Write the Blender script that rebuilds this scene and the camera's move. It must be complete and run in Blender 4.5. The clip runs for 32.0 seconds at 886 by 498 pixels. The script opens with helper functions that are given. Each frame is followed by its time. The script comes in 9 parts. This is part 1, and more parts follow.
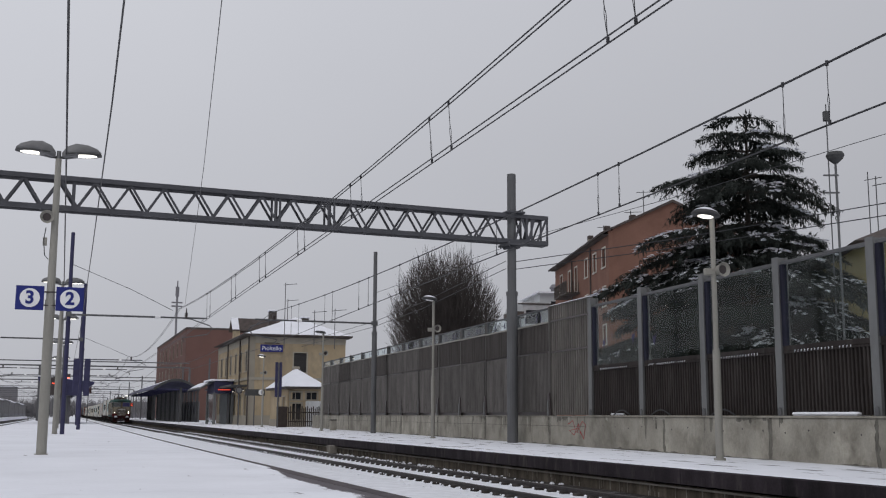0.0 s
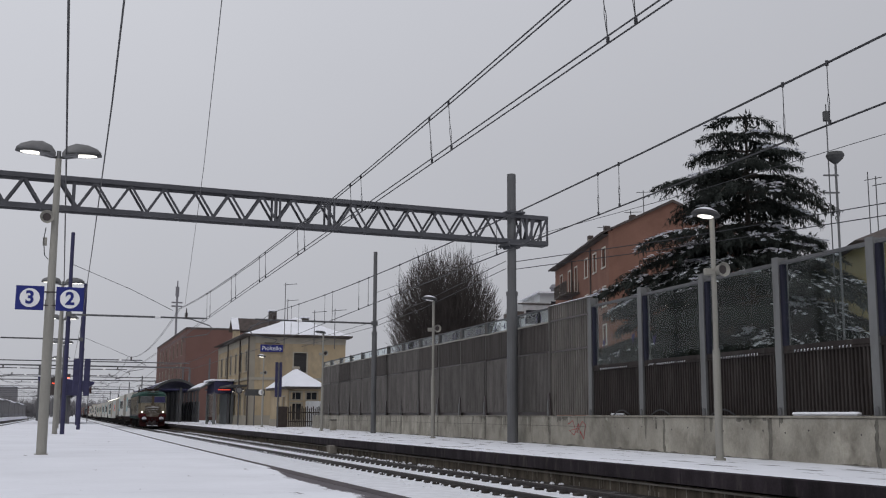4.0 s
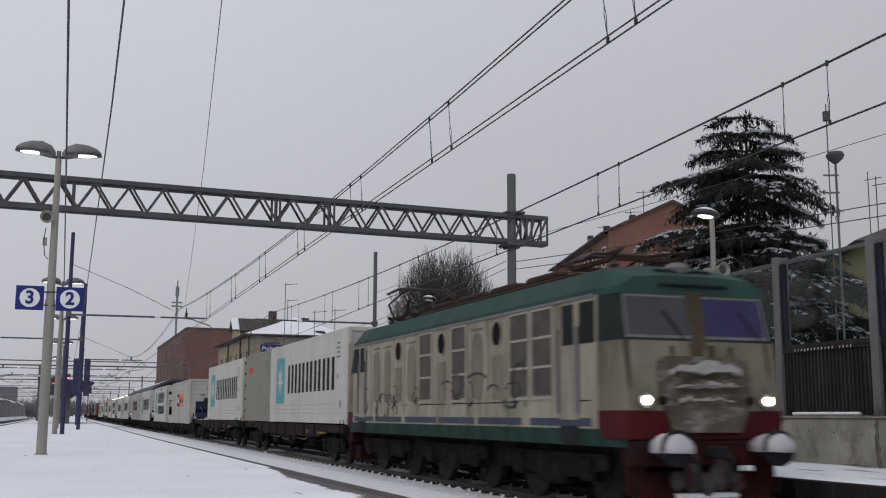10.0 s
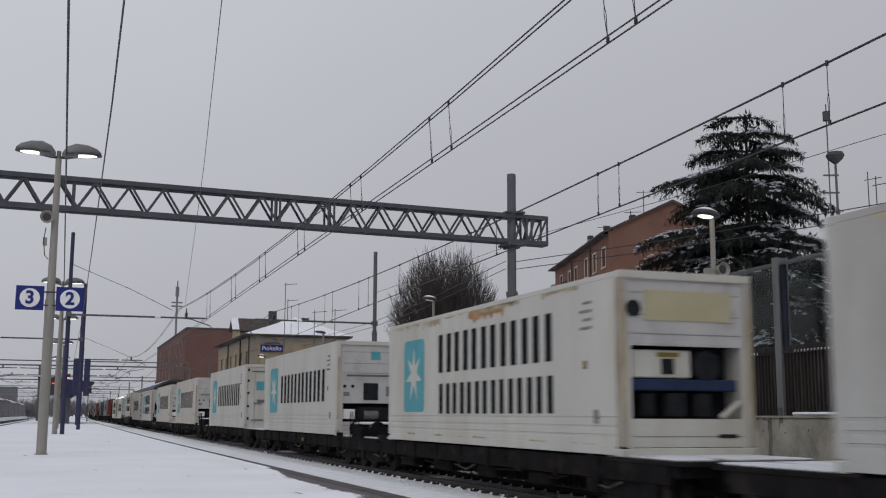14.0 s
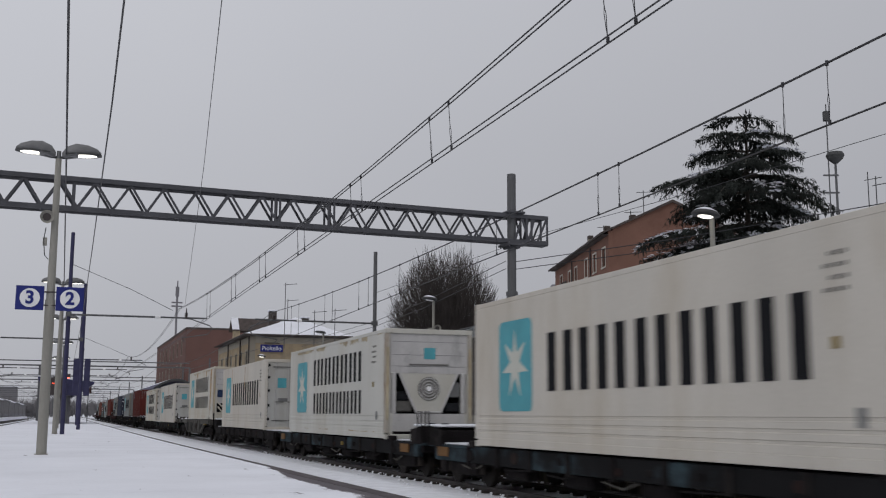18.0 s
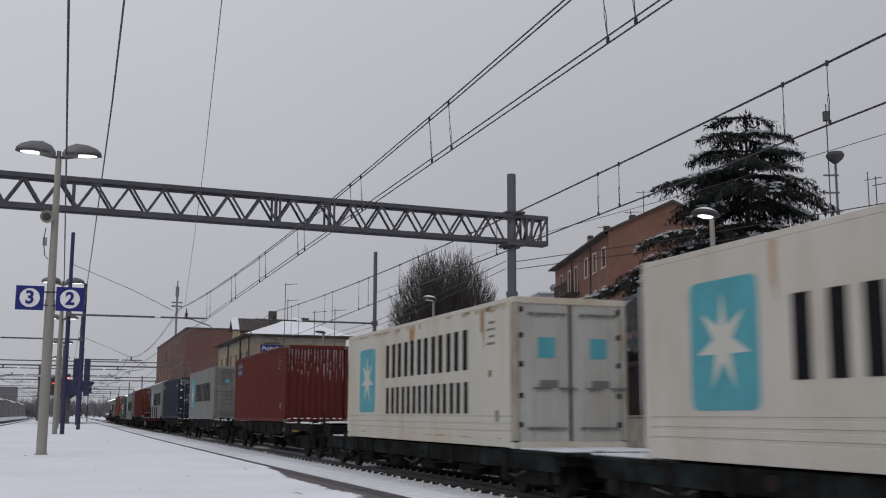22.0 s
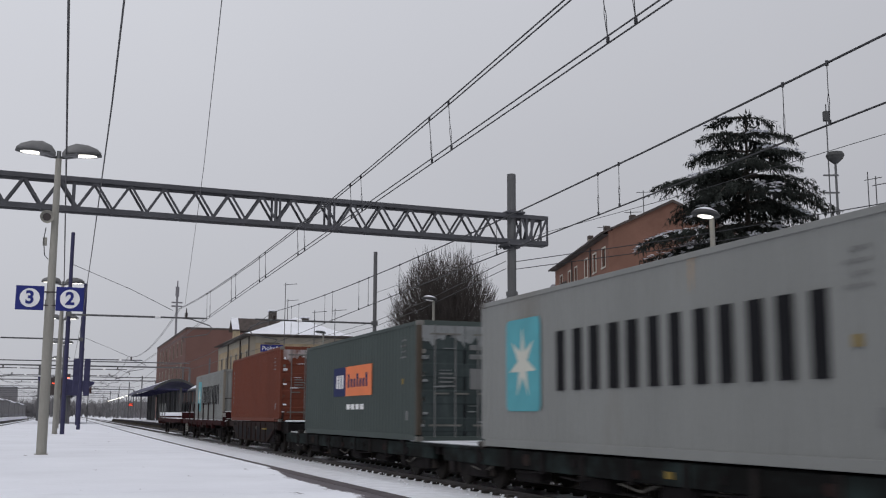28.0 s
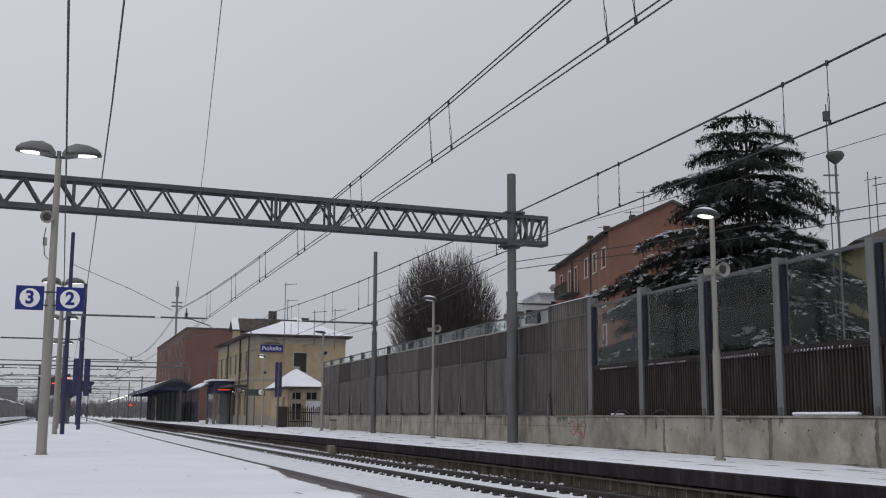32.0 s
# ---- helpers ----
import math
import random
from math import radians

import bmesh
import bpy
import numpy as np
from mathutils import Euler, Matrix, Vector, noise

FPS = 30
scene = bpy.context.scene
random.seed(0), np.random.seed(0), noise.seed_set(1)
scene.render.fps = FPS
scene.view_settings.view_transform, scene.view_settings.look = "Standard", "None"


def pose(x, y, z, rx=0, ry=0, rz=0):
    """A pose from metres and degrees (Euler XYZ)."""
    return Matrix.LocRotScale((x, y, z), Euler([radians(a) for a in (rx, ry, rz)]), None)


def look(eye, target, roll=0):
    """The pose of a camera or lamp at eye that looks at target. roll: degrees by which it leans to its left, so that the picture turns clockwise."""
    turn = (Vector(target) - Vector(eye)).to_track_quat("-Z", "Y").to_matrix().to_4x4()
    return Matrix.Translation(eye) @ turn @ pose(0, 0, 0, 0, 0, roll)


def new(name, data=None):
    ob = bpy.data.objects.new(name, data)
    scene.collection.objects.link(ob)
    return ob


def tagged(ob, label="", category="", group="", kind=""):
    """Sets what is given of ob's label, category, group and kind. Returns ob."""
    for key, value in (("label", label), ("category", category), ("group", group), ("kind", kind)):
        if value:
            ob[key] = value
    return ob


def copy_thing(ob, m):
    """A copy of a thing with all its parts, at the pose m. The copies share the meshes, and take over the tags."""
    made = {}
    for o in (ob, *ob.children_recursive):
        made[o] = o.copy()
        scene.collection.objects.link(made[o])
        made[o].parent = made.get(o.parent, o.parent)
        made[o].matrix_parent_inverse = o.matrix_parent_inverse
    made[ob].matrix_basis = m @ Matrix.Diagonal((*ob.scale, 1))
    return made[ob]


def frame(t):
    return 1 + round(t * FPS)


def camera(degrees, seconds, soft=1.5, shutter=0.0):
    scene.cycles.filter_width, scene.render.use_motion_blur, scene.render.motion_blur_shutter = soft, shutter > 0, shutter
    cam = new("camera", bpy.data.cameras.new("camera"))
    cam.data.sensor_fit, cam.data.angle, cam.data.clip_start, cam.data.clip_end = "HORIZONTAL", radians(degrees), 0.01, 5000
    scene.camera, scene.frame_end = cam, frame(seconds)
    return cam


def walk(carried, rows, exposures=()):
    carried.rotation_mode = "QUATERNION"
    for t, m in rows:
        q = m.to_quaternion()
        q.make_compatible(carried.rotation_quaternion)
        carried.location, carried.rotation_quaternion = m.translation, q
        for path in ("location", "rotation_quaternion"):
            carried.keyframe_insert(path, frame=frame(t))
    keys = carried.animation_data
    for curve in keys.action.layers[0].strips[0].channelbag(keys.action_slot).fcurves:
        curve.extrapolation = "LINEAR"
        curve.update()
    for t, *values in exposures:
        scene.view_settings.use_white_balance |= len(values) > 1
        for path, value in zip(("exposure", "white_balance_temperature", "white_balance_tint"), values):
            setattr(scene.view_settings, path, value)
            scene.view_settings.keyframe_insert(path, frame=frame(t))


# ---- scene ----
FOV, TILT, LEAN, EYE_Z = 44.43, 8.732, 0.254, 1.460
cam = camera(FOV, 32.0, 1.15, 0.3)
EYE = (0.0, 0.0, EYE_Z)
AIM = look(EYE, (0.0, 100.0, EYE_Z + 100.0 * math.tan(radians(TILT))), LEAN)
walk(cam, [(0.0, AIM), (32.0, AIM)], [(0.0, 0.0), (11.0, 0.0), (12.0, -0.15), (14.0, -0.12), (17.0, -0.12), (20.0, -0.18), (22.0, -0.13), (23.0, -0.1), (24.0, 0.08), (25.0, 0.08), (28.0, 0.06), (30.0, 0.04), (32.0, 0.0)])

# ---- light: an even overcast winter sky ----
world = bpy.data.worlds.new("overcast_sky")
scene.world = world
world.use_nodes = True
wn = world.node_tree.nodes
wl = world.node_tree.links
sky = wn.new("ShaderNodeTexSky")
sky.sky_type = "NISHITA"
sky.sun_disc = False
sky.sun_elevation, sky.sun_rotation = radians(32), radians(150)
sky.air_density, sky.dust_density = 1.0, 4.0
grey = wn.new("ShaderNodeHueSaturation")
grey.inputs["Saturation"].default_value = 0.12
grey.inputs["Value"].default_value = 0.10
wl.new(sky.outputs["Color"], grey.inputs["Color"])
geo = wn.new("ShaderNodeTexCoord")
sep = wn.new("ShaderNodeSeparateXYZ")
wl.new(geo.outputs["Generated"], sep.inputs[0])
ramp = wn.new("ShaderNodeValToRGB")
ramp.color_ramp.elements[0].position = 0.0
ramp.color_ramp.elements[0].color = (0.424, 0.431, 0.468, 1)
ramp.color_ramp.elements[1].position = 0.6
ramp.color_ramp.elements[1].color = (0.655, 0.669, 0.726, 1)
tilt = wn.new("ShaderNodeMath")
tilt.operation = "MULTIPLY_ADD"
tilt.inputs[1].default_value = -0.42
wl.new(sep.outputs["X"], tilt.inputs[0])
wl.new(sep.outputs["Z"], tilt.inputs[2])
wl.new(tilt.outputs[0], ramp.inputs["Fac"])
cloud = wn.new("ShaderNodeTexNoise")
cloud.inputs["Scale"].default_value = 2.2
cloud.inputs["Detail"].default_value = 3
wl.new(geo.outputs["Generated"], cloud.inputs["Vector"])
cmix = wn.new("ShaderNodeMix")
cmix.data_type, cmix.blend_type = "RGBA", "SOFT_LIGHT"
cmix.inputs[0].default_value = 0.12
wl.new(ramp.outputs["Color"], cmix.inputs[6])
wl.new(cloud.outputs["Fac"], cmix.inputs[7])
wmix = wn.new("ShaderNodeMix")
wmix.data_type = "RGBA"
wmix.inputs[0].default_value = 0.94
wl.new(grey.outputs["Color"], wmix.inputs[6])
wl.new(cmix.outputs[2], wmix.inputs[7])
wl.new(wmix.outputs[2], wn["Background"].inputs["Color"])
wn["Background"].inputs["Strength"].default_value = 1.0
sun = new("sun", bpy.data.lights.new("sun", "SUN"))
sun.data.energy, sun.data.angle, sun.data.color = 0.5, radians(40), (1.0, 0.97, 0.93)
sun.matrix_world = look((-30, -40, 60), (0, 20, 0))


# ---- materials ----
def mat(name, col, rough=0.75, metal=0.0, var=0.2, scale=1.2, fine=30.0, bump=0.15, dirt=None, amount=0.0,
        dirt_scale=0.8, streak=(1, 1, 1), spec=0.4, each=0.0):
    m = bpy.data.materials.new(name)
    m.use_nodes = True
    n, l = m.node_tree.nodes, m.node_tree.links
    b = n["Principled BSDF"]
    b.inputs["Roughness"].default_value = rough
    b.inputs["Metallic"].default_value = metal
    b.inputs["Specular IOR Level"].default_value = spec
    tc = n.new("ShaderNodeTexCoord")
    mp = n.new("ShaderNodeMapping")
    mp.inputs["Scale"].default_value = streak
    l.new(tc.outputs["Object"], mp.inputs["Vector"])
    n1 = n.new("ShaderNodeTexNoise")
    n1.inputs["Scale"].default_value, n1.inputs["Detail"].default_value = scale, 5
    l.new(mp.outputs[0], n1.inputs["Vector"])
    n2 = n.new("ShaderNodeTexNoise")
    n2.inputs["Scale"].default_value, n2.inputs["Detail"].default_value = fine, 3
    l.new(tc.outputs["Object"], n2.inputs["Vector"])
    add = n.new("ShaderNodeMath")
    add.operation = "MULTIPLY_ADD"
    add.inputs[1].default_value = 0.35
    l.new(n2.outputs["Fac"], add.inputs[0])
    l.new(n1.outputs["Fac"], add.inputs[2])
    r = n.new("ShaderNodeValToRGB")
    lo = tuple(c * (1 - var) for c in col)
    hi = tuple(min(1, c * (1 + var)) for c in col)
    r.color_ramp.elements[0].position, r.color_ramp.elements[1].position = 0.42, 0.92
    r.color_ramp.elements[0].color, r.color_ramp.elements[1].color = (*lo, 1), (*hi, 1)
    l.new(add.outputs[0], r.inputs["Fac"])
    out = r.outputs["Color"]
    if each:
        oi = n.new("ShaderNodeObjectInfo")
        hs = n.new("ShaderNodeHueSaturation")
        ma = n.new("ShaderNodeMapRange")
        ma.inputs["To Min"].default_value, ma.inputs["To Max"].default_value = 1 - each, 1 + each
        l.new(oi.outputs["Random"], ma.inputs["Value"])
        l.new(ma.outputs[0], hs.inputs["Value"])
        l.new(out, hs.inputs["Color"])
        out = hs.outputs["Color"]
    if dirt:
        n3 = n.new("ShaderNodeTexNoise")
        n3.inputs["Scale"].default_value, n3.inputs["Detail"].default_value = dirt_scale, 8
        n3.inputs["Roughness"].default_value = 0.65
        l.new(mp.outputs[0], n3.inputs["Vector"])
        r3 = n.new("ShaderNodeMapRange")
        r3.inputs["From Min"].default_value = 0.72 - 0.45 * amount
        r3.inputs["From Max"].default_value = 0.95 - 0.30 * amount
        r3.clamp = True
        l.new(n3.outputs["Fac"], r3.inputs["Value"])
        mx = n.new("ShaderNodeMix")
        mx.data_type = "RGBA"
        mx.inputs[7].default_value = (*dirt, 1)
        l.new(r3.outputs[0], mx.inputs[0])
        l.new(out, mx.inputs[6])
        out = mx.outputs[2]
    l.new(out, b.inputs["Base Color"])
    if bump:
        bp = n.new("ShaderNodeBump")
        bp.inputs["Strength"].default_value = bump
        bp.inputs["Distance"].default_value = 0.02
        l.new(add.outputs[0], bp.inputs["Height"])
        l.new(bp.outputs[0], b.inputs["Normal"])
    return m


def glow(name, col, power):
    m = bpy.data.materials.new(name)
    m.use_nodes = True
    b = m.node_tree.nodes["Principled BSDF"]
    b.inputs["Base Color"].default_value = (*[min(1, c) for c in col], 1)
    b.inputs["Emission Color"].default_value = (*col, 1)
    b.inputs["Emission Strength"].default_value = power
    return m


def glass(name, tint, gloss=0.9):
    m = bpy.data.materials.new(name)
    m.use_nodes = True
    n, l = m.node_tree.nodes, m.node_tree.links
    tr, gl, mx, lw, pw, sc = (n.new("ShaderNodeBsdfTransparent"), n.new("ShaderNodeBsdfGlossy"), n.new("ShaderNodeMixShader"),
                              n.new("ShaderNodeLayerWeight"), n.new("ShaderNodeMath"), n.new("ShaderNodeMath"))
    tr.inputs["Color"].default_value = (*tint, 1)
    gl.inputs["Color"].default_value = (gloss, gloss, gloss, 1)
    gl.inputs["Roughness"].default_value = 0.04
    lw.inputs["Blend"].default_value = 0.5
    pw.operation, pw.inputs[1].default_value = "POWER", 4.0
    sc.operation, sc.inputs[1].default_value, sc.inputs[2].default_value = "MULTIPLY_ADD", 0.42, 0.022
    l.new(lw.outputs["Facing"], pw.inputs[0])
    l.new(pw.outputs[0], sc.inputs[0])
    l.new(sc.outputs[0], mx.inputs[0])
    l.new(tr.outputs[0], mx.inputs[1])
    l.new(gl.outputs[0], mx.inputs[2])
    l.new(mx.outputs[0], n["Material Output"].inputs["Surface"])
    return m


SNOW = mat("snow", (0.80, 0.81, 0.86), 0.85, 0, 0.07, 0.6, 18, 0.5, (0.62, 0.63, 0.67), 0.25, 0.5)
CONC = mat("stained_concrete", (0.285, 0.268, 0.228), 0.92, 0, 0.3, 1.1, 22, 0.35, (0.13, 0.118, 0.095), 0.56, 1.6, (1, 1, 0.8), 0.2, each=0.12)
DRIPDARK = mat("black_damp_stain", (0.12, 0.112, 0.096), 0.95, 0, 0.35, 3, 30, 0.1, (0.24, 0.23, 0.20), 0.6, 5.0, (1, 1, 0.3), 0.15)
DRIPPALE = mat("pale_lime_stain", (0.36, 0.345, 0.30), 0.95, 0, 0.25, 3, 30, 0.1, (0.2, 0.19, 0.165), 0.4, 4.0, (1, 1, 0.3), 0.15)
# island kerb: kerb colour lightened for the skylight on its top
ISLANDKERB = mat("sky_brightened_wet_kerb", (0.085, 0.072, 0.078), 0.8, 0, 0.4, 1.5, 25, 0.3, (0.15, 0.135, 0.13), 0.4, 1.6, (2, 2, 0.5), 0.15)
KERB = mat("dark_wet_kerb", (0.026, 0.021, 0.025), 0.8, 0, 0.5, 1.5, 25, 0.3, (0.095, 0.083, 0.078), 0.42, 1.6, (2, 2, 0.5), 0.15, each=0.3)
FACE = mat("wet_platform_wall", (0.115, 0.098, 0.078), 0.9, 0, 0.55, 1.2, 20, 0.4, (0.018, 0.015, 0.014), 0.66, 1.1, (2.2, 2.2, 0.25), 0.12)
LEDGE = mat("pale_ledge_stone", (0.24, 0.22, 0.195), 0.85, 0, 0.35, 1.5, 25, 0.3, (0.06, 0.055, 0.05), 0.35, 1.2, spec=0.2)
RAIL = mat("rusty_rail", (0.045, 0.038, 0.036), 0.55, 0.4, 0.3, 4, 50, 0.2)
SLEEP = mat("concrete_sleeper", (0.045, 0.040, 0.037), 0.95, 0, 0.3, 4, 40, 0.3, spec=0.15, each=0.3)
BALLAST = mat("dark_ballast", (0.045, 0.040, 0.037), 0.95, 0, 0.6, 9, 45, 0.9, (0.6, 0.6, 0.64), 0.30, 3.2, spec=0.15)
GALV = mat("galvanised_steel", (0.165, 0.168, 0.168), 0.65, 0.2, 0.18, 3, 40, 0.05, (0.10, 0.097, 0.09), 0.5, 1.2, (1, 1, 0.3), 0.3)
PAINTGREY = mat("grey_painted_steel", (0.112, 0.113, 0.117), 0.65, 0.2, 0.18, 2, 30, 0.08, (0.07, 0.065, 0.06), 0.3, 1.5, (1, 1, 0.35), 0.3)
POSTBROWN = mat("weathered_barrier_post", (0.105, 0.099, 0.093), 0.8, 0.1, 0.25, 1.5, 30, 0.08, (0.045, 0.04, 0.037), 0.4, 1.2, (2, 2, 0.3), 0.2)
TRUSS = mat("dark_truss_steel", (0.078, 0.079, 0.088), 0.7, 0.2, 0.2, 2, 30, 0.08, spec=0.3)
BLUEPOLE = mat("dark_blue_steel", (0.040, 0.039, 0.086), 0.6, 0.1, 0.2, 2, 30, 0.08, spec=0.25)
NAVYFRAME = mat("dark_navy_frame", (0.016, 0.016, 0.030), 0.6, 0.1, 0.2, 2, 30, 0.05, spec=0.25)
LAMPPOLE = mat("pale_grey_pole_paint", (0.275, 0.266, 0.238), 0.6, 0.1, 0.15, 1.5, 30, 0.05, (0.15, 0.14, 0.11), 0.35, 1.0, (1, 1, 0.3), 0.25)
LAMPHEAD = mat("grey_lamp_housing", (0.062, 0.063, 0.064), 0.6, 0.1, 0.2, 4, 40, 0.05, spec=0.25)
LAMPSHELL = mat("pale_lamp_shell", (0.17, 0.17, 0.172), 0.6, 0.1, 0.2, 4, 40, 0.05, (0.10, 0.10, 0.10), 0.3, 2.0, spec=0.25)
LAMPGLOW = glow("lit_lamp_glass", (1.0, 0.96, 0.86), 2.4)
WIRE = mat("dark_wire", (0.045, 0.045, 0.05), 0.5, 0.5, 0.1, 5, 30, 0.0)
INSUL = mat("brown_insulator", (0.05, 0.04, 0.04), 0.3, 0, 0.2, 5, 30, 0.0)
SIGNBLUE = mat("sign_blue", (0.022, 0.030, 0.17), 0.55, 0, 0.1, 3, 30, 0.0, spec=0.2)
SIGNWHITE = mat("sign_white", (0.78, 0.78, 0.78), 0.45, 0, 0.06, 3, 30, 0.0)
PANEL = mat("grey_noise_panel", (0.128, 0.119, 0.113), 0.85, 0.0, 0.3, 0.9, 30, 0.15, (0.055, 0.049, 0.045), 0.46, 2.6, (2, 2, 0.6), 0.2, each=0.16)
PANELTOP = mat("sooty_streaked_panel", (0.078, 0.070, 0.066), 0.85, 0.0, 0.35, 0.9, 30, 0.15, (0.125, 0.116, 0.11), 0.40, 2.4, (6, 6, 0.4), 0.2, each=0.16)
PANELLIGHT = mat("light_ribbed_panel", (0.132, 0.122, 0.112), 0.8, 0.0, 0.3, 0.8, 24, 0.12, (0.07, 0.063, 0.058), 0.55, 2.0, (2, 2, 0.5), 0.2)
PANELDARK = mat("dark_brown_panel", (0.028, 0.0225, 0.021), 0.8, 0.0, 0.4, 1.0, 24, 0.15, (0.068, 0.061, 0.057), 0.46, 1.1, (6, 6, 0.5), 0.2)
GLASS = glass("tinted_barrier_glass", (0.86, 0.90, 0.89), 0.6)
CLEAR = glass("clear_glass", (0.88, 0.92, 0.92))
DARKGLASS = mat("dark_window_glass", (0.022, 0.024, 0.028), 0.12, 0, 0.3, 1, 10, 0.0, spec=0.6)
STUCCO = mat("ochre_stucco", (0.36, 0.288, 0.19), 0.92, 0, 0.2, 0.5, 18, 0.2, (0.185, 0.165, 0.13), 0.52, 0.7, (1, 1, 0.6), 0.2)
STUCCOGREY = mat("grey_stucco", (0.27, 0.245, 0.20), 0.92, 0, 0.12, 0.6, 18, 0.2, (0.17, 0.15, 0.12), 0.3, 0.5)
TRIM = mat("stone_trim", (0.31, 0.285, 0.235), 0.85, 0, 0.12, 1, 20, 0.15)
EAVES = mat("dark_eaves", (0.06, 0.05, 0.045), 0.8, 0, 0.3, 2, 20, 0.1)
DARKROOF = mat("dark_roof_tiles", (0.075, 0.06, 0.055), 0.9, 0, 0.3, 3, 20, 0.4)
BRICKRED = mat("brown_red_brickwork", (0.145, 0.082, 0.070), 0.92, 0, 0.12, 0.25, 7, 0.2, (0.155, 0.078, 0.062), 0.35, 0.2, spec=0.2)
BRICKORANGE = mat("orange_brown_brickwork", (0.195, 0.106, 0.080), 0.92, 0, 0.15, 0.35, 9, 0.2, (0.125, 0.066, 0.05), 0.55, 0.3, spec=0.15)
WHITEWALL = mat("white_render", (0.52, 0.53, 0.54), 0.9, 0, 0.12, 0.5, 14, 0.1, (0.25, 0.25, 0.25), 0.5, 0.5, (1, 1, 0.4), 0.2)
YELLOWWALL = mat("dull_yellow_render", (0.26, 0.215, 0.105), 0.9, 0, 0.12, 0.4, 12, 0.1, (0.17, 0.145, 0.08), 0.35, 0.3, (1, 1, 0.4), 0.2)
DULLBROWN = mat("dull_brown_render", (0.115, 0.098, 0.066), 0.9, 0, 0.15, 0.4, 12, 0.1, (0.075, 0.064, 0.045), 0.4, 0.4, (1, 1, 0.4), 0.2)
BARK = mat("dark_bark", (0.05, 0.042, 0.036), 0.95, 0, 0.35, 3, 25, 0.4)
TWIG = mat("bare_twigs", (0.066, 0.058, 0.055), 0.95, 0, 0.3, 1, 12, 0.0, spec=0.15)
NEEDLE = mat("dark_needles", (0.024, 0.028, 0.025), 0.9, 0, 0.5, 1.2, 12, 0.0, spec=0.15)
FENCEWOOD = mat("dark_brown_old_boards", (0.034, 0.026, 0.022), 0.9, 0, 0.35, 3, 30, 0.2)
WOOD = mat("grey_old_wood", (0.085, 0.072, 0.062), 0.9, 0, 0.35, 3, 30, 0.2)
REDGLOW = glow("red_signal", (1.0, 0.10, 0.06), 5.0)
LEDRED = glow("red_display_line", (1.0, 0.10, 0.05), 0.7)
# far walls: distance haze put into the grey
HAZEWALL = mat("haze_grey_wall", (0.19, 0.185, 0.20), 0.95, 0, 0.25, 0.05, 2, 0.0)
# side of the unseen block mirrored in the barrier glass
BLOCKSIDE = mat("dark_block_side", (0.035, 0.04, 0.03), 0.95, 0, 0.4, 2, 14, 0.2)
# far woods: base colour paled to stand for haze
FARWOOD = mat("haze_paled_grey", (0.17, 0.165, 0.17), 0.95, 0, 0.3, 0.3, 4, 0.0)
GRAFF = mat("red_spray_paint", (0.34, 0.07, 0.07), 0.8, 0, 0.2, 4, 30, 0.0)

# ---- plan: one slightly curved main line ----
X0, Y0, A0, KAP, S_END = 2.188, 22.0, radians(19.84), 1 / 3473.0, 47.0
Z_LEFT, Z_RIGHT = 0.459, 0.506
WALL_U, WALL_A = Vector((8.62, 21.0, 0)), radians(16.4)


def heading(s):
    return A0 - KAP * min(s, S_END)


def line(s, off=0.0, z=0.0):
    """A point at station s of the main line, off metres to its right, z over the rails."""
    sa = min(s, S_END)
    d, e, th = Vector((-math.sin(A0), math.cos(A0), 0)), Vector((math.cos(A0), math.sin(A0), 0)), heading(s)
    p = Vector((X0, Y0, 0)) + d * (sa - KAP * KAP * sa ** 3 / 6) + e * (KAP * sa * sa / 2)
    if s > S_END:
        p += (s - S_END) * Vector((-math.sin(th), math.cos(th), 0))
    return p + Vector((math.cos(th), math.sin(th), 0)) * off + Vector((0, 0, z))


def at(s, off=0.0, z=0.0, turn=0.0):
    return Matrix.Translation(line(s, off, z)) @ Matrix.Rotation(heading(s) + radians(turn), 4, "Z")


def wall_at(u, out=0.0, z=0.0):
    """A point u metres along the noise barrier, out metres behind its face."""
    return WALL_U + Vector((-math.sin(WALL_A), math.cos(WALL_A), 0)) * u + Vector((math.cos(WALL_A), math.sin(WALL_A), 0)) * out + Vector((0, 0, z))


# ---- mesh helpers ----
def finish(name, bm, material, smooth=False):
    me = bpy.data.meshes.new(name)
    bmesh.ops.recalc_face_normals(bm, faces=bm.faces)
    bm.to_mesh(me)
    bm.free()
    if material:
        me.materials.append(material)
    if smooth:
        for p in me.polygons:
            p.use_smooth = True
    return me


def part(name, bm, material, parent, label="", smooth=False):
    ob = new(name, finish(name, bm, material, smooth) if isinstance(bm, bmesh.types.BMesh) else bm)
    ob.parent = parent
    if label:
        ob["label"] = label
    return ob


def thing(name, m, label, category, group="", kind=""):
    ob = new(name)
    ob.empty_display_size = 0.2
    ob.matrix_world = m
    return tagged(ob, label, category, group, kind)


def solid(name, bm, material, m, label, category, group="", kind="", smooth=False):
    ob = new(name, finish(name, bm, material, smooth))
    ob.matrix_world = m
    return tagged(ob, label, category, group, kind)


def quad(bm, pts):
    return bm.faces.new([bm.verts.new(p) for p in pts])


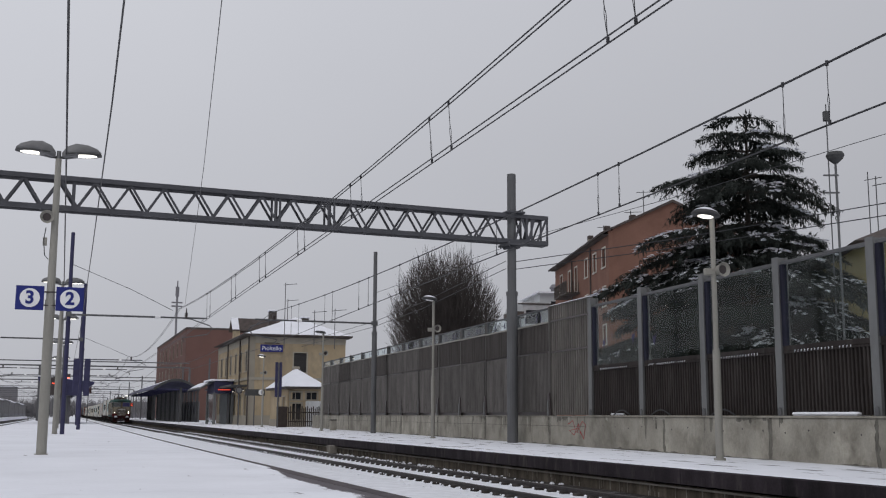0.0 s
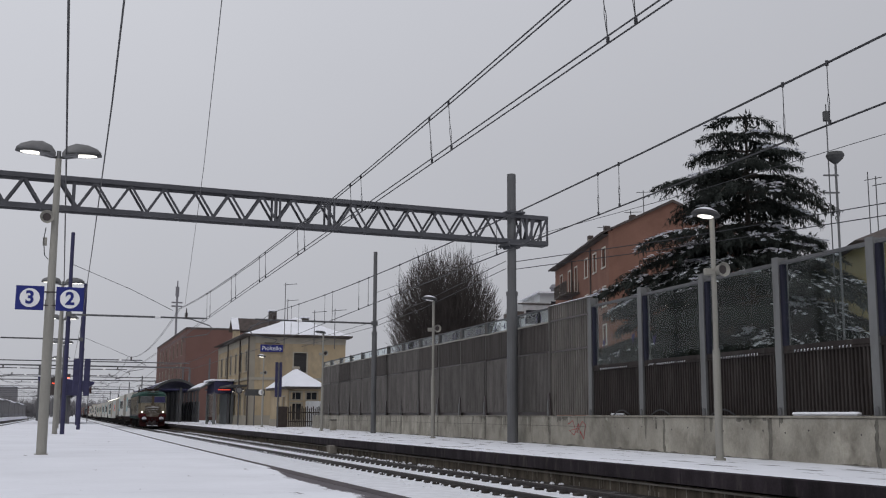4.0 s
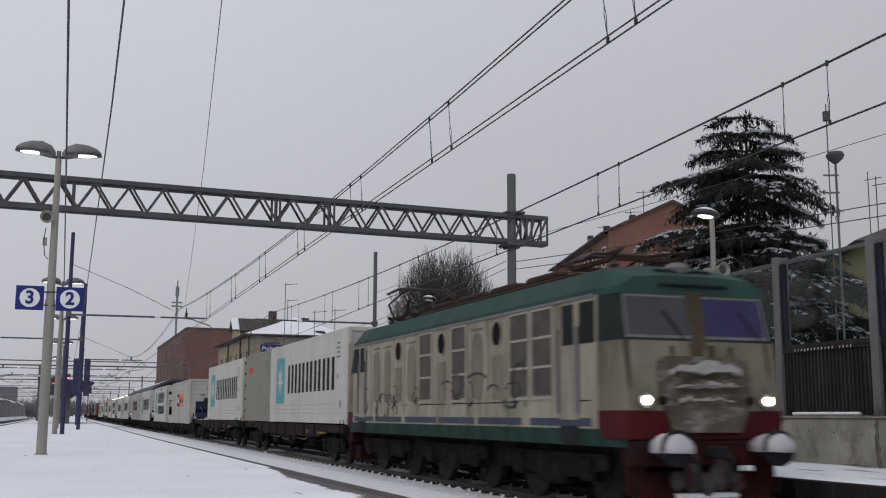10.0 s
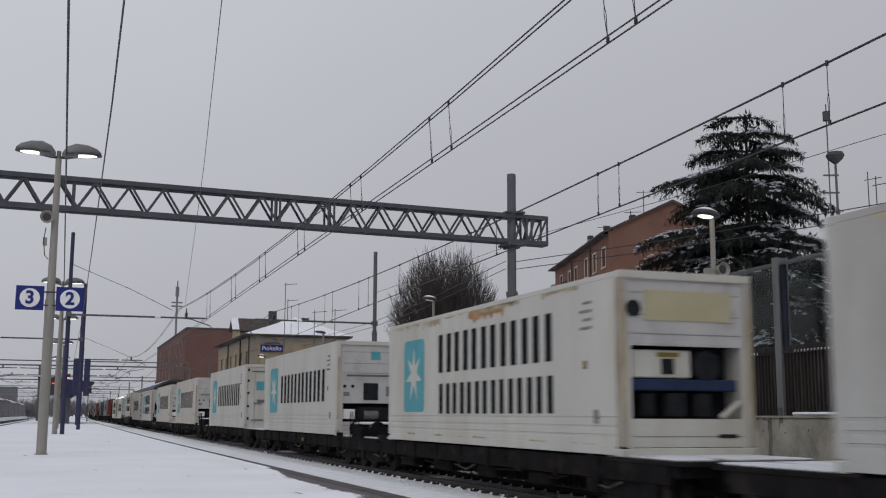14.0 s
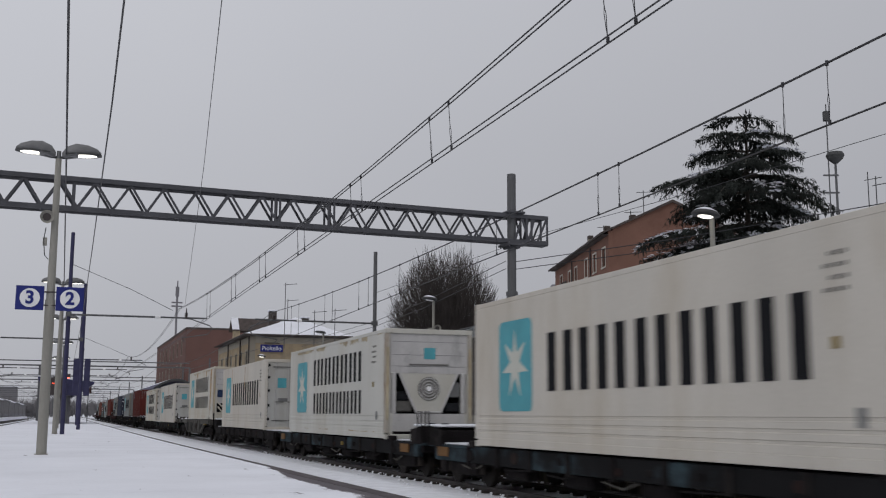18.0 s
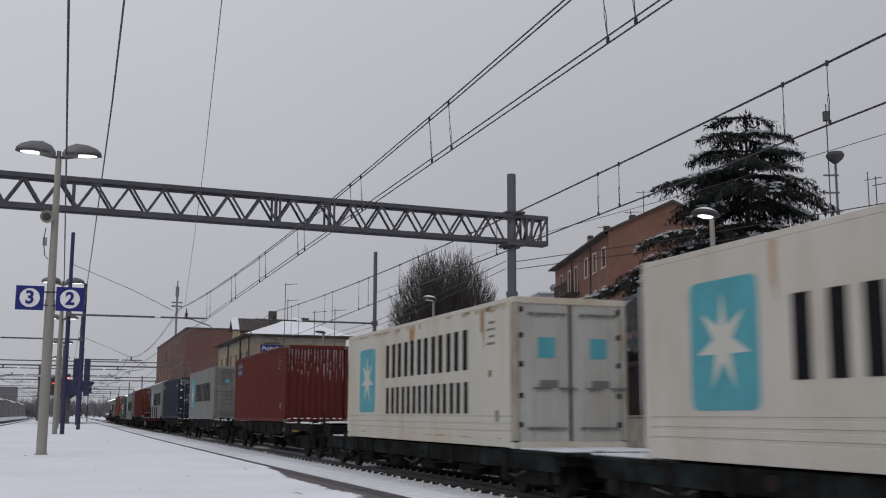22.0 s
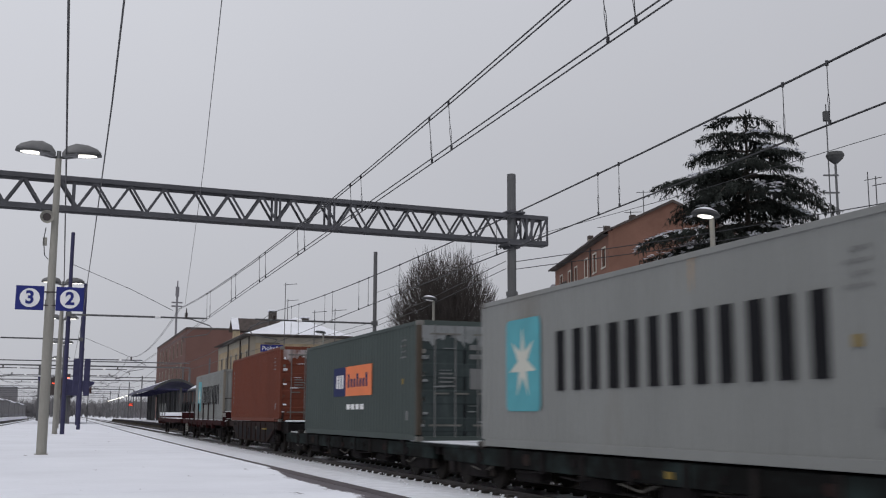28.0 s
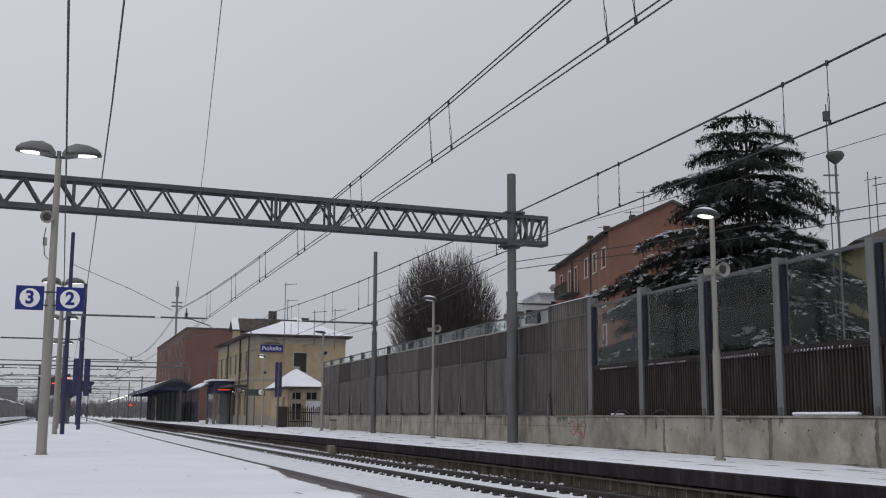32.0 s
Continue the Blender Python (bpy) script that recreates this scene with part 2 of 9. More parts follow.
def box(x0, x1, y0, y1, z0, z1, bm=None, bevel=0.0):
    bm = bm or bmesh.new()
    v = [bm.verts.new((x, y, z)) for z in (z0, z1) for y in (y0, y1) for x in (x0, x1)]
    fs = [bm.faces.new([v[i] for i in f]) for f in ((0, 2, 3, 1), (4, 5, 7, 6), (0, 1, 5, 4), (2, 6, 7, 3), (0, 4, 6, 2), (1, 3, 7, 5))]
    if bevel:
        es = list({e for f in fs for e in f.edges})
        bmesh.ops.bevel(bm, geom=es, offset=bevel, segments=1, affect="EDGES")
    return bm


def tube(pts, r, n=8, bm=None, r2=None, cap=True):
    """A round bar through the points, tapering from r to r2."""
    bm = bm or bmesh.new()
    pts = [Vector(p) for p in pts]
    rings = []
    for i, p in enumerate(pts):
        d = (pts[min(i + 1, len(pts) - 1)] - pts[max(i - 1, 0)]).normalized()
        a = d.cross(Vector((0, 0, 1)) if abs(d.z) < 0.9 else Vector((1, 0, 0))).normalized()
        b = d.cross(a)
        rr = r if r2 is None else r + (r2 - r) * i / (len(pts) - 1)
        rings.append([bm.verts.new(p + (a * math.cos(t) + b * math.sin(t)) * rr) for t in [2 * math.pi * k / n for k in range(n)]])
    for A, B in zip(rings, rings[1:]):
        for k in range(n):
            bm.faces.new((A[k], A[(k + 1) % n], B[(k + 1) % n], B[k]))
    if cap:
        bm.faces.new(rings[0][::-1])
        bm.faces.new(rings[-1])
    return bm


def loft(rings, bm=None, cap=True):
    bm = bm or bmesh.new()
    vs = [[bm.verts.new(p) for p in r] for r in rings]
    n = len(vs[0])
    for A, B in zip(vs, vs[1:]):
        for k in range(n):
            bm.faces.new((A[k], A[(k + 1) % n], B[(k + 1) % n], B[k]))
    if cap:
        bm.faces.new(vs[0][::-1])
        bm.faces.new(vs[-1])
    return bm


def disc(c, r, axis, n=20, depth=0.01, bm=None):
    c, a = Vector(c), Vector(axis).normalized()
    return tube([c - a * depth / 2, c + a * depth / 2], r, n, bm)


def spun(profile, n=20, bm=None):
    """A turned shape from (radius, z) pairs."""
    bm = bm or bmesh.new()
    return loft([[(r * math.cos(t), r * math.sin(t), z) for t in [2 * math.pi * k / n for k in range(n)]] for r, z in profile], bm)


def sweep(s0, s1, step, profile, bm=None, closed=True):
    """A profile of (offset, height) pairs drawn along the main line, with stations and offsets as its UV."""
    bm = bm or bmesh.new()
    uv = bm.loops.layers.uv.verify()
    n = max(1, round((s1 - s0) / step))
    rows = []
    for i in range(n + 1):
        s = s0 + (s1 - s0) * i / n
        rows.append([(bm.verts.new(line(s, o, z)), s, o) for o, z in profile])
    m = len(profile)
    for A, B in zip(rows, rows[1:]):
        for k in range(m if closed else m - 1):
            q = (A[k], A[(k + 1) % m], B[(k + 1) % m], B[k])
            f = bm.faces.new([v[0] for v in q])
            for lp, v in zip(f.loops, q):
                lp[uv].uv = (v[1], v[2])
    if closed:
        bm.faces.new([v[0] for v in rows[0]][::-1])
        bm.faces.new([v[0] for v in rows[-1]])
    return bm


def lettering(name, text, size, material, parent, m, label="", bold=0.0):
    cu = bpy.data.curves.new(name, "FONT")
    cu.body, cu.size, cu.align_x, cu.align_y, cu.extrude = text, size, "CENTER", "CENTER", 0.004
    cu.offset = bold
    tmp = bpy.data.objects.new("tmp", cu)
    scene.collection.objects.link(tmp)
    me = bpy.data.meshes.new_from_object(tmp.evaluated_get(bpy.context.evaluated_depsgraph_get()))
    bpy.data.objects.remove(tmp)
    me.transform(m)
    me.materials.clear()
    me.materials.append(material)
    ob = new(name, me)
    ob.parent = parent
    if label:
        ob["label"] = label
    return ob


ID = Matrix.Identity(4)

# ---- ground and platforms ----
def snow_on_asphalt(name, lo, hi, strip):
    """Trodden snow with wet asphalt showing: strip = (station from, to, offset of the kerb, bare width)."""
    m = mat(name, (0.80, 0.81, 0.86), 0.85, 0, 0.06, 0.5, 16, 0.4, (0.66, 0.67, 0.71), 0.35, 0.45)
    n, l = m.node_tree.nodes, m.node_tree.links
    b = n["Principled BSDF"]
    b.inputs["Specular IOR Level"].default_value = 0.15
    base = b.inputs["Base Color"].links[0].from_socket
    uv = n.new("ShaderNodeUVMap")
    sp = n.new("ShaderNodeSeparateXYZ")
    l.new(uv.outputs[0], sp.inputs[0])
    mp = n.new("ShaderNodeMapping")
    mp.inputs["Scale"].default_value = (0.30, 1.5, 1)
    l.new(uv.outputs[0], mp.inputs[0])
    nz = n.new("ShaderNodeTexNoise")
    nz.inputs["Scale"].default_value, nz.inputs["Detail"].default_value = 1.5, 9
    nz.inputs["Roughness"].default_value = 0.62
    l.new(mp.outputs[0], nz.inputs["Vector"])
    patch = n.new("ShaderNodeMapRange")
    patch.inputs["From Min"].default_value, patch.inputs["From Max"].default_value = lo, hi
    l.new(nz.outputs["Fac"], patch.inputs["Value"])
    u0, u1, kerb, wide = strip

    def band(sock, a, bb, c, d):
        up, dn, mul = n.new("ShaderNodeMapRange"), n.new("ShaderNodeMapRange"), n.new("ShaderNodeMath")
        up.inputs["From Min"].default_value, up.inputs["From Max"].default_value = a, bb
        dn.inputs["From Min"].default_value, dn.inputs["From Max"].default_value = d, c
        mul.operation = "MULTIPLY"
        l.new(sock, up.inputs["Value"])
        l.new(sock, dn.inputs["Value"])
        l.new(up.outputs[0], mul.inputs[0])
        l.new(dn.outputs[0], mul.inputs[1])
        return mul.outputs[0]
    along = band(sp.outputs["X"], u0 - 3, u0 + 1, u1 - 6, u1)
    across = band(sp.outputs["Y"], kerb - wide * 1.7, kerb - wide * 0.1, kerb + 4, kerb + 5)
    both = n.new("ShaderNodeMath")
    both.operation = "MULTIPLY"
    l.new(along, both.inputs[0])
    l.new(across, both.inputs[1])
    rag = n.new("ShaderNodeMath")
    rag.operation = "ADD"
    l.new(both.outputs[0], rag.inputs[0])
    l.new(nz.outputs["Fac"], rag.inputs[1])
    cut = n.new("ShaderNodeMapRange")
    cut.inputs["From Min"].default_value, cut.inputs["From Max"].default_value = 0.98, 1.04
    l.new(rag.outputs[0], cut.inputs["Value"])
    mx = n.new("ShaderNodeMath")
    mx.operation = "MAXIMUM"
    l.new(cut.outputs[0], mx.inputs[0])
    l.new(patch.outputs[0], mx.inputs[1])
    col = n.new("ShaderNodeMix")
    col.data_type = "RGBA"
    col.inputs[7].default_value = (0.112, 0.099, 0.108, 1)
    l.new(mx.outputs[0], col.inputs[0])
    l.new(base, col.inputs[6])
    l.new(col.outputs[2], b.inputs["Base Color"])
    rr = n.new("ShaderNodeMapRange")
    rr.inputs["To Min"].default_value, rr.inputs["To Max"].default_value = 0.85, 0.75
    l.new(mx.outputs[0], rr.inputs["Value"])
    l.new(rr.outputs[0], b.inputs["Roughness"])
    return m


PLATSNOW_L = snow_on_asphalt("trodden_snow_island", 0.655, 0.69, (-22, 4, -5.35, 0.5))
PLATSNOW_R = snow_on_asphalt("trodden_snow_side", 0.58, 0.63, (300, 310, 3.0, 0.2))

bm = bmesh.new()
quad(bm, [(-2500, -900, -0.42), (2500, -900, -0.42), (2500, 4000, -0.42), (-2500, 4000, -0.42)])
solid("ground", bm, SNOW, ID, "flat snow-covered ground reaching the horizon", "ground", kind="structure")

# track bed: ballast under snow
solid("ballast_bed", sweep(-60, 620, 10, [(-5.2, -0.40), (-5.2, 0.02), (-2.4, 0.01), (-1.5, -0.12), (-.88, -0.135), (1.02, -0.135), (1.2, -0.2), (1.62, -0.26), (1.62, -0.40)]),
      mat("snowy_ballast", (0.74, 0.75, 0.79), 0.9, 0, 0.12, 3, 30, 0.9, (0.16, 0.15, 0.14), 0.10, 2.2), ID,
      "track bed of ballast under fresh snow", "track bed", kind="structure")
solid("ballast_shoulder", sweep(-60, 260, 4, [(.92, -0.2), (.92, -0.125), (1.3, -0.11), (1.86, -0.10), (1.86, -0.3)]), BALLAST, ID,
      "dark stone ballast flecked with snow beside the platform wall", "ballast", kind="structure")


def lumps(name, s0, s1, o0, o1, z, count, seed, big=.085):
    rnd = random.Random(seed)
    bm = bmesh.new()
    for _ in range(count):
        p = line(rnd.uniform(s0, s1), rnd.uniform(o0, o1), z)
        r = rnd.uniform(0.2, 1.0) * big
        ring = [[p + Vector((r * k * math.cos(a) * rnd.uniform(.7, 1.3), r * k * math.sin(a) * rnd.uniform(.7, 1.3), h * r)) for a in [i * math.tau / 6 for i in range(6)]] for k, h in ((1, -.3), (0.9, .45), (0.35, .8))]
        loft(ring, bm)
    return solid(name, bm, SNOW, ID, "small lumps of snow lying on the ballast", "snow lumps", kind="stuff")


lumps("snow_lumps", 3, 80, 1.0, 1.78, -0.10, 850, 3, .065)
lumps("snow_lumps", -12, 40, -2.6, -1.0, -0.06, 300, 4, .035)


def railway(name, off, label, s0=-60, s1=620, detail=(-14, 78)):
    t = thing(name, ID, label, "railway track", kind="structure")
    for side in (-0.7525, 0.7525):
        o = off + side
        prof = [(o - .07, -.172), (o + .07, -.172), (o + .07, -.16), (o + .012, -.14), (o + .012, -.045), (o + .036, -.035), (o + .036, -.004), (o + .028, 0), (o - .028, 0), (o - .036, -.004), (o - .036, -.035), (o - .012, -.045), (o - .012, -.14), (o - .07, -.16)]
        part("rail", sweep(s0, s1, 5, prof), RAIL, t)
    me = finish("sleeper", box(-1.3, 1.3, -.13, .13, -.36, -.155, bevel=.02), SLEEP)
    bm = box(-.145, .145, -.10, .08, -.17, -.088, bevel=.02)
    dark = len(bm.faces)
    for x0, x1 in ((-.16, -.10), (.10, .16)):
        box(x0, x1, .10, .18, -.16, -.082, bm, .022)
    clip = finish("rail_clip", bm, SLEEP)
    clip.materials.append(SNOW)
    for f in clip.polygons[dark:]:
        f.material_index = 1
    s = detail[0]
    while s < detail[1]:
        sl = part("sleeper", me, SLEEP, t)
        sl.matrix_local = at(s, off)
        for x in (-.7525, .7525):
            c = part("rail_clip", clip, SLEEP, sl)
            c.matrix_local = pose(x, 0, 0)
        s += .62
    bm = bmesh.new()
    while s < 330:
        M = at(s, off)
        for a, b_ in ((-1.0, -.5), (.5, 1.0)):
            vs = [M @ Vector((x, y, z)) for x, y, z in ((a, -.12, -.1), (b_, -.12, -.1), (b_, .12, -.1), (a, .12, -.1), (a, -.12, -.2), (b_, -.12, -.2), (b_, .12, -.2), (a, .12, -.2))]
            v = [bm.verts.new(p) for p in vs]
            for f in ((0, 1, 2, 3), (0, 4, 5, 1), (1, 5, 6, 2), (3, 2, 6, 7), (0, 3, 7, 4)):
                bm.faces.new([v[i] for i in f])
        s += .62
    tagged(part("far_sleepers", bm, SLEEP, t), kind="stuff")
    return t


railway("track", 0.0, "running line with rusty rails on snowy sleepers")
railway("track", -15.6, "far running line beside the island platform", detail=(40, 60))
railway("track", -19.4, "outer running line on snowy ballast", detail=(40, 60))

# platforms
pl = thing("platform_right", ID, "snow-covered side platform with a dark wet kerb", "platform", kind="structure")
bm = bmesh.new()
uv = bm.loops.layers.uv.verify()
prev = None
for i in range(0, 140):
    s = -32 + i * 2.0
    a, b_ = line(s, 1.95, Z_RIGHT), None
    w = None
    for u in range(-40, 120):
        p = wall_at(u * 1.0, 0.15, Z_RIGHT)
        if (p - line(s, 0, Z_RIGHT)).dot(Vector((-math.sin(heading(s)), math.cos(heading(s)), 0))) > 0:
            w = p
            break
    o = (w - line(s, 0, Z_RIGHT)).dot(Vector((math.cos(heading(s)), math.sin(heading(s)), 0))) if s < 56 else 24.0
    row = [(bm.verts.new(line(s, k, Z_RIGHT)), s, k) for k in (1.95, 1.95 + (o - 1.95) * .33, 1.95 + (o - 1.95) * .66, o)]
    if prev:
        for k in range(3):
            q = (prev[k], prev[k + 1], row[k + 1], row[k])
            f = bm.faces.new([v[0] for v in q])
            for lp, v in zip(f.loops, q):
                lp[uv].uv = (v[1], v[2])
    prev = row
part("paving", bm, PLATSNOW_R, pl, "trodden snow with wet asphalt patches")
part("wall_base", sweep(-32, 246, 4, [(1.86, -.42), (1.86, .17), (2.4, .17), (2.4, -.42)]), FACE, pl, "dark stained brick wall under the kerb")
part("ledge", sweep(-32, 40, 4, [(1.80, .115), (1.80, .15), (2.3, .15), (2.3, .115)]), LEDGE, pl, "pale stone ledge under the kerb")
part("ledge", sweep(40, 246, 4, [(1.83, .165), (1.83, .205), (2.3, .205), (2.3, .165)]), FACE, pl)
solid("stone_block", box(-.17, .17, -.3, .3, -.2, .22, bevel=.03), LEDGE, at(24.8, 1.66), "pale broken stone block standing on the ballast", "stone block")
kerbs = []
for i in range(90):
    s = -32 + i * 3.0
    kerbs.append(part("kerbstone", sweep(s + .006, s + 2.994, 1.5, [(1.70, .21), (1.70, .475), (1.73, .503), (2.0, .503), (2.0, .21)]), KERB, pl))
rnd = random.Random(77)
for i in range(120):
    s, wd = rnd.uniform(-14, 34) if i % 3 else rnd.uniform(-14, 4), rnd.uniform(.012, .05)
    top = rnd.choice((.11, .11, .0))
    ln = rnd.uniform(.1, .34)
    bm = loft([[(q, 0, top), (q, wd, top), (q, wd * .75, top - ln * .7), (q, wd * .5, top - ln), (q, wd * .25, top - ln * .7)] for q in (-.003, .01)])
    st_ = part("lime_drip", bm, LEDGE if i % 4 else DRIPDARK, pl)
    st_.matrix_local = at(s, 1.86)
part("kerb_snow", sweep(-32, 240, 3, [(1.72, .5), (1.735, .512), (2.02, .514), (2.02, .5)]), SNOW, pl, "thin snow lying on the kerb")

pi = thing("platform_island", ID, "wide island platform under trodden snow", "platform", kind="structure")
part("paving", sweep(-60, 330, 2, [(-13.7, Z_LEFT), (-11, Z_LEFT + .015), (-8, Z_LEFT + .015), (-5.5, Z_LEFT)], closed=False), PLATSNOW_L, pi, "trodden snow with bare wet asphalt by the kerb")
part("kerb", sweep(-60, 330, 3, [(-5.52, -.42), (-5.52, .463), (-5.27, .463), (-5.24, .44), (-5.24, -.42)]), ISLANDKERB, pi, "dark wet kerb")
part("kerb_snow", sweep(1, 330, 3, [(-5.56, .45), (-5.54, .472), (-5.45, .47), (-5.43, .455)]), SNOW, pi, "snow drifted over the kerb")
part("kerb", sweep(-60, 330, 3, [(-13.68, -.42), (-13.68, .463), (-13.9, .463), (-13.92, .44), (-13.92, -.42)]), KERB, pi, "dark wet kerb")

# ---- noise barrier ----
WA = Matrix.Translation(WALL_U) @ Matrix.Rotation(WALL_A, 4, "Z")   # local y along the wall, x behind it
barrier = thing("wall_barrier", WA, "tall noise barrier of ribbed panels and tinted glass on a stained concrete plinth", "noise barrier", kind="structure")


def ribbed(w, h, pitch, deep, bm=None):
    """An upright ribbed sheet in the y-z plane, facing -x."""
    bm = bm or bmesh.new()
    n = int(w / pitch)
    p = w / n
    pts = []
    for i in range(n):
        y = i * p
        pts += [(0, y), (0, y + p * .45), (deep, y + p * .55), (deep, y + p * .9)]
    pts.append((0, w))
    lo = [bm.verts.new((x, y, 0)) for x, y in pts]
    hi = [bm.verts.new((x, y, h)) for x, y in pts]
    for i in range(len(pts) - 1):
        bm.faces.new((lo[i], lo[i + 1], hi[i + 1], hi[i]))
    # back and edges
    b0, b1 = [bm.verts.new(p) for p in ((.09, 0, 0), (.09, w, 0))]
    t0, t1 = [bm.verts.new(p) for p in ((.09, 0, h), (.09, w, h))]
    bm.faces.new((b0, t0, t1, b1))
    bm.faces.new([*hi, t1, t0])
    return bm


near_posts = [-6.5, -3.1, 0.30, 3.56, 6.88, 10.34, 13.82]
far_posts = [17.25 + 3.42 * i for i in range(14)]
# plinth in cast lengths
edges = [-30, -26.6, -23.2, -19.8, -16.4, -13, -9.8, -6.5, -3.1, .27, 3.92, 8.9, 13.98] + [17.25 + 6.84 * i for i in range(8)]
for a, b_ in zip(edges, edges[1:]):
    proud = -.16 if a < 13 else -.10
    bmx = box(proud, .35, a + .012, b_ - .012, .3, 1.44, bevel=.012)
    part("plinth_block", bmx, CONC, barrier, "stained cast concrete")
rnd = random.Random(61)
for i in range(70):
    y = rnd.uniform(-8, 50)
    if i % 5 == 0:
        y = min((e for e in edges), key=lambda e: abs(e - y)) - .06
    wd = rnd.uniform(.03, .16) if i % 9 else rnd.uniform(.3, .9)
    ln = rnd.uniform(.12, .75) if i % 9 else rnd.uniform(.05, .2)
    q = -.16 if y < 13.9 else -.10
    n = max(3, int(wd / .05))
    low_ = [(y + wd * k / n, 1.44 - ln * rnd.uniform(.25, 1.0)) for k in range(n, -1, -1)]
    ring = [(y, 1.44), (y + wd, 1.44), *low_]
    part("damp_streak", loft([[(q - .0035, a, b) for a, b in ring], [(q + .004, a, b) for a, b in ring]]), DRIPPALE if i % 4 == 1 else DRIPDARK, barrier)
for i in range(40):
    y, wd, hh = rnd.uniform(-8, 48), rnd.uniform(.6, 2.6), rnd.uniform(.03, .10)
    q = -.16 if y < 12.5 else -.10
    n = 9
    ring = [(y + wd * k / n, .505 + hh * rnd.uniform(.2, 1) * math.sin(math.pi * (k + .5) / (n + 1))) for k in range(n + 1)] + [(y + wd, .4), (y, .4)]
    part("damp_streak", loft([[(q - .0035, a, b) for a, b in ring], [(q + .004, a, b) for a, b in ring]]), DRIPDARK, barrier)
for e in edges[4:]:
    q = -.16 if e < 13.9 else -.10
    zs = [.42 + .11 * k for k in range(10)]
    ring = [(e - rnd.uniform(.02, .09), z) for z in zs] + [(e + rnd.uniform(.02, .09), z) for z in zs[::-1]]
    part("joint_stain", loft([[(q - .003, a, b) for a, b in ring], [(q + .004, a, b) for a, b in ring]]), DRIPDARK, barrier)
for i in range(24):
    part("tie_hole", disc((-.161, -7 + i * .86, 1.12 + .03 * (i % 3)), .022, (1, 0, 0), 10, .008), INSUL, barrier)
part("course_joint", box(-.104, -.09, 14.1, 61.5, 1.13, 1.145), DRIPDARK, barrier)
bmx = bmesh.new()
for i in range(14):
    y = 17.25 + 3.42 * i
    for d in (-.11, .11, 1.62):
        box(-.1035, -.09, y + d - .014, y + d + .014, .5, 1.44, bmx)
part("joint_lines", bmx, DRIPDARK, barrier, "dark vertical joints in the plinth")
part("plinth_cap", box(-.2, .4, -30, 13.9, 1.44, 1.49, bevel=.01), CONC, barrier)
part("plinth_cap", box(-.13, .4, 13.98, 61.8, 1.44, 1.475, bevel=.01), CONC, barrier)


def hpost(y, z0, z1, name, material):
    bmx = box(-.09, -.075, y - .12, y + .12, z0, z1)
    box(.16, .175, y - .12, y + .12, z0, z1, bmx)
    box(-.075, .16, y - .012, y + .012, z0, z1, bmx)
    p = part(name, bmx, material, barrier, "galvanised steel upright")
    part("foot_bracket", box(-.13, -.09, y - .06, y + .06, z0 - .03, z0 + .2, bevel=.02), PAINTGREY, p)
    return p


for y in near_posts:
    hpost(y, 1.47, 5.0 + .012 * max(0, y), "post", GALV)
for a, b_ in zip([-16.5, -13, -9.8] + near_posts, [-13, -9.8, -6.5] + near_posts[1:] + [None]):
    if b_ is None:
        continue
    w = b_ - a - .26
    pn = part("absorbing_panel", ribbed(w, 1.36, .125, .09), PANELDARK, barrier, "dark brown ribbed panel")
    pn.matrix_local = pose(-.03, a + .13, 1.5)
    cap = part("panel_cap", box(-.06, .1, a + .13, b_ - .13, 2.86, 2.9), PANELDARK, barrier)
    bmx = bmesh.new()
    n = int(w / .118)
    rnd = random.Random(int(a * 10))
    lo_, hi_ = rnd.uniform(.14, .26), rnd.uniform(.8, .9)
    for i in range(n):
        if lo_ < i / n < hi_ and rnd.random() < .96:
            hh = rnd.uniform(.03, .045)
            y = a + .15 + i * w / n
            loft([[(-.060, y, 2.872), (-.060, y + .028, 2.872), (-.01, y + .068, 2.905), (-.01, y + .04, 2.905)], [(-.060, y, 2.872 + hh), (-.060, y + .028, 2.872 + hh), (-.01, y + .068, 2.905 + hh), (-.01, y + .04, 2.905 + hh)]], bmx)
    part("snow_line", bmx, SNOW, barrier, "snow caught on the ribs")
    part("glazing_bar", box(-.04, .07, a + .12, b_ - .12, 2.905, 3.03, bevel=.01), PANELDARK, barrier)
    part("glazing_bar", box(-.03, .06, a + .12, b_ - .12, 4.86, 4.94, bevel=.01), PAINTGREY, barrier)
    part("glazing_bar", box(-.05, .06, b_ - .23, b_ - .12, 3.03, 4.86), NAVYFRAME, barrier)
    part("glazing_bar", box(-.03, .06, a + .12, a + .17, 3.03, 4.86), PAINTGREY, barrier)
    g = part("pane", box(.0, .016, a + .17, b_ - .23, 3.03, 4.86), GLASS, barrier, "tinted glass pane")
    g.visible_shadow = False
# bird stickers on the glass
for y, z in ((12.9, 3.7), (10.9, 3.75), (9.6, 3.6)):
    bmx = bmesh.new()
    quad(bmx, [(-.006, y - .14, z + .22), (-.006, y - .05, z - .02), (-.006, y + .05, z - .2), (-.006, y - .02, z + .04)])
    quad(bmx, [(-.006, y - .02, z + .04), (-.006, y + .05, z - .2), (-.006, y + .13, z + .05), (-.006, y + .02, z + .1)])
    part("bird_sticker", bmx, BLUEPOLE, barrier, "dark bird sticker")
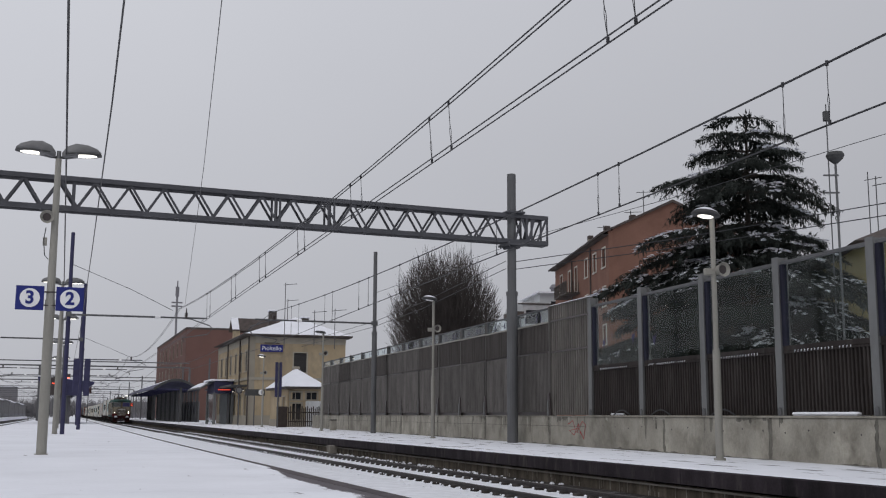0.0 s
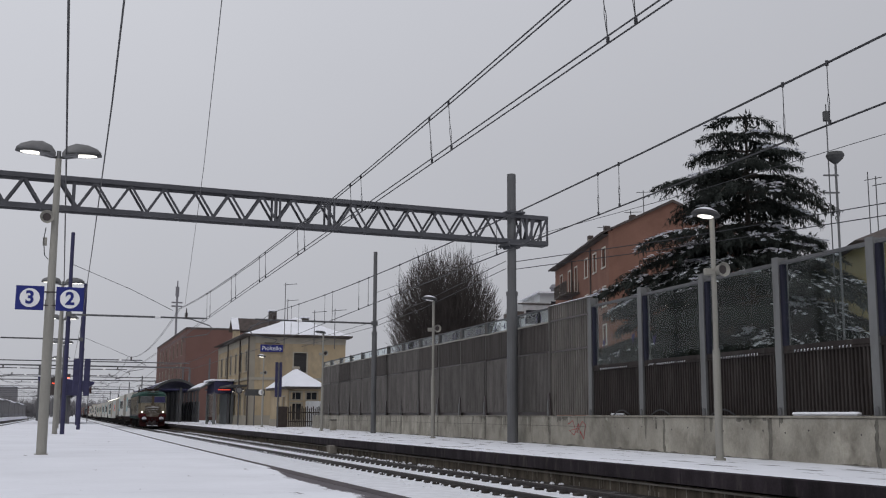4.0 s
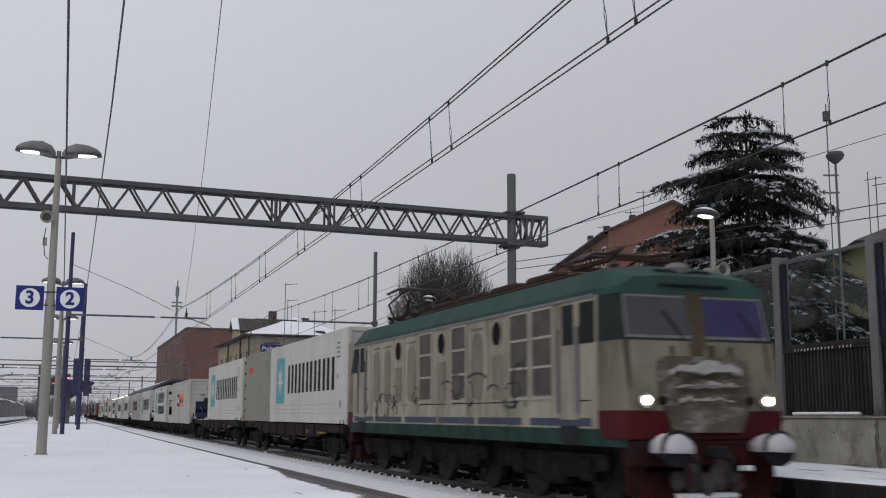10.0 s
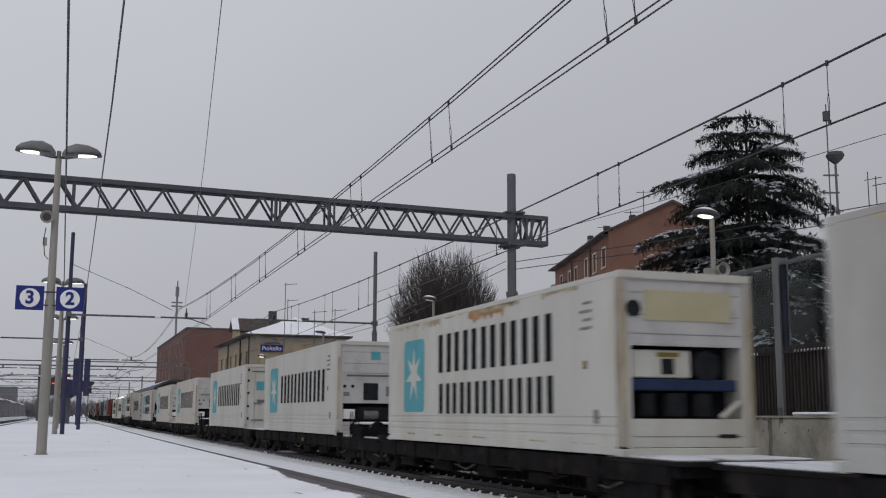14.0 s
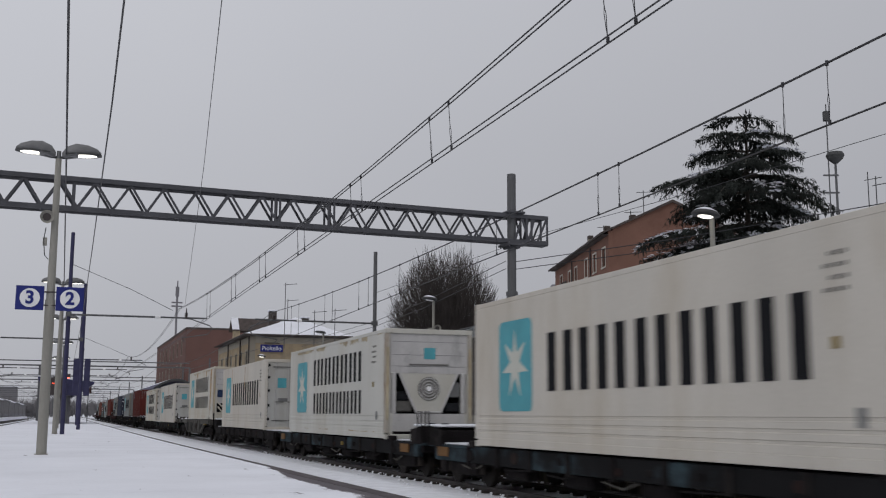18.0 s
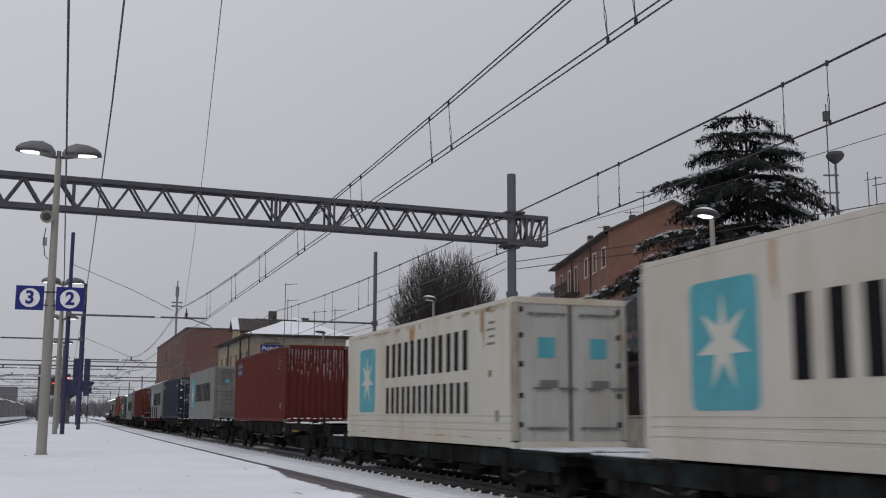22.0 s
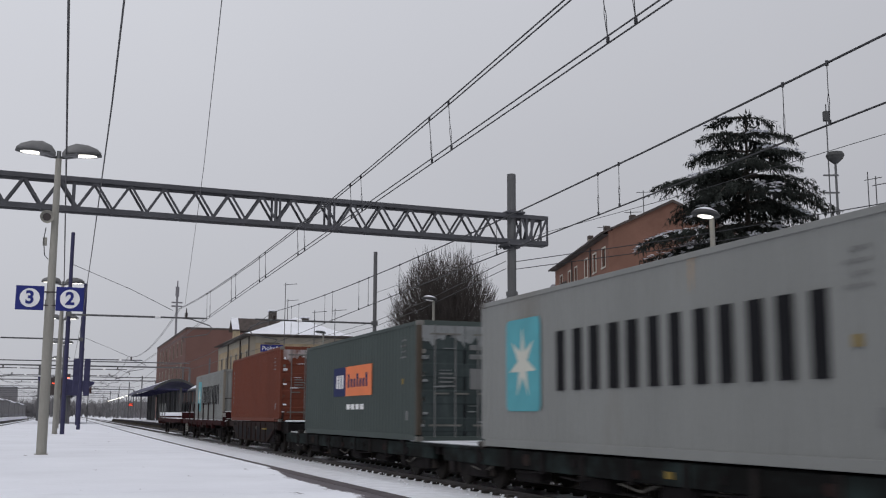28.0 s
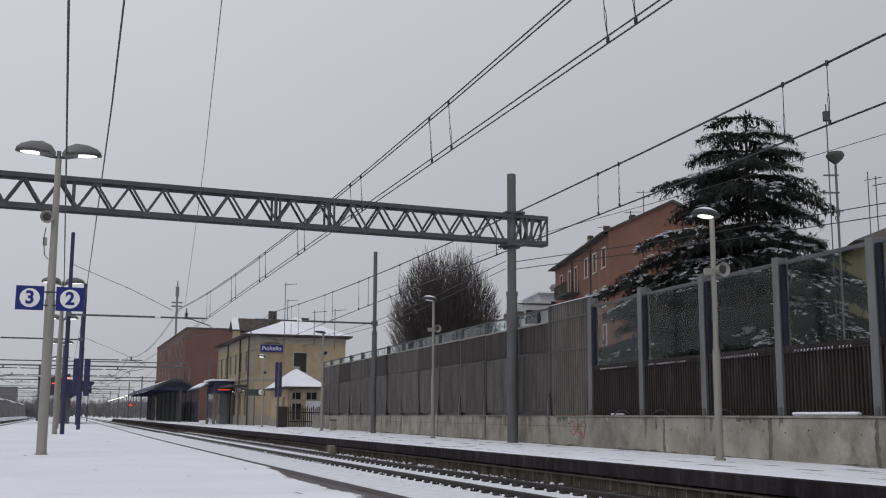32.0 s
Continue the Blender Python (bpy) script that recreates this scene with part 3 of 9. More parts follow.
# tall ribbed bay
tall = part("tall_panel", ribbed(3.1, 3.68, .175, .12), PANELLIGHT, barrier, "pale ribbed panel")
tall.matrix_local = pose(-.05, 14.02, 1.5)
for z in (3.6, 4.66):
    part("panel_joint", box(-.064, -.02, 14.02, 17.12, z, z + .055), INSUL, barrier)
part("panel_cap", box(-.08, .12, 13.95, 17.2, 5.18, 5.22, bevel=.01), POSTBROWN, barrier)
part("cap_snow", box(-.06, .1, 14.0, 17.1, 5.222, 5.245), SNOW, barrier)
# grey bays with a glazed top strip
m_lo = {}
for i, y in enumerate(far_posts):
    sill = 4.66 + .0055 * (y - 17.25)          # the glazed strip climbs a little along the line
    head = 5.19 + .0020 * (y - 17.25)
    bmx = box(-.075, .16, y - .05, y + .05, 1.47, head + .03)
    p = part("post", bmx, POSTBROWN, barrier, "slender weathered steel upright")
    part("foot_bracket", loft([[(-.16, y - w, z), (-.16, y + w, z), (-.06, y + w, z), (-.06, y - w, z)] for z, w in ((1.47, .045), (1.75, .04), (2.0, .025))]), GALV, p)
    # dark plate drawn for the shade beside the post's foot
    part("foot_shade_plate", loft([[(q, y - .19, 1.478), (q, y + .19, 1.478), (q, y + .15, 1.72), (q, y + .06, 2.25), (q, y - .06, 2.25), (q, y - .15, 1.72)] for q in (-.118, -.08)]), INSUL, p, "dark flared plate, shade painted at the post's foot")
    if i == len(far_posts) - 1:
        break
    w = 3.42 - .24
    # dark strips fill the gaps round the panels, shade put in as colour
    for yy in (y + .05, y + 3.27):
        part("shade_strip", box(.0, .07, yy, yy + .10, 1.60, sill - .01), INSUL, barrier)
    part("shade_strip", box(-.01, .08, y + .05, y + 3.37, 1.475, 1.60), INSUL, barrier)
    part("shade_strip", box(-.015, .08, y + .05, y + 3.37, 3.60, 3.70), INSUL, barrier)
    lo = part("noise_panel", m_lo.get("lo") or ribbed(w, 2.04, .13, .085), PANEL, barrier)
    m_lo["lo"] = lo.data
    lo.matrix_local = pose(-.05 - .02 * ((i * 7) % 3), y + .12, 1.59)
    hi = part("noise_panel", ribbed(w, sill - 3.70, .13, .085), PANELTOP if i < 4 or i % 3 == 1 else PANEL, barrier)
    hi.matrix_local = pose(-.06 - .02 * ((i * 5) % 3), y + .12, 3.69)
    part("glazing_bar", box(-.09, .1, y + .05, y + 3.37, sill - .01, sill + .045), LAMPPOLE, barrier)
    part("glazing_bar", box(-.06, .1, y + .05, y + 3.37, head - .035, head), PAINTGREY, barrier)
    for yy in (y + .05, y + 3.29):
        part("glazing_bar", box(-.05, .08, yy, yy + .08, sill + .045, head - .035), PAINTGREY, barrier)
    g = part("pane", box(.0, .012, y + .13, y + 3.29, sill + .045, head - .035), CLEAR, barrier, "clear glass strip")
    g.visible_shadow = False
    if i < 9:
        for yy in (y + .9, y + 1.3, y + 2.4):
            part("bird_sticker", loft([[(q, yy, sill + .12), (q, yy + .05, sill + .10), (q, yy + .09, sill + .26), (q, yy + .03, sill + .38), (q, yy - .02, sill + .24)] for q in (-.006, -.003)]), BLUEPOLE, barrier)
# conduit tube, snow slab, spray paint and loose cable along the plinth
part("snow_slab", box(-.14, .25, .9, 3.1, 1.49, 1.57, bevel=.035), SNOW, barrier, "slab of snow on the capping")
part("snow_slab", box(-.1, .1, 11.6, 12.4, 1.49, 1.55, bevel=.03), SNOW, barrier)
bmx = bmesh.new()
for y in (8.6, 5.4, 11.0):
    tube([(-.12, y + 1.1 * t, 1.5 + .14 * math.sin(math.pi * t)) for t in [k / 8 for k in range(9)]], .02, 5, bmx)
part("loose_cable", bmx, WIRE, barrier, "black cable lying on the capping")
bmx = bmesh.new()
gr = [(15.6, 1.2), (15.2, 1.32), (15.0, 1.05), (15.5, 1.0), (15.1, .86), (14.75, 1.22), (14.6, .92), (14.9, .95), (14.45, 1.3), (14.2, 1.2), (14.35, .75), (14.6, .98)]
tube([(-.104, y, z) for y, z in gr], .014, 5, bmx)
part("spray_tag", bmx, GRAFF, barrier, "red spray-painted scrawl")

# ---- overhead line portal ----
def steel_pole(s, off, z0, z1, r, label, material=PAINTGREY, base=True, group="overhead line masts", r2=None):
    t = thing("mast", at(s, off, z0), label, "mast", group)
    h = z1 - z0
    part("shaft", tube([(0, 0, 0), (0, 0, h * .55)], r, 14), material, t)
    part("shaft", tube([(0, 0, h * .55 - .02), (0, 0, h)], r2 or r * .9, 14), material, t)
    part("cap", disc((0, 0, h), (r2 or r) * .92, (0, 0, 1), 14, .04), material, t)
    if base:
        part("collar", tube([(0, 0, h * .55 - .1), (0, 0, h * .55 + .04)], r * 1.1, 14), material, t)
    return t


G_S = 16.41
steel_pole(G_S, 6.24, Z_RIGHT, 10.34, .2, "tall grey tubular steel mast standing on the platform", r2=.165)
BEAM_A = radians(23.0)               # the beam runs slightly askew to the tracks
BEAM = Matrix.Translation(line(G_S, 6.24)) @ Matrix.Rotation(BEAM_A, 4, "Z")
XR, XL, ZT, ZB, HW = 1.38, -31.6, 8.745, 7.80, .28
far_leg = steel_pole(G_S, -24.5, -.3, 10.34, .2, "tall grey tubular steel mast of the portal", r2=.165)
far_leg.matrix_world = BEAM @ pose(-30.7, 0, -.3)
gan = thing("portal_beam", BEAM, "long dark steel lattice beam spanning the tracks", "lattice beam")
for y in (-HW, HW):
    sg_ = -1 if y < 0 else 1
    for z, up_ in ((ZT, 1), (ZB, -1)):
        # an angle section: one upright leg outside, one flat leg reaching inwards
        bmx = box(XL, XR, y - .012, y + .012, z - .075, z + .075)
        box(XL, XR, min(y - sg_ * .012, y - sg_ * .11), max(y - sg_ * .012, y - sg_ * .11), z + up_ * .063 - .01, z + up_ * .063 + .01, bmx)
        part("chord", bmx, TRUSS, gan)


def lattice_bar(a, b_, y, w=.038):
    """A flat angle bar lying in the beam's face from (x, z) a to b_."""
    d = Vector((b_[0] - a[0], 0, b_[1] - a[1])).normalized()
    n = Vector((-d.z, 0, d.x)) * w
    A, B = Vector((a[0], y, a[1])), Vector((b_[0], y, b_[1]))
    t_ = Vector((0, .035 if y < 0 else -.035, 0))
    return loft([[q - n, q + n, q + n + t_ * .3, q - n * .4 + t_ * .3, q - n * .4 + t_, q - n + t_] for q in (A, B)])


PITCH = 1.064
x, i = -.93, 0
while x > XL + PITCH:
    for y in (-HW + .014, HW - .014):
        part("diagonal", lattice_bar((x, ZT - .05), (x - PITCH / 2, ZB + .05), y), TRUSS, gan)
        part("diagonal", lattice_bar((x - PITCH / 2, ZB + .05), (x - PITCH, ZT - .05), y), TRUSS, gan)
    if i % 2 == 0:
        part("batten", box(x - .03, x + .03, -HW, HW, ZT + .05, ZT + .062), TRUSS, gan)
        part("batten", box(x - PITCH / 2 - .03, x - PITCH / 2 + .03, -HW, HW, ZB - .062, ZB - .05), TRUSS, gan)
    x -= PITCH
    i += 1
for a, b_ in ((-.93, -.45), (.30, .02), (.30, .58), (.82, .58), (1.32, .95)):
    for y in (-HW + .014, HW - .014):
        part("diagonal", lattice_bar((a, ZT - .05), (b_, ZB + .05), y), TRUSS, gan)
for xx in (XR - .03, .50, .70, -6.92, -7.12, -8.82, -8.98, -15.4, -22.0, -22.2):
    for y in (-HW + .03, HW - .03):
        part("upright", box(xx - .035, xx + .035, y - .02, y + .02, ZB, ZT), TRUSS, gan)
for z in (ZT + .02, ZB - .05):
    part("end_frame", box(XR - .06, XR - .004, -HW + .02, HW - .02, z - .05, z), TRUSS, gan)
part("end_plate", box(.2, XR - .01, -HW + .03, HW - .03, ZB - .085, ZB - .076), TRUSS, gan)
for z in (ZB - .17, ZT + .08):
    sd_ = part("saddle", box(-.36, .36, -.42, .42, z, z + .08, bevel=.012), TRUSS, gan)
    for xx in (-.28, .28):
        for y in (-.36, .36):
            part("saddle_bolt", tube([(xx, y, z - .05), (xx, y, z + .13)], .018, 6), GALV, sd_)
for xx in (-.16, .16):
    part("hanger_stub", box(xx - .05, xx + .05, -.3, .3, ZB - .26, ZB - .17, bevel=.01), TRUSS, gan)

# ---- cantilever masts ----
def cantilever(mast_off, s, wire_off, zc, zm, side, label):
    """A swivelling arm from a mast to the wires; side +1 when it reaches to the right."""
    t = thing("cantilever_arm", at(s, 0, 0), label, "bracket arm", "bracket arms")
    end = wire_off + side * 1.0
    za = zc + 1.22
    part("arm_tube", tube([(mast_off, 0, za), (mast_off + (end - mast_off) * .62, 0, za + .01)], .05, 8), PAINTGREY, t)
    part("arm_tube", tube([(mast_off + (end - mast_off) * .66, 0, za + .01), (end, 0, za + .02)], .045, 8), PAINTGREY, t)
    part("insulator", tube([(mast_off + (end - mast_off) * .62, 0, za + .01), (mast_off + (end - mast_off) * .66, 0, za + .01)], .075, 8), SIGNWHITE, t)
    part("bell_insulator", spun([(.02, .0), (.09, .05), (.05, .09), (.1, .14), (.05, .18), (.1, .24), (.04, .3), (.02, zm - za)], 10), INSUL, t).matrix_local = pose(wire_off, 0, za)
    pts = [(wire_off - side * .3, 0, za), (wire_off + side * .25, 0, za - .04), (wire_off + side * 1.2, 0, za - .35), (wire_off + side * 1.35, 0, za - .5), (wire_off + side * 1.1, 0, zc + .42), (wire_off - side * .2, 0, zc + .2), (wire_off - side * .05, 0, zc)]
    part("steady_arm", tube(pts, .03, 6), PAINTGREY, t)
    part("drop_bracket", box(mast_off - .14, mast_off + .14, -.14, .14, za - .1, za + .12), PAINTGREY, t)
    return t


steel_pole(37.1, 6.88, Z_RIGHT, 10.36, .14, "slim dark grey steel mast on the platform", r2=.105)
cantilever(6.88, 37.1, 1.35, 5.2, 6.84, -1, "grey tubular bracket arm holding the contact wires")
steel_pole(37.1, -8.95, Z_LEFT, 10.5, .11, "slim dark blue steel mast on the island platform", BLUEPOLE, r2=.095)
cantilever(-8.95, 37.1, -3.2, 5.15, 6.9, 1, "grey tubular bracket arm holding the contact wires")
steel_pole(54, -7.98, Z_LEFT, 9.85, .125, "dark blue steel mast on the island platform", BLUEPOLE, r2=.115)
cantilever(-8.1, 54, -14.9, 5.0, 6.6, -1, "grey tubular bracket arm holding the contact wires")
steel_pole(83.5, -7.75, Z_LEFT, 10.2, .135, "dark blue steel mast on the island platform", BLUEPOLE, r2=.115)
cantilever(-7.75, 83.5, -3.3, 5.12, 6.7, 1, "grey tubular bracket arm holding the contact wires")
for s in (108, 130, 165, 205, 250, 300, 360, 430):
    for off in (-9.2, 5.6 if s > 200 else 9.5):
        m = steel_pole(s, off, .4, 9.0, .13, "distant grey steel mast beside the line", base=False)
    cantilever(-9.2, s, -3.4, 5.2, 6.6, 1, "distant grey bracket arm over the line")
    cantilever(-9.2, s, -15.4, 5.2, 6.6, -1, "distant grey bracket arm over the line")
for s, z in ((150, 8.4), (215, 8.2), (290, 8.0), (380, 8.4), (480, 8.6)):
    t = thing("far_portal", at(s, 0, 0), "distant grey steel portal across the tracks", "portal", "distant portals")
    part("beam", box(-34, 9, -.1, .1, z, z + .2), PAINTGREY, t)
    part("beam", box(-34, 9, -.1, .1, z + .7, z + .85), PAINTGREY, t)
    for xx in (-34, -12.5, 9):
        part("leg", box(xx - .15, xx + .15, -.15, .15, -.4, z), PAINTGREY, t)

# ---- wires ----
def wire(name, pts, r, label, group="overhead wires"):
    return solid(name, tube(pts, r, 5), WIRE, ID, label, "wire", group)


def span(off, s0, s1, z0, zmid, z1, n=14, woff=None):
    out = []
    for i in range(n + 1):
        t = i / n
        s = s0 + (s1 - s0) * t
        z = z0 + (z1 - z0) * t - 4 * ((z0 + z1) / 2 - zmid) * t * (1 - t)
        o = off if woff is None else off + (woff - off) * t
        out.append(line(s, o, z))
    return out


T1 = [(-60, 6.3, -.6), (-20.5, 6.26, -.6), (37.1, 6.84, 1.25), (95, 6.6, .3), (165, 6.6, 0), (250, 6.6, 0), (360, 6.6, 0), (480, 6.6, 0)]
zc1 = lambda s: 5.205 - .0022 * min(s, 37)
for (sa, za, oa), (sb, zb, ob) in zip(T1, T1[1:]):
    zm = 6.0 if 0 < sb < 50 else 5.75
    wire("carrier_wire", span(oa, sa, sb, za, zm, zb, woff=ob), .017, "dark twisted carrier wire of the overhead line")
    wire("contact_wire", span(oa + .05, sa, sb, zc1(sa), (zc1(sa) + zc1(sb)) / 2 - .01, zc1(sb), woff=ob), .014, "dark copper contact wire of the overhead line")
T2 = [(-60, 7.4), (-26, 7.7), (37.1, 6.85), (83.5, 6.7), (130, 6.7), (205, 6.7), (300, 6.6), (430, 6.6)]
zc2 = lambda s: 5.74 - .0125 * min(s, 38)
for (sa, za), (sb, zb) in zip(T2, T2[1:]):
    zm = 6.38 if sb < 40 else (5.95 if sb < 90 else 5.9)
    for d in (-.04, .04):
        wire("carrier_wire", span(-3.55 + d, sa, sb, za, zm, zb), .012, "dark twisted carrier wire of the overhead line")
        wire("contact_wire", span(-3.55 + d * 1.5, sa, sb, zc2(sa), zc2((sa + sb) / 2), zc2(sb)), .011, "dark copper contact wire of the overhead line")
for off in (-15.5, -19.3):
    M = [(20, 6.6), (54, 6.6), (95, 6.6), (130, 6.6), (205, 6.6), (300, 6.6), (430, 6.6)]
    for (sa, za), (sb, zb) in zip(M, M[1:]):
        wire("carrier_wire", span(off, sa, sb, za, 5.75, zb), .014, "dark twisted carrier wire of the overhead line")
        wire("contact_wire", span(off, sa, sb, 5.2, 5.18, 5.2), .012, "dark copper contact wire of the overhead line")


def carrier_z(M, zmid, s):
    for (sa, za), (sb, zb) in zip(M, M[1:]):
        if sa <= s <= sb:
            t = (s - sa) / (sb - sa)
            zm = zmid(sb)
            return za + (zb - za) * t - 4 * ((za + zb) / 2 - zm) * t * (1 - t)
    return 6.5


def dropper(s, off, ztop, zlow, ds):
    bmx = bmesh.new()
    a, b_ = line(s, off, ztop), line(s + ds, off, zlow)
    tube([a, a.lerp(b_, .5)], .006, 4, bmx)
    c = a.lerp(b_, .62)
    e = Vector((.012, 0, 0))
    tube([a.lerp(b_, .5), c + e, b_], .005, 4, bmx)
    tube([a.lerp(b_, .5), c - e, b_], .005, 4, bmx)
    for p in (a, b_):
        tube([p - Vector((0, 0, .035)), p + Vector((0, 0, .035))], .022, 6, bmx)
    solid("dropper", bmx, WIRE, ID, "thin dropper wire with clamps hanging in the overhead line", "dropper", "droppers")


for s in (-8.85, -7.9, -3.0, -2.15, 3.2, 5.0, 9.6, 11.6, 15.6, 17.0, 21.5, 23.0, 29, 31):
    dropper(s, -.6 + (s + 20.5) / 57.6 * 1.85, carrier_z([(a_, z_) for a_, z_, o_ in T1], lambda b: 6.0, s), zc1(s), .0)
for s in (-9.55, -8.9, -3.62, -2.66, 1.75, 2.6, 7.2, 8.0, 12.6, 13.6, 18.3, 19.3, 25, 26):
    dropper(s, -3.55, carrier_z(T2, lambda b: 6.38, s), zc2(s), -.15)
# feeders over the island platform, and the anchored wire
wire("feeder_wire", [line(-12, -9.72, 8.3), line(7, -9.44, 8.0), line(37.1, -9.25, 7.9), line(66, -9.3, 7.6), line(130, -9.5, 7.4)], .024, "thick dark feeder cable above the platform")
wire("feeder_wire", [line(-12, -8.95, 8.3), line(3.4, -8.58, 8.0), line(26.3, -8.24, 8.0), line(66, -8.0, 8.2), line(130, -8, 8.2)], .019, "thick dark feeder cable above the platform")
wire("stay_wire", [line(-10, -8.2, 8.0), line(-3.3, -7.27, 8.0), line(8.9, -5.94, 8.0), line(37.1, -3.3, 7.0)], .008, "thin pale stay wire")
wire("stay_wire", [line(37.1, -8.9, 8.9), line(37.1, -6, 7.75), line(37.1, -3.9, 6.75)], .014, "thin stay wire to the bracket arm")
wire("stay_wire", [line(83.5, -7.7, 8.4), line(83.5, -5, 7.3), line(83.5, -3.6, 6.7)], .016, "thin stay wire to the bracket arm")
for z0, z1 in ((7.08, 7.05), (6.8, 6.72)):
    wire("line_cable", [line(16.4, 6.4, z0), line(9.4, 8.7, z0 - .1), line(2.4, 11.0, z1), line(-2, 12.4, z1)], .015, "thin dark cable running along behind the barrier")
    wire("line_cable", [line(16.4, 6.0, z0), line(27, 6.4, z0 - .45), line(37.1, 6.88, z0 - .55), line(60, 7.6, z0 - .3)], .013, "thin dark cable running between masts")
wire("line_cable", [line(37.1, 6.9, 8.1), line(16.41, 7.8, 8.3), line(8, 8.55, 8.2), line(.5, 9.3, 8.28), line(-8, 10.1, 8.4)], .010, "thin dark cable above the barrier")

# ---- platform lamps ----
def speaker(parent, x, y, z, yaw):
    m = Matrix.Translation((x, y, z)) @ Matrix.Rotation(radians(yaw), 4, "Z") @ Matrix.Rotation(radians(-90), 4, "Y")
    sp = part("loudspeaker", spun([(.06, -.3), (.09, -.22), (.11, -.05), (.15, .05), (.17, .12), (.155, .12), (.07, .03)], 16), LAMPPOLE, parent, "grey horn loudspeaker")
    sp.matrix_local = m
    d = part("horn_mouth", disc((0, 0, .06), .1, (0, 0, 1), 14, .02), INSUL, sp)
    return sp


def dish_lamp(s, off, h, lean, lit, label, spk=True, turn=0.0):
    t = thing("platform_lamp", at(s, off, Z_RIGHT, turn), label, "lamp post", "platform lamps")
    part("pole", tube([(0, 0, 0), (0, 0, h * .45)], .085, 12), LAMPPOLE, t)
    part("pole", tube([(0, 0, h * .45), (0, 0, h)], .058, 12), LAMPPOLE, t)
    part("base_collar", tube([(0, 0, 0), (0, 0, .05)], .13, 12), LAMPPOLE, t)
    hd = part("lamp_head", spun([(.05, -.04), (.16, -.02), (.3, .0), (.31, .03), (.24, .1), (.12, .15), (.03, .165)], 20), LAMPHEAD, t, "shallow grey dish housing", True)
    hd.matrix_local = pose(-.2, -.05, h + .05, 0, 6, 0) @ Matrix.Diagonal((1.15, .9, 1, 1))
    part("lamp_glass", spun([(.02, -.045), (.11, -.05), (.16, -.03), (.16, -.012)], 16), LAMPGLOW if lit else SIGNWHITE, hd, "glowing lamp glass" if lit else "unlit white lamp glass")
    part("snow_cap", spun([(.25, .10), (.2, .135), (.1, .175), (.02, .185)], 16), SNOW, hd, "snow on the housing", True)
    part("arm", tube([(0, 0, h - .05), (-.1, -.02, h + .03)], .04, 8), LAMPPOLE, t)
    if spk:
        speaker(t, .1, -.14, h - 1.2, 95)
        part("bracket", box(-.25, .05, -.05, .05, h - 1.32, h - 1.16, bevel=.02), LAMPPOLE, t)
    return t


dish_lamp(1.0, 4.59, 5.45, 0, True, "pale grey platform lamp, lit, with a horn loudspeaker")
dish_lamp(24.2, 5.88, 5.85, 0, False, "pale grey platform lamp with a snow-capped dish")
dish_lamp(45.5, 5.96, 5.9, 0, False, "pale grey platform lamp beside the barrier's end")
dish_lamp(66, 5.85, 5.45, 0, True, "pale grey lit platform lamp before the station")


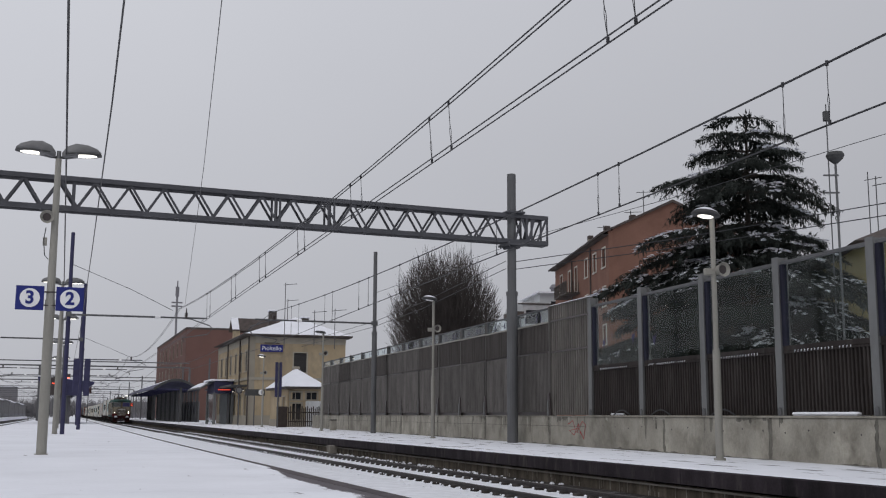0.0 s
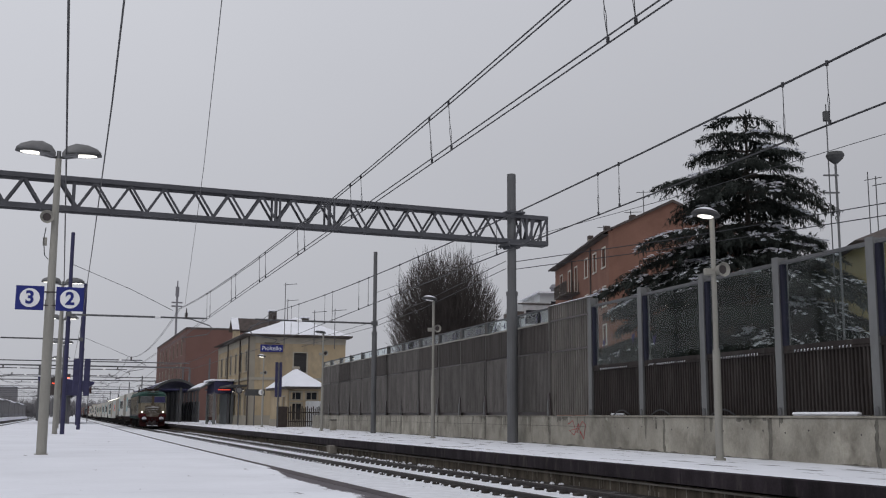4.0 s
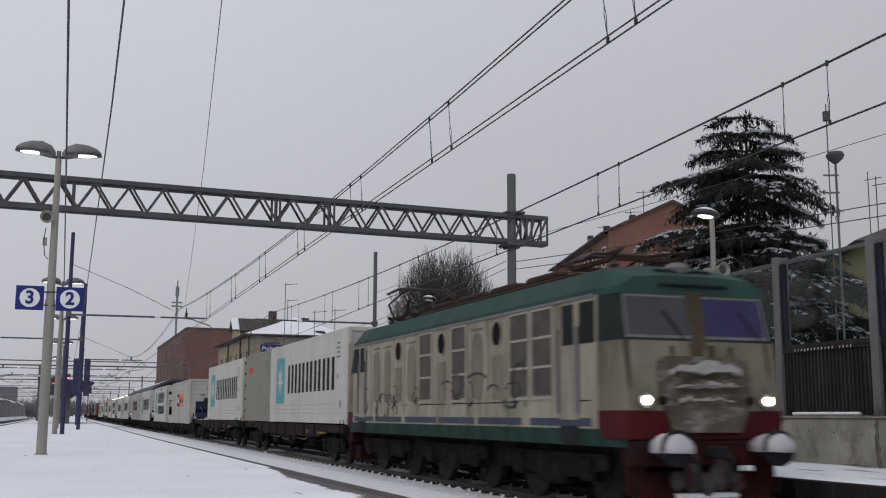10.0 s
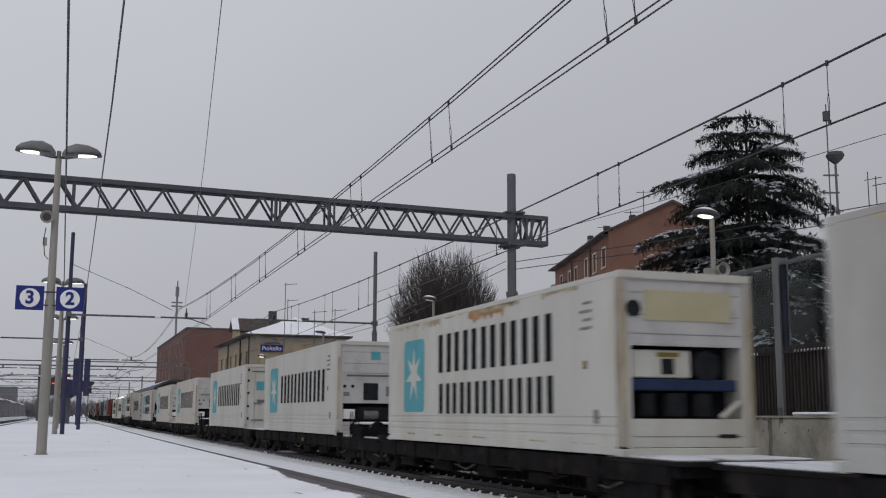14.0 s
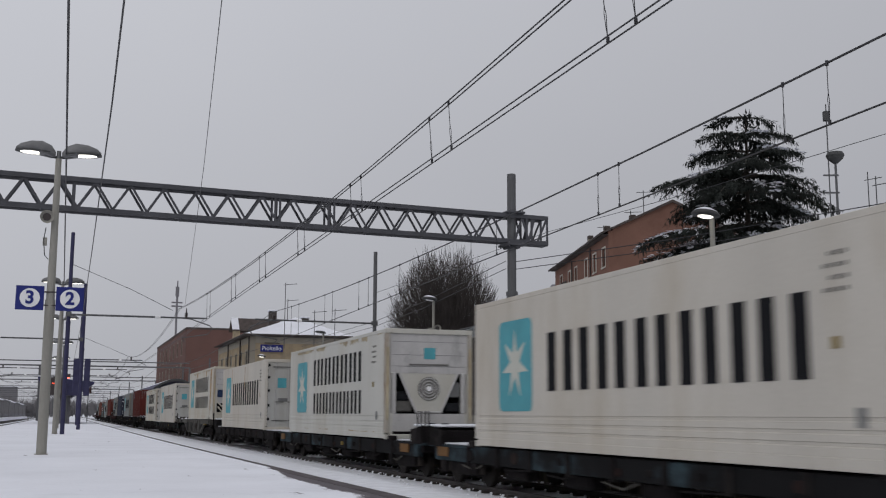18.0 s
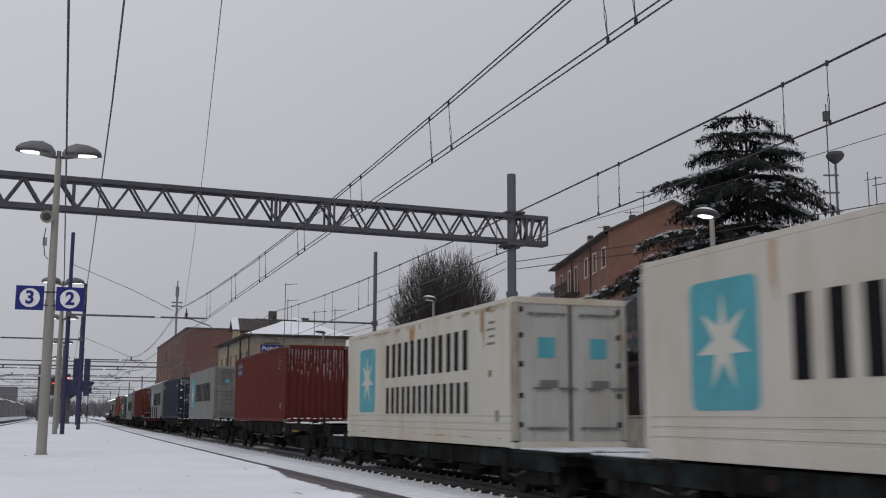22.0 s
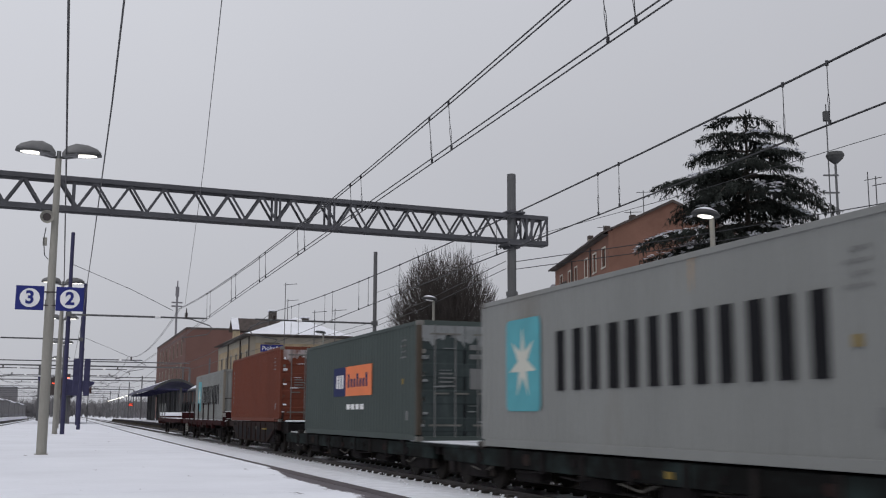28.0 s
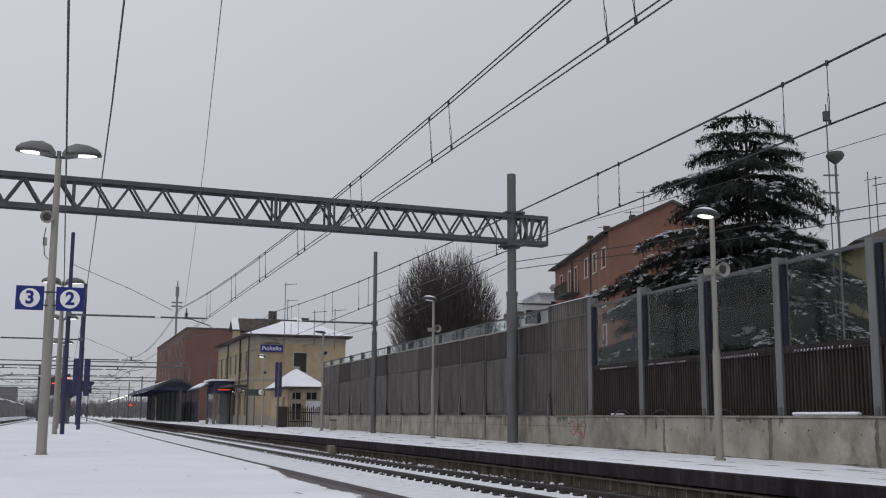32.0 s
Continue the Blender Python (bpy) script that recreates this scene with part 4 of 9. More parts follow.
def twin_lamp(s, off, z1, signs):
    t = thing("twin_lamp", at(s, off, Z_LEFT), "tall pale pole with two lit lamps, loudspeaker" + (" and platform number signs" if signs else ""), "lamp post", "island lamps")
    h = z1 - Z_LEFT
    part("pole", tube([(0, 0, 0), (0, 0, h * .5)], .125, 14), LAMPPOLE, t)
    part("pole", tube([(0, 0, h * .5), (0, 0, h - .2)], .105, 14, r2=.075), LAMPPOLE, t)
    part("pole_head", tube([(0, 0, h - .25), (0, 0, h)], .055, 10), GALV, t)
    part("base_collar", tube([(0, 0, 0), (0, 0, .04)], .16, 14), LAMPPOLE, t)
    for sg in (-1, 1):
        part("arm", tube([(0, 0, h - .16), (sg * .12, 0, h - .16), (sg * .34, 0, h - .1)], .035, 8), LAMPHEAD, t)
        rings = []
        for k, (x, w, zb, zt) in enumerate(((.08, .09, -.13, .02), (.2, .17, -.13, .20), (.45, .25, -.07, .30), (.75, .25, -.02, .27), (1.0, .18, -.01, .17), (1.12, .05, .01, .06))):
            rings.append([(sg * x, w * math.cos(a), zb if math.sin(a) < -.01 else zb + (zt - zb) * max(0, math.sin(a)) ** .7) for a in [q * math.tau / 14 for q in range(14)]])
        hd = part("lamp_head", loft(rings), LAMPSHELL, t, "pale grey half-shell housing", True)
        part("lamp_rim", loft([[(sg * (.62 + .52 * math.cos(a)), .262 * math.sin(a), z) for a in [q * math.tau / 18 for q in range(18)]] for z in (-.055, -.01)]), LAMPHEAD, hd, "dark rim under the housing")
        hd.matrix_local = pose(0, 0, h - .05, 0, -sg * 2, 0) @ Matrix.Diagonal((.92, .95, .9, 1))
        part("lamp_glass", loft([[(sg * (.68 + .33 * math.cos(a)), .19 * math.sin(a), z) for a in [q * math.tau / 16 for q in range(16)]] for z in (-.06, .0)]), LAMPGLOW, hd, "glowing lamp glass")
    if signs:
        speaker(t, -.2, -.16, h - 1.75, 95)
        part("junction_box", box(-.26, -.16, -.1, .0, h - 2.45, h - 2.25, bevel=.01), LAMPPOLE, t)
        part("cable", tube([(-.2, -.08, h - 2.0), (-.24, -.1, h - 2.3), (-.2, -.1, h - 2.7), (-.11, -.1, h - 2.8)], .012, 5), WIRE, t)
        for x0, num in ((-.48, "3"), (.46, "2")):
            sg = part("number_sign", box(x0 - .33, x0 + .33, -.13, -.07, 3.54, 4.14, bevel=.012), SIGNBLUE, t, "blue platform number sign")
            part("white_disc", disc((x0, -.137, 3.84), .235, (0, 1, 0), 28, .012), SIGNWHITE, sg)
            lettering("numeral", num, .44, SIGNBLUE, sg, Matrix.Translation((x0, -.149, 3.835)) @ Matrix.Rotation(radians(90), 4, "X"), "dark blue numeral", .014)
        for z in (3.67, 4.0):
            part("clamp", tube([(-.2, -.1, z), (.2, -.1, z)], .02, 6), INSUL, t)
    return t


twin_lamp(8.73, -9.6, 8.08, True)
twin_lamp(37.9, -9.3, 8.1, False)
twin_lamp(60, -9.3, 8.1, False)
twin_lamp(88, -9.4, 8.1, False)
twin_lamp(118, -9.5, 8.1, False)

# ---- island platform far furniture ----
t = thing("platform_shelter", at(98, -8.8, Z_LEFT), "dark butterfly-roofed shelter with a red lit display", "shelter")
rings = [[(-2.75, y, 4.45), (-2.75, y, 4.75), (0, y, 4.5), (2.75, y, 4.3), (2.75, y, 4.1), (.75, y, 2.9), (-.9, y, 2.9)] for y in (0, 22)]
part("roof", loft(rings), BLUEPOLE, t, "dark winged canopy roof")
part("roof_snow", loft([[(-2.7, y, 4.76), (0, y, 4.52), (2.7, y, 4.32), (2.7, y, 4.4), (0, y, 4.62), (-2.7, y, 4.86)] for y in (.05, 21.9)]), SNOW, t, "snow on the shelter roof")
for y in (1, 8, 15, 21):
    part("column", box(-.3, .3, y - .15, y + .15, 0, 3.0, bevel=.03), PAINTGREY, t)
part("fascia", box(-1.5, -.1, -.3, -.1, 2.9, 4.7, bevel=.03), INSUL, t)
part("display_line", box(-1.35, -.6, -.33, -.3, 4.0, 4.14), LEDRED, t, "red lit display line")
part("back_screen", box(-.5, .5, 2, 20, 0, 2.9), HAZEWALL, t)
t = thing("info_boards", at(72, -7.7, Z_LEFT), "two tall narrow dark blue boards on a post", "sign board")
for x in (-.66, .18):
    part("board", box(x, x + .46, -.05, .05, 2.45, 5.4, bevel=.02), BLUEPOLE, t)
part("post", tube([(0, 0.12, 0), (0, .12, 4.9)], .08, 8), BLUEPOLE, t)
t = thing("signal_light", at(96, -7.7, Z_LEFT), "railway signal showing red on a slim post", "signal")
part("post", tube([(0, 0, 0), (0, 0, 4.2)], .07, 8), PAINTGREY, t)
part("head", box(-.25, .25, -.1, .1, 3.6, 4.7, bevel=.05), INSUL, t)
part("lens", disc((0, -.12, 4.2), .12, (0, 1, 0), 14, .03), REDGLOW, t, "glowing red lens")
t = thing("signal_light", at(102, -8.6, Z_LEFT), "second railway signal showing red", "signal")
part("post", tube([(0, 0, 0), (0, 0, 4.6)], .06, 8), PAINTGREY, t)
part("head", box(-.2, .2, -.1, .1, 4.4, 5.2, bevel=.05), INSUL, t)
part("lens", disc((0, -.12, 4.75), .1, (0, 1, 0), 14, .03), REDGLOW, t, "glowing red lens")
t = thing("platform_sign", at(118, -6.2, Z_LEFT), "small dull red board on a thin post by the kerb", "sign")
part("post", tube([(0, 0, 0), (0, 0, 4.2)], .05, 8), PAINTGREY, t)
part("plate", box(-.35, .35, -.06, -.02, 3.5, 4.4, bevel=.02), mat("dull_red_board", (.10, .05, .045), .7), t)
# far left side: wall, parked stock and buildings, haze put into their greys
t = thing("far_shed_row", at(150, -25.5, -.4), "long low goods shed with snow along its eaves", "shed")
for k in range(9):
    y0c = k * 42
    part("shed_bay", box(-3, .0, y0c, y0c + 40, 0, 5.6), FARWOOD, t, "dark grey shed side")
    part("shed_roof", loft([[(-3, y, 5.6), (.5, y, 5.6), (.5, y, 5.8), (-1.5, y, 6.6), (-3, y, 6.6)] for y in (y0c, y0c + 40)]), SNOW if k % 2 else HAZEWALL, t)
    part("shed_skirt", box(.0, .12, y0c, y0c + 40, .4, 1.9), mat("faded_red_boards", (.16, .055, .045), .8) if k == 2 else HAZEWALL, t)
solid("outer_platform", sweep(60, 420, 6, [(-24.5, -.42), (-24.5, .45), (-21.6, .45), (-21.6, -.42)]), SNOW, ID, "snow-covered outer platform", "platform", kind="structure")
rnd = random.Random(8)
for i in range(8):
    hh = rnd.uniform(7, 15)
    o_ = (-62, 40, -78, 58, -48, 74, -40, 30)[i]
    t = thing("far_block", at(360 + i * 34, o_, -.4), "distant building, haze put into its grey", "building", "distant buildings")
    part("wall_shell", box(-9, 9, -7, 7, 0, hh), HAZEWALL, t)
    part("roof_snow", box(-9.2, 9.2, -7.2, 7.2, hh, hh + .3), SNOW, t)
    for k in range(5):
        for z in range(1, int(hh / 3)):
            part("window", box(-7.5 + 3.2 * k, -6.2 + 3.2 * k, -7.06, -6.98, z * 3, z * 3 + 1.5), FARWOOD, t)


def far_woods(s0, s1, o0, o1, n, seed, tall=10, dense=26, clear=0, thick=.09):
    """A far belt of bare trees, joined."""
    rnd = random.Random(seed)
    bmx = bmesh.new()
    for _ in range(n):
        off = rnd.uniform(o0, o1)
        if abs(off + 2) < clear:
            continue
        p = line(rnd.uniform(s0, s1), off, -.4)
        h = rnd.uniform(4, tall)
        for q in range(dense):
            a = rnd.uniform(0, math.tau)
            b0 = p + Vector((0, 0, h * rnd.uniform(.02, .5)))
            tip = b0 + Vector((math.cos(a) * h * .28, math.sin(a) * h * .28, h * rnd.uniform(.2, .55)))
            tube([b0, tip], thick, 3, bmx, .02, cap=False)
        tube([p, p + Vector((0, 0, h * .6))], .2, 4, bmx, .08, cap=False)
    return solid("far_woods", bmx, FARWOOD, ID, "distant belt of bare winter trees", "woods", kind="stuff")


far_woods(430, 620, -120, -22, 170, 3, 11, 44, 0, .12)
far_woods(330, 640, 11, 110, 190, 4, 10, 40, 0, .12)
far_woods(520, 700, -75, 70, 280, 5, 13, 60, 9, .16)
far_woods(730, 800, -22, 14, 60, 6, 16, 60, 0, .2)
# out of view: dark block added so the barrier panes mirror less sky
t = thing("goods_hall", at(40, -58, -.4), "unseen long dark block, added to darken the glass reflections", "hall")
for k in range(7):
    part("block_bay", box(-14, 0, 26 * k, 26 * k + 25.6, 0, 12.0 - 1.2 * (k % 3)), BLOCKSIDE, t, "dark side of the added block")
    part("block_roof", box(-14.2, .3, 26 * k, 26 * k + 25.6, 12.0 - 1.2 * (k % 3), 12.25 - 1.2 * (k % 3)), SNOW, t)

# ---- station building ----
SW = at(81.0, 7.1, Z_RIGHT)          # local x away from the track, y along it
st = thing("station_house", SW, "two-storey ochre station house with snowy hipped roof", "station building")
LW, LD, EH = 21.5, 9.1, 8.15
def walls_with_openings(name, parent, length, height, openings, m, material, thick=.35):
    """A wall along local x from 0, facing -y, with real openings (x0, x1, z0, z1)."""
    xs = sorted({0, length, *[o[0] for o in openings], *[o[1] for o in openings]})
    zs = sorted({0, height, *[o[2] for o in openings], *[o[3] for o in openings]})
    bmx = bmesh.new()
    for a, b_ in zip(xs, xs[1:]):
        for c, d in zip(zs, zs[1:]):
            if any(o[0] - 1e-6 <= a and b_ <= o[1] + 1e-6 and o[2] - 1e-6 <= c and d <= o[3] + 1e-6 for o in openings):
                continue
            box(a, b_, 0, thick, c, d, bmx)
    bmesh.ops.remove_doubles(bmx, verts=bmx.verts, dist=1e-4)
    w = part(name, bmx, material, parent)
    w.matrix_local = m
    return w


def window(parent, m, x0, x1, z0, z1, shutters=None, pane=DARKGLASS, frame_mat=TRIM):
    w = part("window", box(x0, x1, .18, .2, z0, z1), pane, parent)
    w.matrix_local = m
    fr = bmesh.new()
    for a, b_, c, d in ((x0 - .12, x0, z0, z1 + .12), (x1, x1 + .12, z0, z1 + .12), (x0, x1, z1, z1 + .12)):
        box(a, b_, -.04, .02, c, d, fr)
    part("surround", fr, frame_mat, w)
    part("sill", box(x0 - .15, x1 + .15, -.1, .1, z0 - .1, z0), frame_mat, w)
    part("mullion", box((x0 + x1) / 2 - .03, (x0 + x1) / 2 + .03, .14, .19, z0, z1), frame_mat, w)
    if shutters:
        prof, n = [], 9
        for k in range(n):
            za, zb = z0 + (z1 - z0) * k / n, z0 + (z1 - z0) * (k + 1) / n
            prof += [(.02, za), (.05, zb - .01)]
        prof += [(.07, z1 - .005), (.07, z0)]
        sh = loft([[(x, y, z) for y, z in prof] for x in (x0, x1)])
        part("shutter", sh, shutters, w, "closed louvred shutter")
    return w


SHUT = mat("dark_shutter", (.026, .024, .024), .7)
# end wall towards the camera
ends = [(4.15, 5.35, 4.9, 6.7)]
endm = pose(0, 0, 0)
walls_with_openings("end_wall", st, LD, EH, ends, endm, STUCCO)
for o in ends:
    window(st, endm, *o, SHUT)
# track side wall: runs along +y at x=0, facing -x
side = Matrix.Rotation(radians(90), 4, "Z") @ Matrix.Diagonal((1, -1, 1, 1))
tops = [(1.2 + 3.4 * i, 2.2 + 3.4 * i, 5.0, 6.9) for i in range(6)]
lows = [(1.1 + 3.4 * i, 2.4 + 3.4 * i, 0.05, 2.9) for i in range(6)]
walls_with_openings("track_wall", st, LW, EH, tops + lows, side, STUCCO)
for o in tops:
    window(st, side, *o, SHUT)
for o in lows:
    window(st, side, o[0], o[1], o[2] + .02, o[3], None)
part("back_wall", box(LD - .3, LD, .35, LW, 0, EH), STUCCO, st)
part("far_wall_end", box(.35, LD - .3, LW - .35, LW, 0, EH), STUCCO, st)
part("string_course", box(-.08, LD + .05, -.08, LW, 4.15, 4.4), TRIM, st)
part("plinth", box(-.06, LD + .05, -.06, LW, 0, .9), STUCCOGREY, st)
for y in (0, LW):
    part("quoin", box(-.07, .5, -.07 if y == 0 else LW - .4, .5 if y == 0 else LW + .05, .9, EH), STUCCOGREY, st)
part("upper_band", box(-.05, LD + .02, -.05, LW, 7.55, EH), TRIM, st)
# eaves and roof
part("eaves_board", box(-.58, LD + .48, -.58, 13.2, EH, EH + .22, bevel=.03), EAVES, st)
part("gutter", tube([(-.63, 13.2, EH + .15), (-.63, -.63, EH + .15), (LD + .53, -.63, EH + .15)], .09, 6), EAVES, st)
bmx = bmesh.new()
e0, e1, y0_, y1_, zz = -.6, LD + .55, -.6, 13.2, EH + .22
A, B, C, D = (e0, y0_, zz), (e1, y0_, zz), (e1, y1_, zz), (e0, y1_, zz)
r0, r1 = (LD * .55, 4.1, zz + 2.05), (LD * .55, 8.2, zz + 2.05)
for f in ((A, B, r0), (B, C, r1, r0), (C, D, r1), (D, A, r0, r1), (A, D, C, B)):
    bmx.faces.new([bmx.verts.new(p) for p in f])
part("roof", bmx, SNOW, st, "hipped roof under smooth snow")
part("roof", loft([[(e0, 13.2, zz), (LD / 2, 13.2, zz + 1.7), (e1, 13.2, zz)], [(e0, LW + .7, zz), (LD / 2, LW + .7, zz + 1.7), (e1, LW + .7, zz)]]), DARKROOF, st, "dark tiled roof")
# gabled front over the track wall with its own roof running back to the ridge
dg = [(8.75, 0), (8.75, 1.3), (9.75, 2.3), (10.75, 1.3), (10.75, 0)]
dm = part("dormer", loft([[(x, y, EH + z) for y, z in dg] for x in (-.1, .35)]), STUCCO, st, "ochre gabled front above the eaves")
part("dormer_vent", disc((-.12, 9.75, EH + 1.5), .28, (1, 0, 0), 14, .05), SHUT, dm)
for y0, y1, near in ((9.75, 8.5, True), (9.75, 11.0, False)):
    part("dormer_roof", loft([[(x, y0, EH + 2.5), (x, y1, EH + 1.25), (x, y1, EH + 1.12), (x, y0, EH + 2.35)] for x in (-.45, LD / 2)]), DARKROOF, dm, "dark tiled slope")
    if near:
        part("dormer_snow", loft([[(x, y0, EH + 2.54), (x, y1, EH + 1.29), (x, y1, EH + 1.255), (x, y0, EH + 2.505)] for x in (-.47, .25)]), SNOW, dm, "snow on the front of the slope")
for x, y, zt in ((3.1, 6.0, 2.72), (6.6, 7.2, 2.25)):
    ch = part("chimney", box(x - .36, x + .36, y - .36, y + .36, zz + .6, zz + zt, bevel=.03), EAVES, st)
    part("chimney_cap", box(x - .46, x + .46, y - .46, y + .46, zz + zt, zz + zt + .16, bevel=.04), SNOW, ch, "snow on the cap")
for x, y in ((.12, -.12), (-.12, 5.2), (-.12, 13.5)):
    part("downpipe", tube([(x if y > 0 else -.12, y, 0), (x if y > 0 else -.12, y, EH)], .07, 8), EAVES, st)
sg = part("name_sign", box(.95, 3.05, -.2, -.1, 6.75, 7.42, bevel=.02), SIGNBLUE, st, "blue station name sign")
lettering("sign_letters", "Pioltello", .55, SIGNWHITE, sg, Matrix.Translation((2.0, -.21, 7.06)) @ Matrix.Rotation(radians(90), 4, "X"), "white letters")
part("sign_lamp_rail", tube([(1.3, -.35, 7.55), (2.7, -.35, 7.55)], .05, 6), EAVES, sg)
part("porch_roof", box(-1.5, 0, 1, 20.5, 3.55, 3.72, bevel=.03), LAMPHEAD, st, "thin grey porch canopy")
for y in (2.2, 7.8):
    l_ = part("wall_lamp", box(-.35, -.1, y - .15, y + .15, 3.2, 3.4, bevel=.03), LAMPHEAD, st)
    part("lamp_glass", disc((-.24, y, 3.19), .1, (0, 0, 1), 10, .03), LAMPGLOW, l_, "glowing lamp glass")
# clock and sign by the porch
t = thing("station_clock", at(79.5, 6.0, Z_RIGHT), "round double clock hanging on a bracket", "clock")
part("drum", disc((0, 0, 3.15), .32, (0, 1, 0), 24, .18), INSUL, t)
part("dial", disc((0, -.1, 3.15), .22, (0, 1, 0), 24, .02), GALV, t)
part("post", tube([(0, .0, 0), (0, 0, 2.9)], .05, 8), PAINTGREY, t)
t = thing("track_sign", at(75.5, 7.05, Z_RIGHT), "dark board with a white disc on a post", "sign")
part("board", box(-1.1, .6, -.06, .06, 2.6, 3.15, bevel=.02), LAMPHEAD, t)
part("white_disc", disc((.28, -.07, 2.9), .24, (0, 1, 0), 24, .02), SIGNWHITE, t)
lettering("numeral", "1", .4, SIGNBLUE, t, Matrix.Translation((.28, -.09, 2.9)) @ Matrix.Rotation(radians(90), 4, "X"))
part("post", tube([(-.3, 0, 0), (-.3, 0, 2.7)], .05, 8), PAINTGREY, t)

# low annex with a pyramid roof
an = thing("station_annex", at(67.2, 8.1, Z_RIGHT), "low ochre annex with snowy pyramid roof", "annex building")
AW, AD, AH = 2.75, 8.0, 3.05
ao = [(.2, 1.05, 2.2, 2.75), (1.5, 2.35, 2.2, 2.75), (.2, 1.1, .1, 1.85)]
walls_with_openings("front_wall", an, AW, AH, ao, ID, STUCCO)
for o in ao:
    window(an, ID, *o, None, DARKGLASS, STUCCOGREY)
walls_with_openings("side_wall", an, AD, AH, [(1.2, 2.2, .1, 2.4), (3.6, 4.6, .1, 2.4)], side, STUCCO)
for o in ((1.2, 2.2, .1, 2.4), (3.6, 4.6, .1, 2.4)):
    window(an, side, *o)
part("back_wall", box(AW - .3, AW, .35, AD, 0, AH), STUCCO, an)
part("rear_wall", box(.35, AW - .3, AD - .3, AD, 0, AH), STUCCO, an)
part("plinth", box(-.05, AW + .05, -.05, AD, 0, .6), STUCCOGREY, an)
part("eaves_board", box(-.35, AW + .35, -.35, AD + .35, AH, AH + .16, bevel=.02), EAVES, an)
bmx = bmesh.new()
rows_ = 9
for k in range(rows_):
    f0, f1 = k / rows_, (k + 1) / rows_
    za, zb = AH + .16 + 1.62 * f0, AH + .16 + 1.62 * f1
    ca, cb = [( -.4 + (AW / 2 + .4) * f, AW + .4 - (AW / 2 + .4) * f, -.4 + (AD / 2 + .4) * f, AD + .4 - (AD / 2 + .4) * f) for f in (f0, f1 * .985)]
    loft([[(ca[0], ca[2], za), (ca[1], ca[2], za), (ca[1], ca[3], za), (ca[0], ca[3], za)], [(ca[0], ca[2], za + .05), (ca[1], ca[2], za + .05), (ca[1], ca[3], za + .05), (ca[0], ca[3], za + .05)],
          [(cb[0], cb[2], zb + .03), (cb[1], cb[2], zb + .03), (cb[1], cb[3], zb + .03), (cb[0], cb[3], zb + .03)]], bmx)
part("roof", bmx, SNOW, an, "pyramid roof with rows of tiles showing under snow")
part("finial", box(AW / 2 - .3, AW / 2 + .3, AD / 2 - .3, AD / 2 + .3, AH + 1.7, AH + 1.95, bevel=.05), STUCCOGREY, an)
part("hut", box(1.35, 2.75, -1.5, -.4, 0, 2.05, bevel=.02), WHITEWALL, an, "small white cabinet by the fence")
# picket fence, bin, boards and post before the annex
fe = thing("picket_fence", at(64.5, 7.6, Z_RIGHT), "dark brown wooden picket fence before the annex", "fence")
for k in range(17):
    part("picket", box(.15 * k + (.0 if k > 6 else 0), .15 * k + .085, -.02, .02, .05, 1.55 + .1 * math.sin(k * 2.1), bevel=.01), FENCEWOOD, fe)
for z in (.4, 1.1):
    part("fence_rail", box(0, 2.6, .02, .06, z, z + .09), FENCEWOOD, fe)
part("gate_board", box(-.9, -.05, -.03, .03, .0, 1.6, bevel=.02), FENCEWOOD, fe)
t = thing("litter_bin", at(47.9, 7.25, Z_RIGHT), "small grey concrete litter bin", "bin")
part("body", box(-.18, .18, -.18, .18, 0, .62, bevel=.03), CONC, t)
part("rim", box(-.2, .2, -.2, .2, .62, .68, bevel=.01), KERB, t)
t = thing("info_boards", at(63.0, 6.5, Z_RIGHT), "two narrow dark blue boards on a platform post", "sign board")
part("post", tube([(0, 0, 0), (0, 0, 4.9)], .05, 8), PAINTGREY, t)
for x in (-.26, .06):
    part("board", box(x, x + .2, -.05, .05, 2.3, 4.95, bevel=.02), BLUEPOLE, t)
for (s, off, z1) in ((79.5, 10.0, 13.6), (86, 11.5, 12.8), (74.0, 11.6, 10.6), (78, 14.4, 11.2)):
    t = thing("tv_aerial", at(s, off, Z_RIGHT), "thin television aerial mast", "aerial", "aerials")
    part("mast_rod", tube([(0, 0, 7.0), (0, 0, z1 - Z_RIGHT)], .035, 6), PAINTGREY, t)
    part("boom", tube([(-.2, 0, z1 - .7), (1.1, 0, z1 - .55)], .025, 5), PAINTGREY, t)
    for k in range(4):
        part("rod", tube([(.1 + .28 * k, -.35, z1 - .65 + .03 * k), (.1 + .28 * k, .35, z1 - .65 + .03 * k)], .012, 4), PAINTGREY, t)

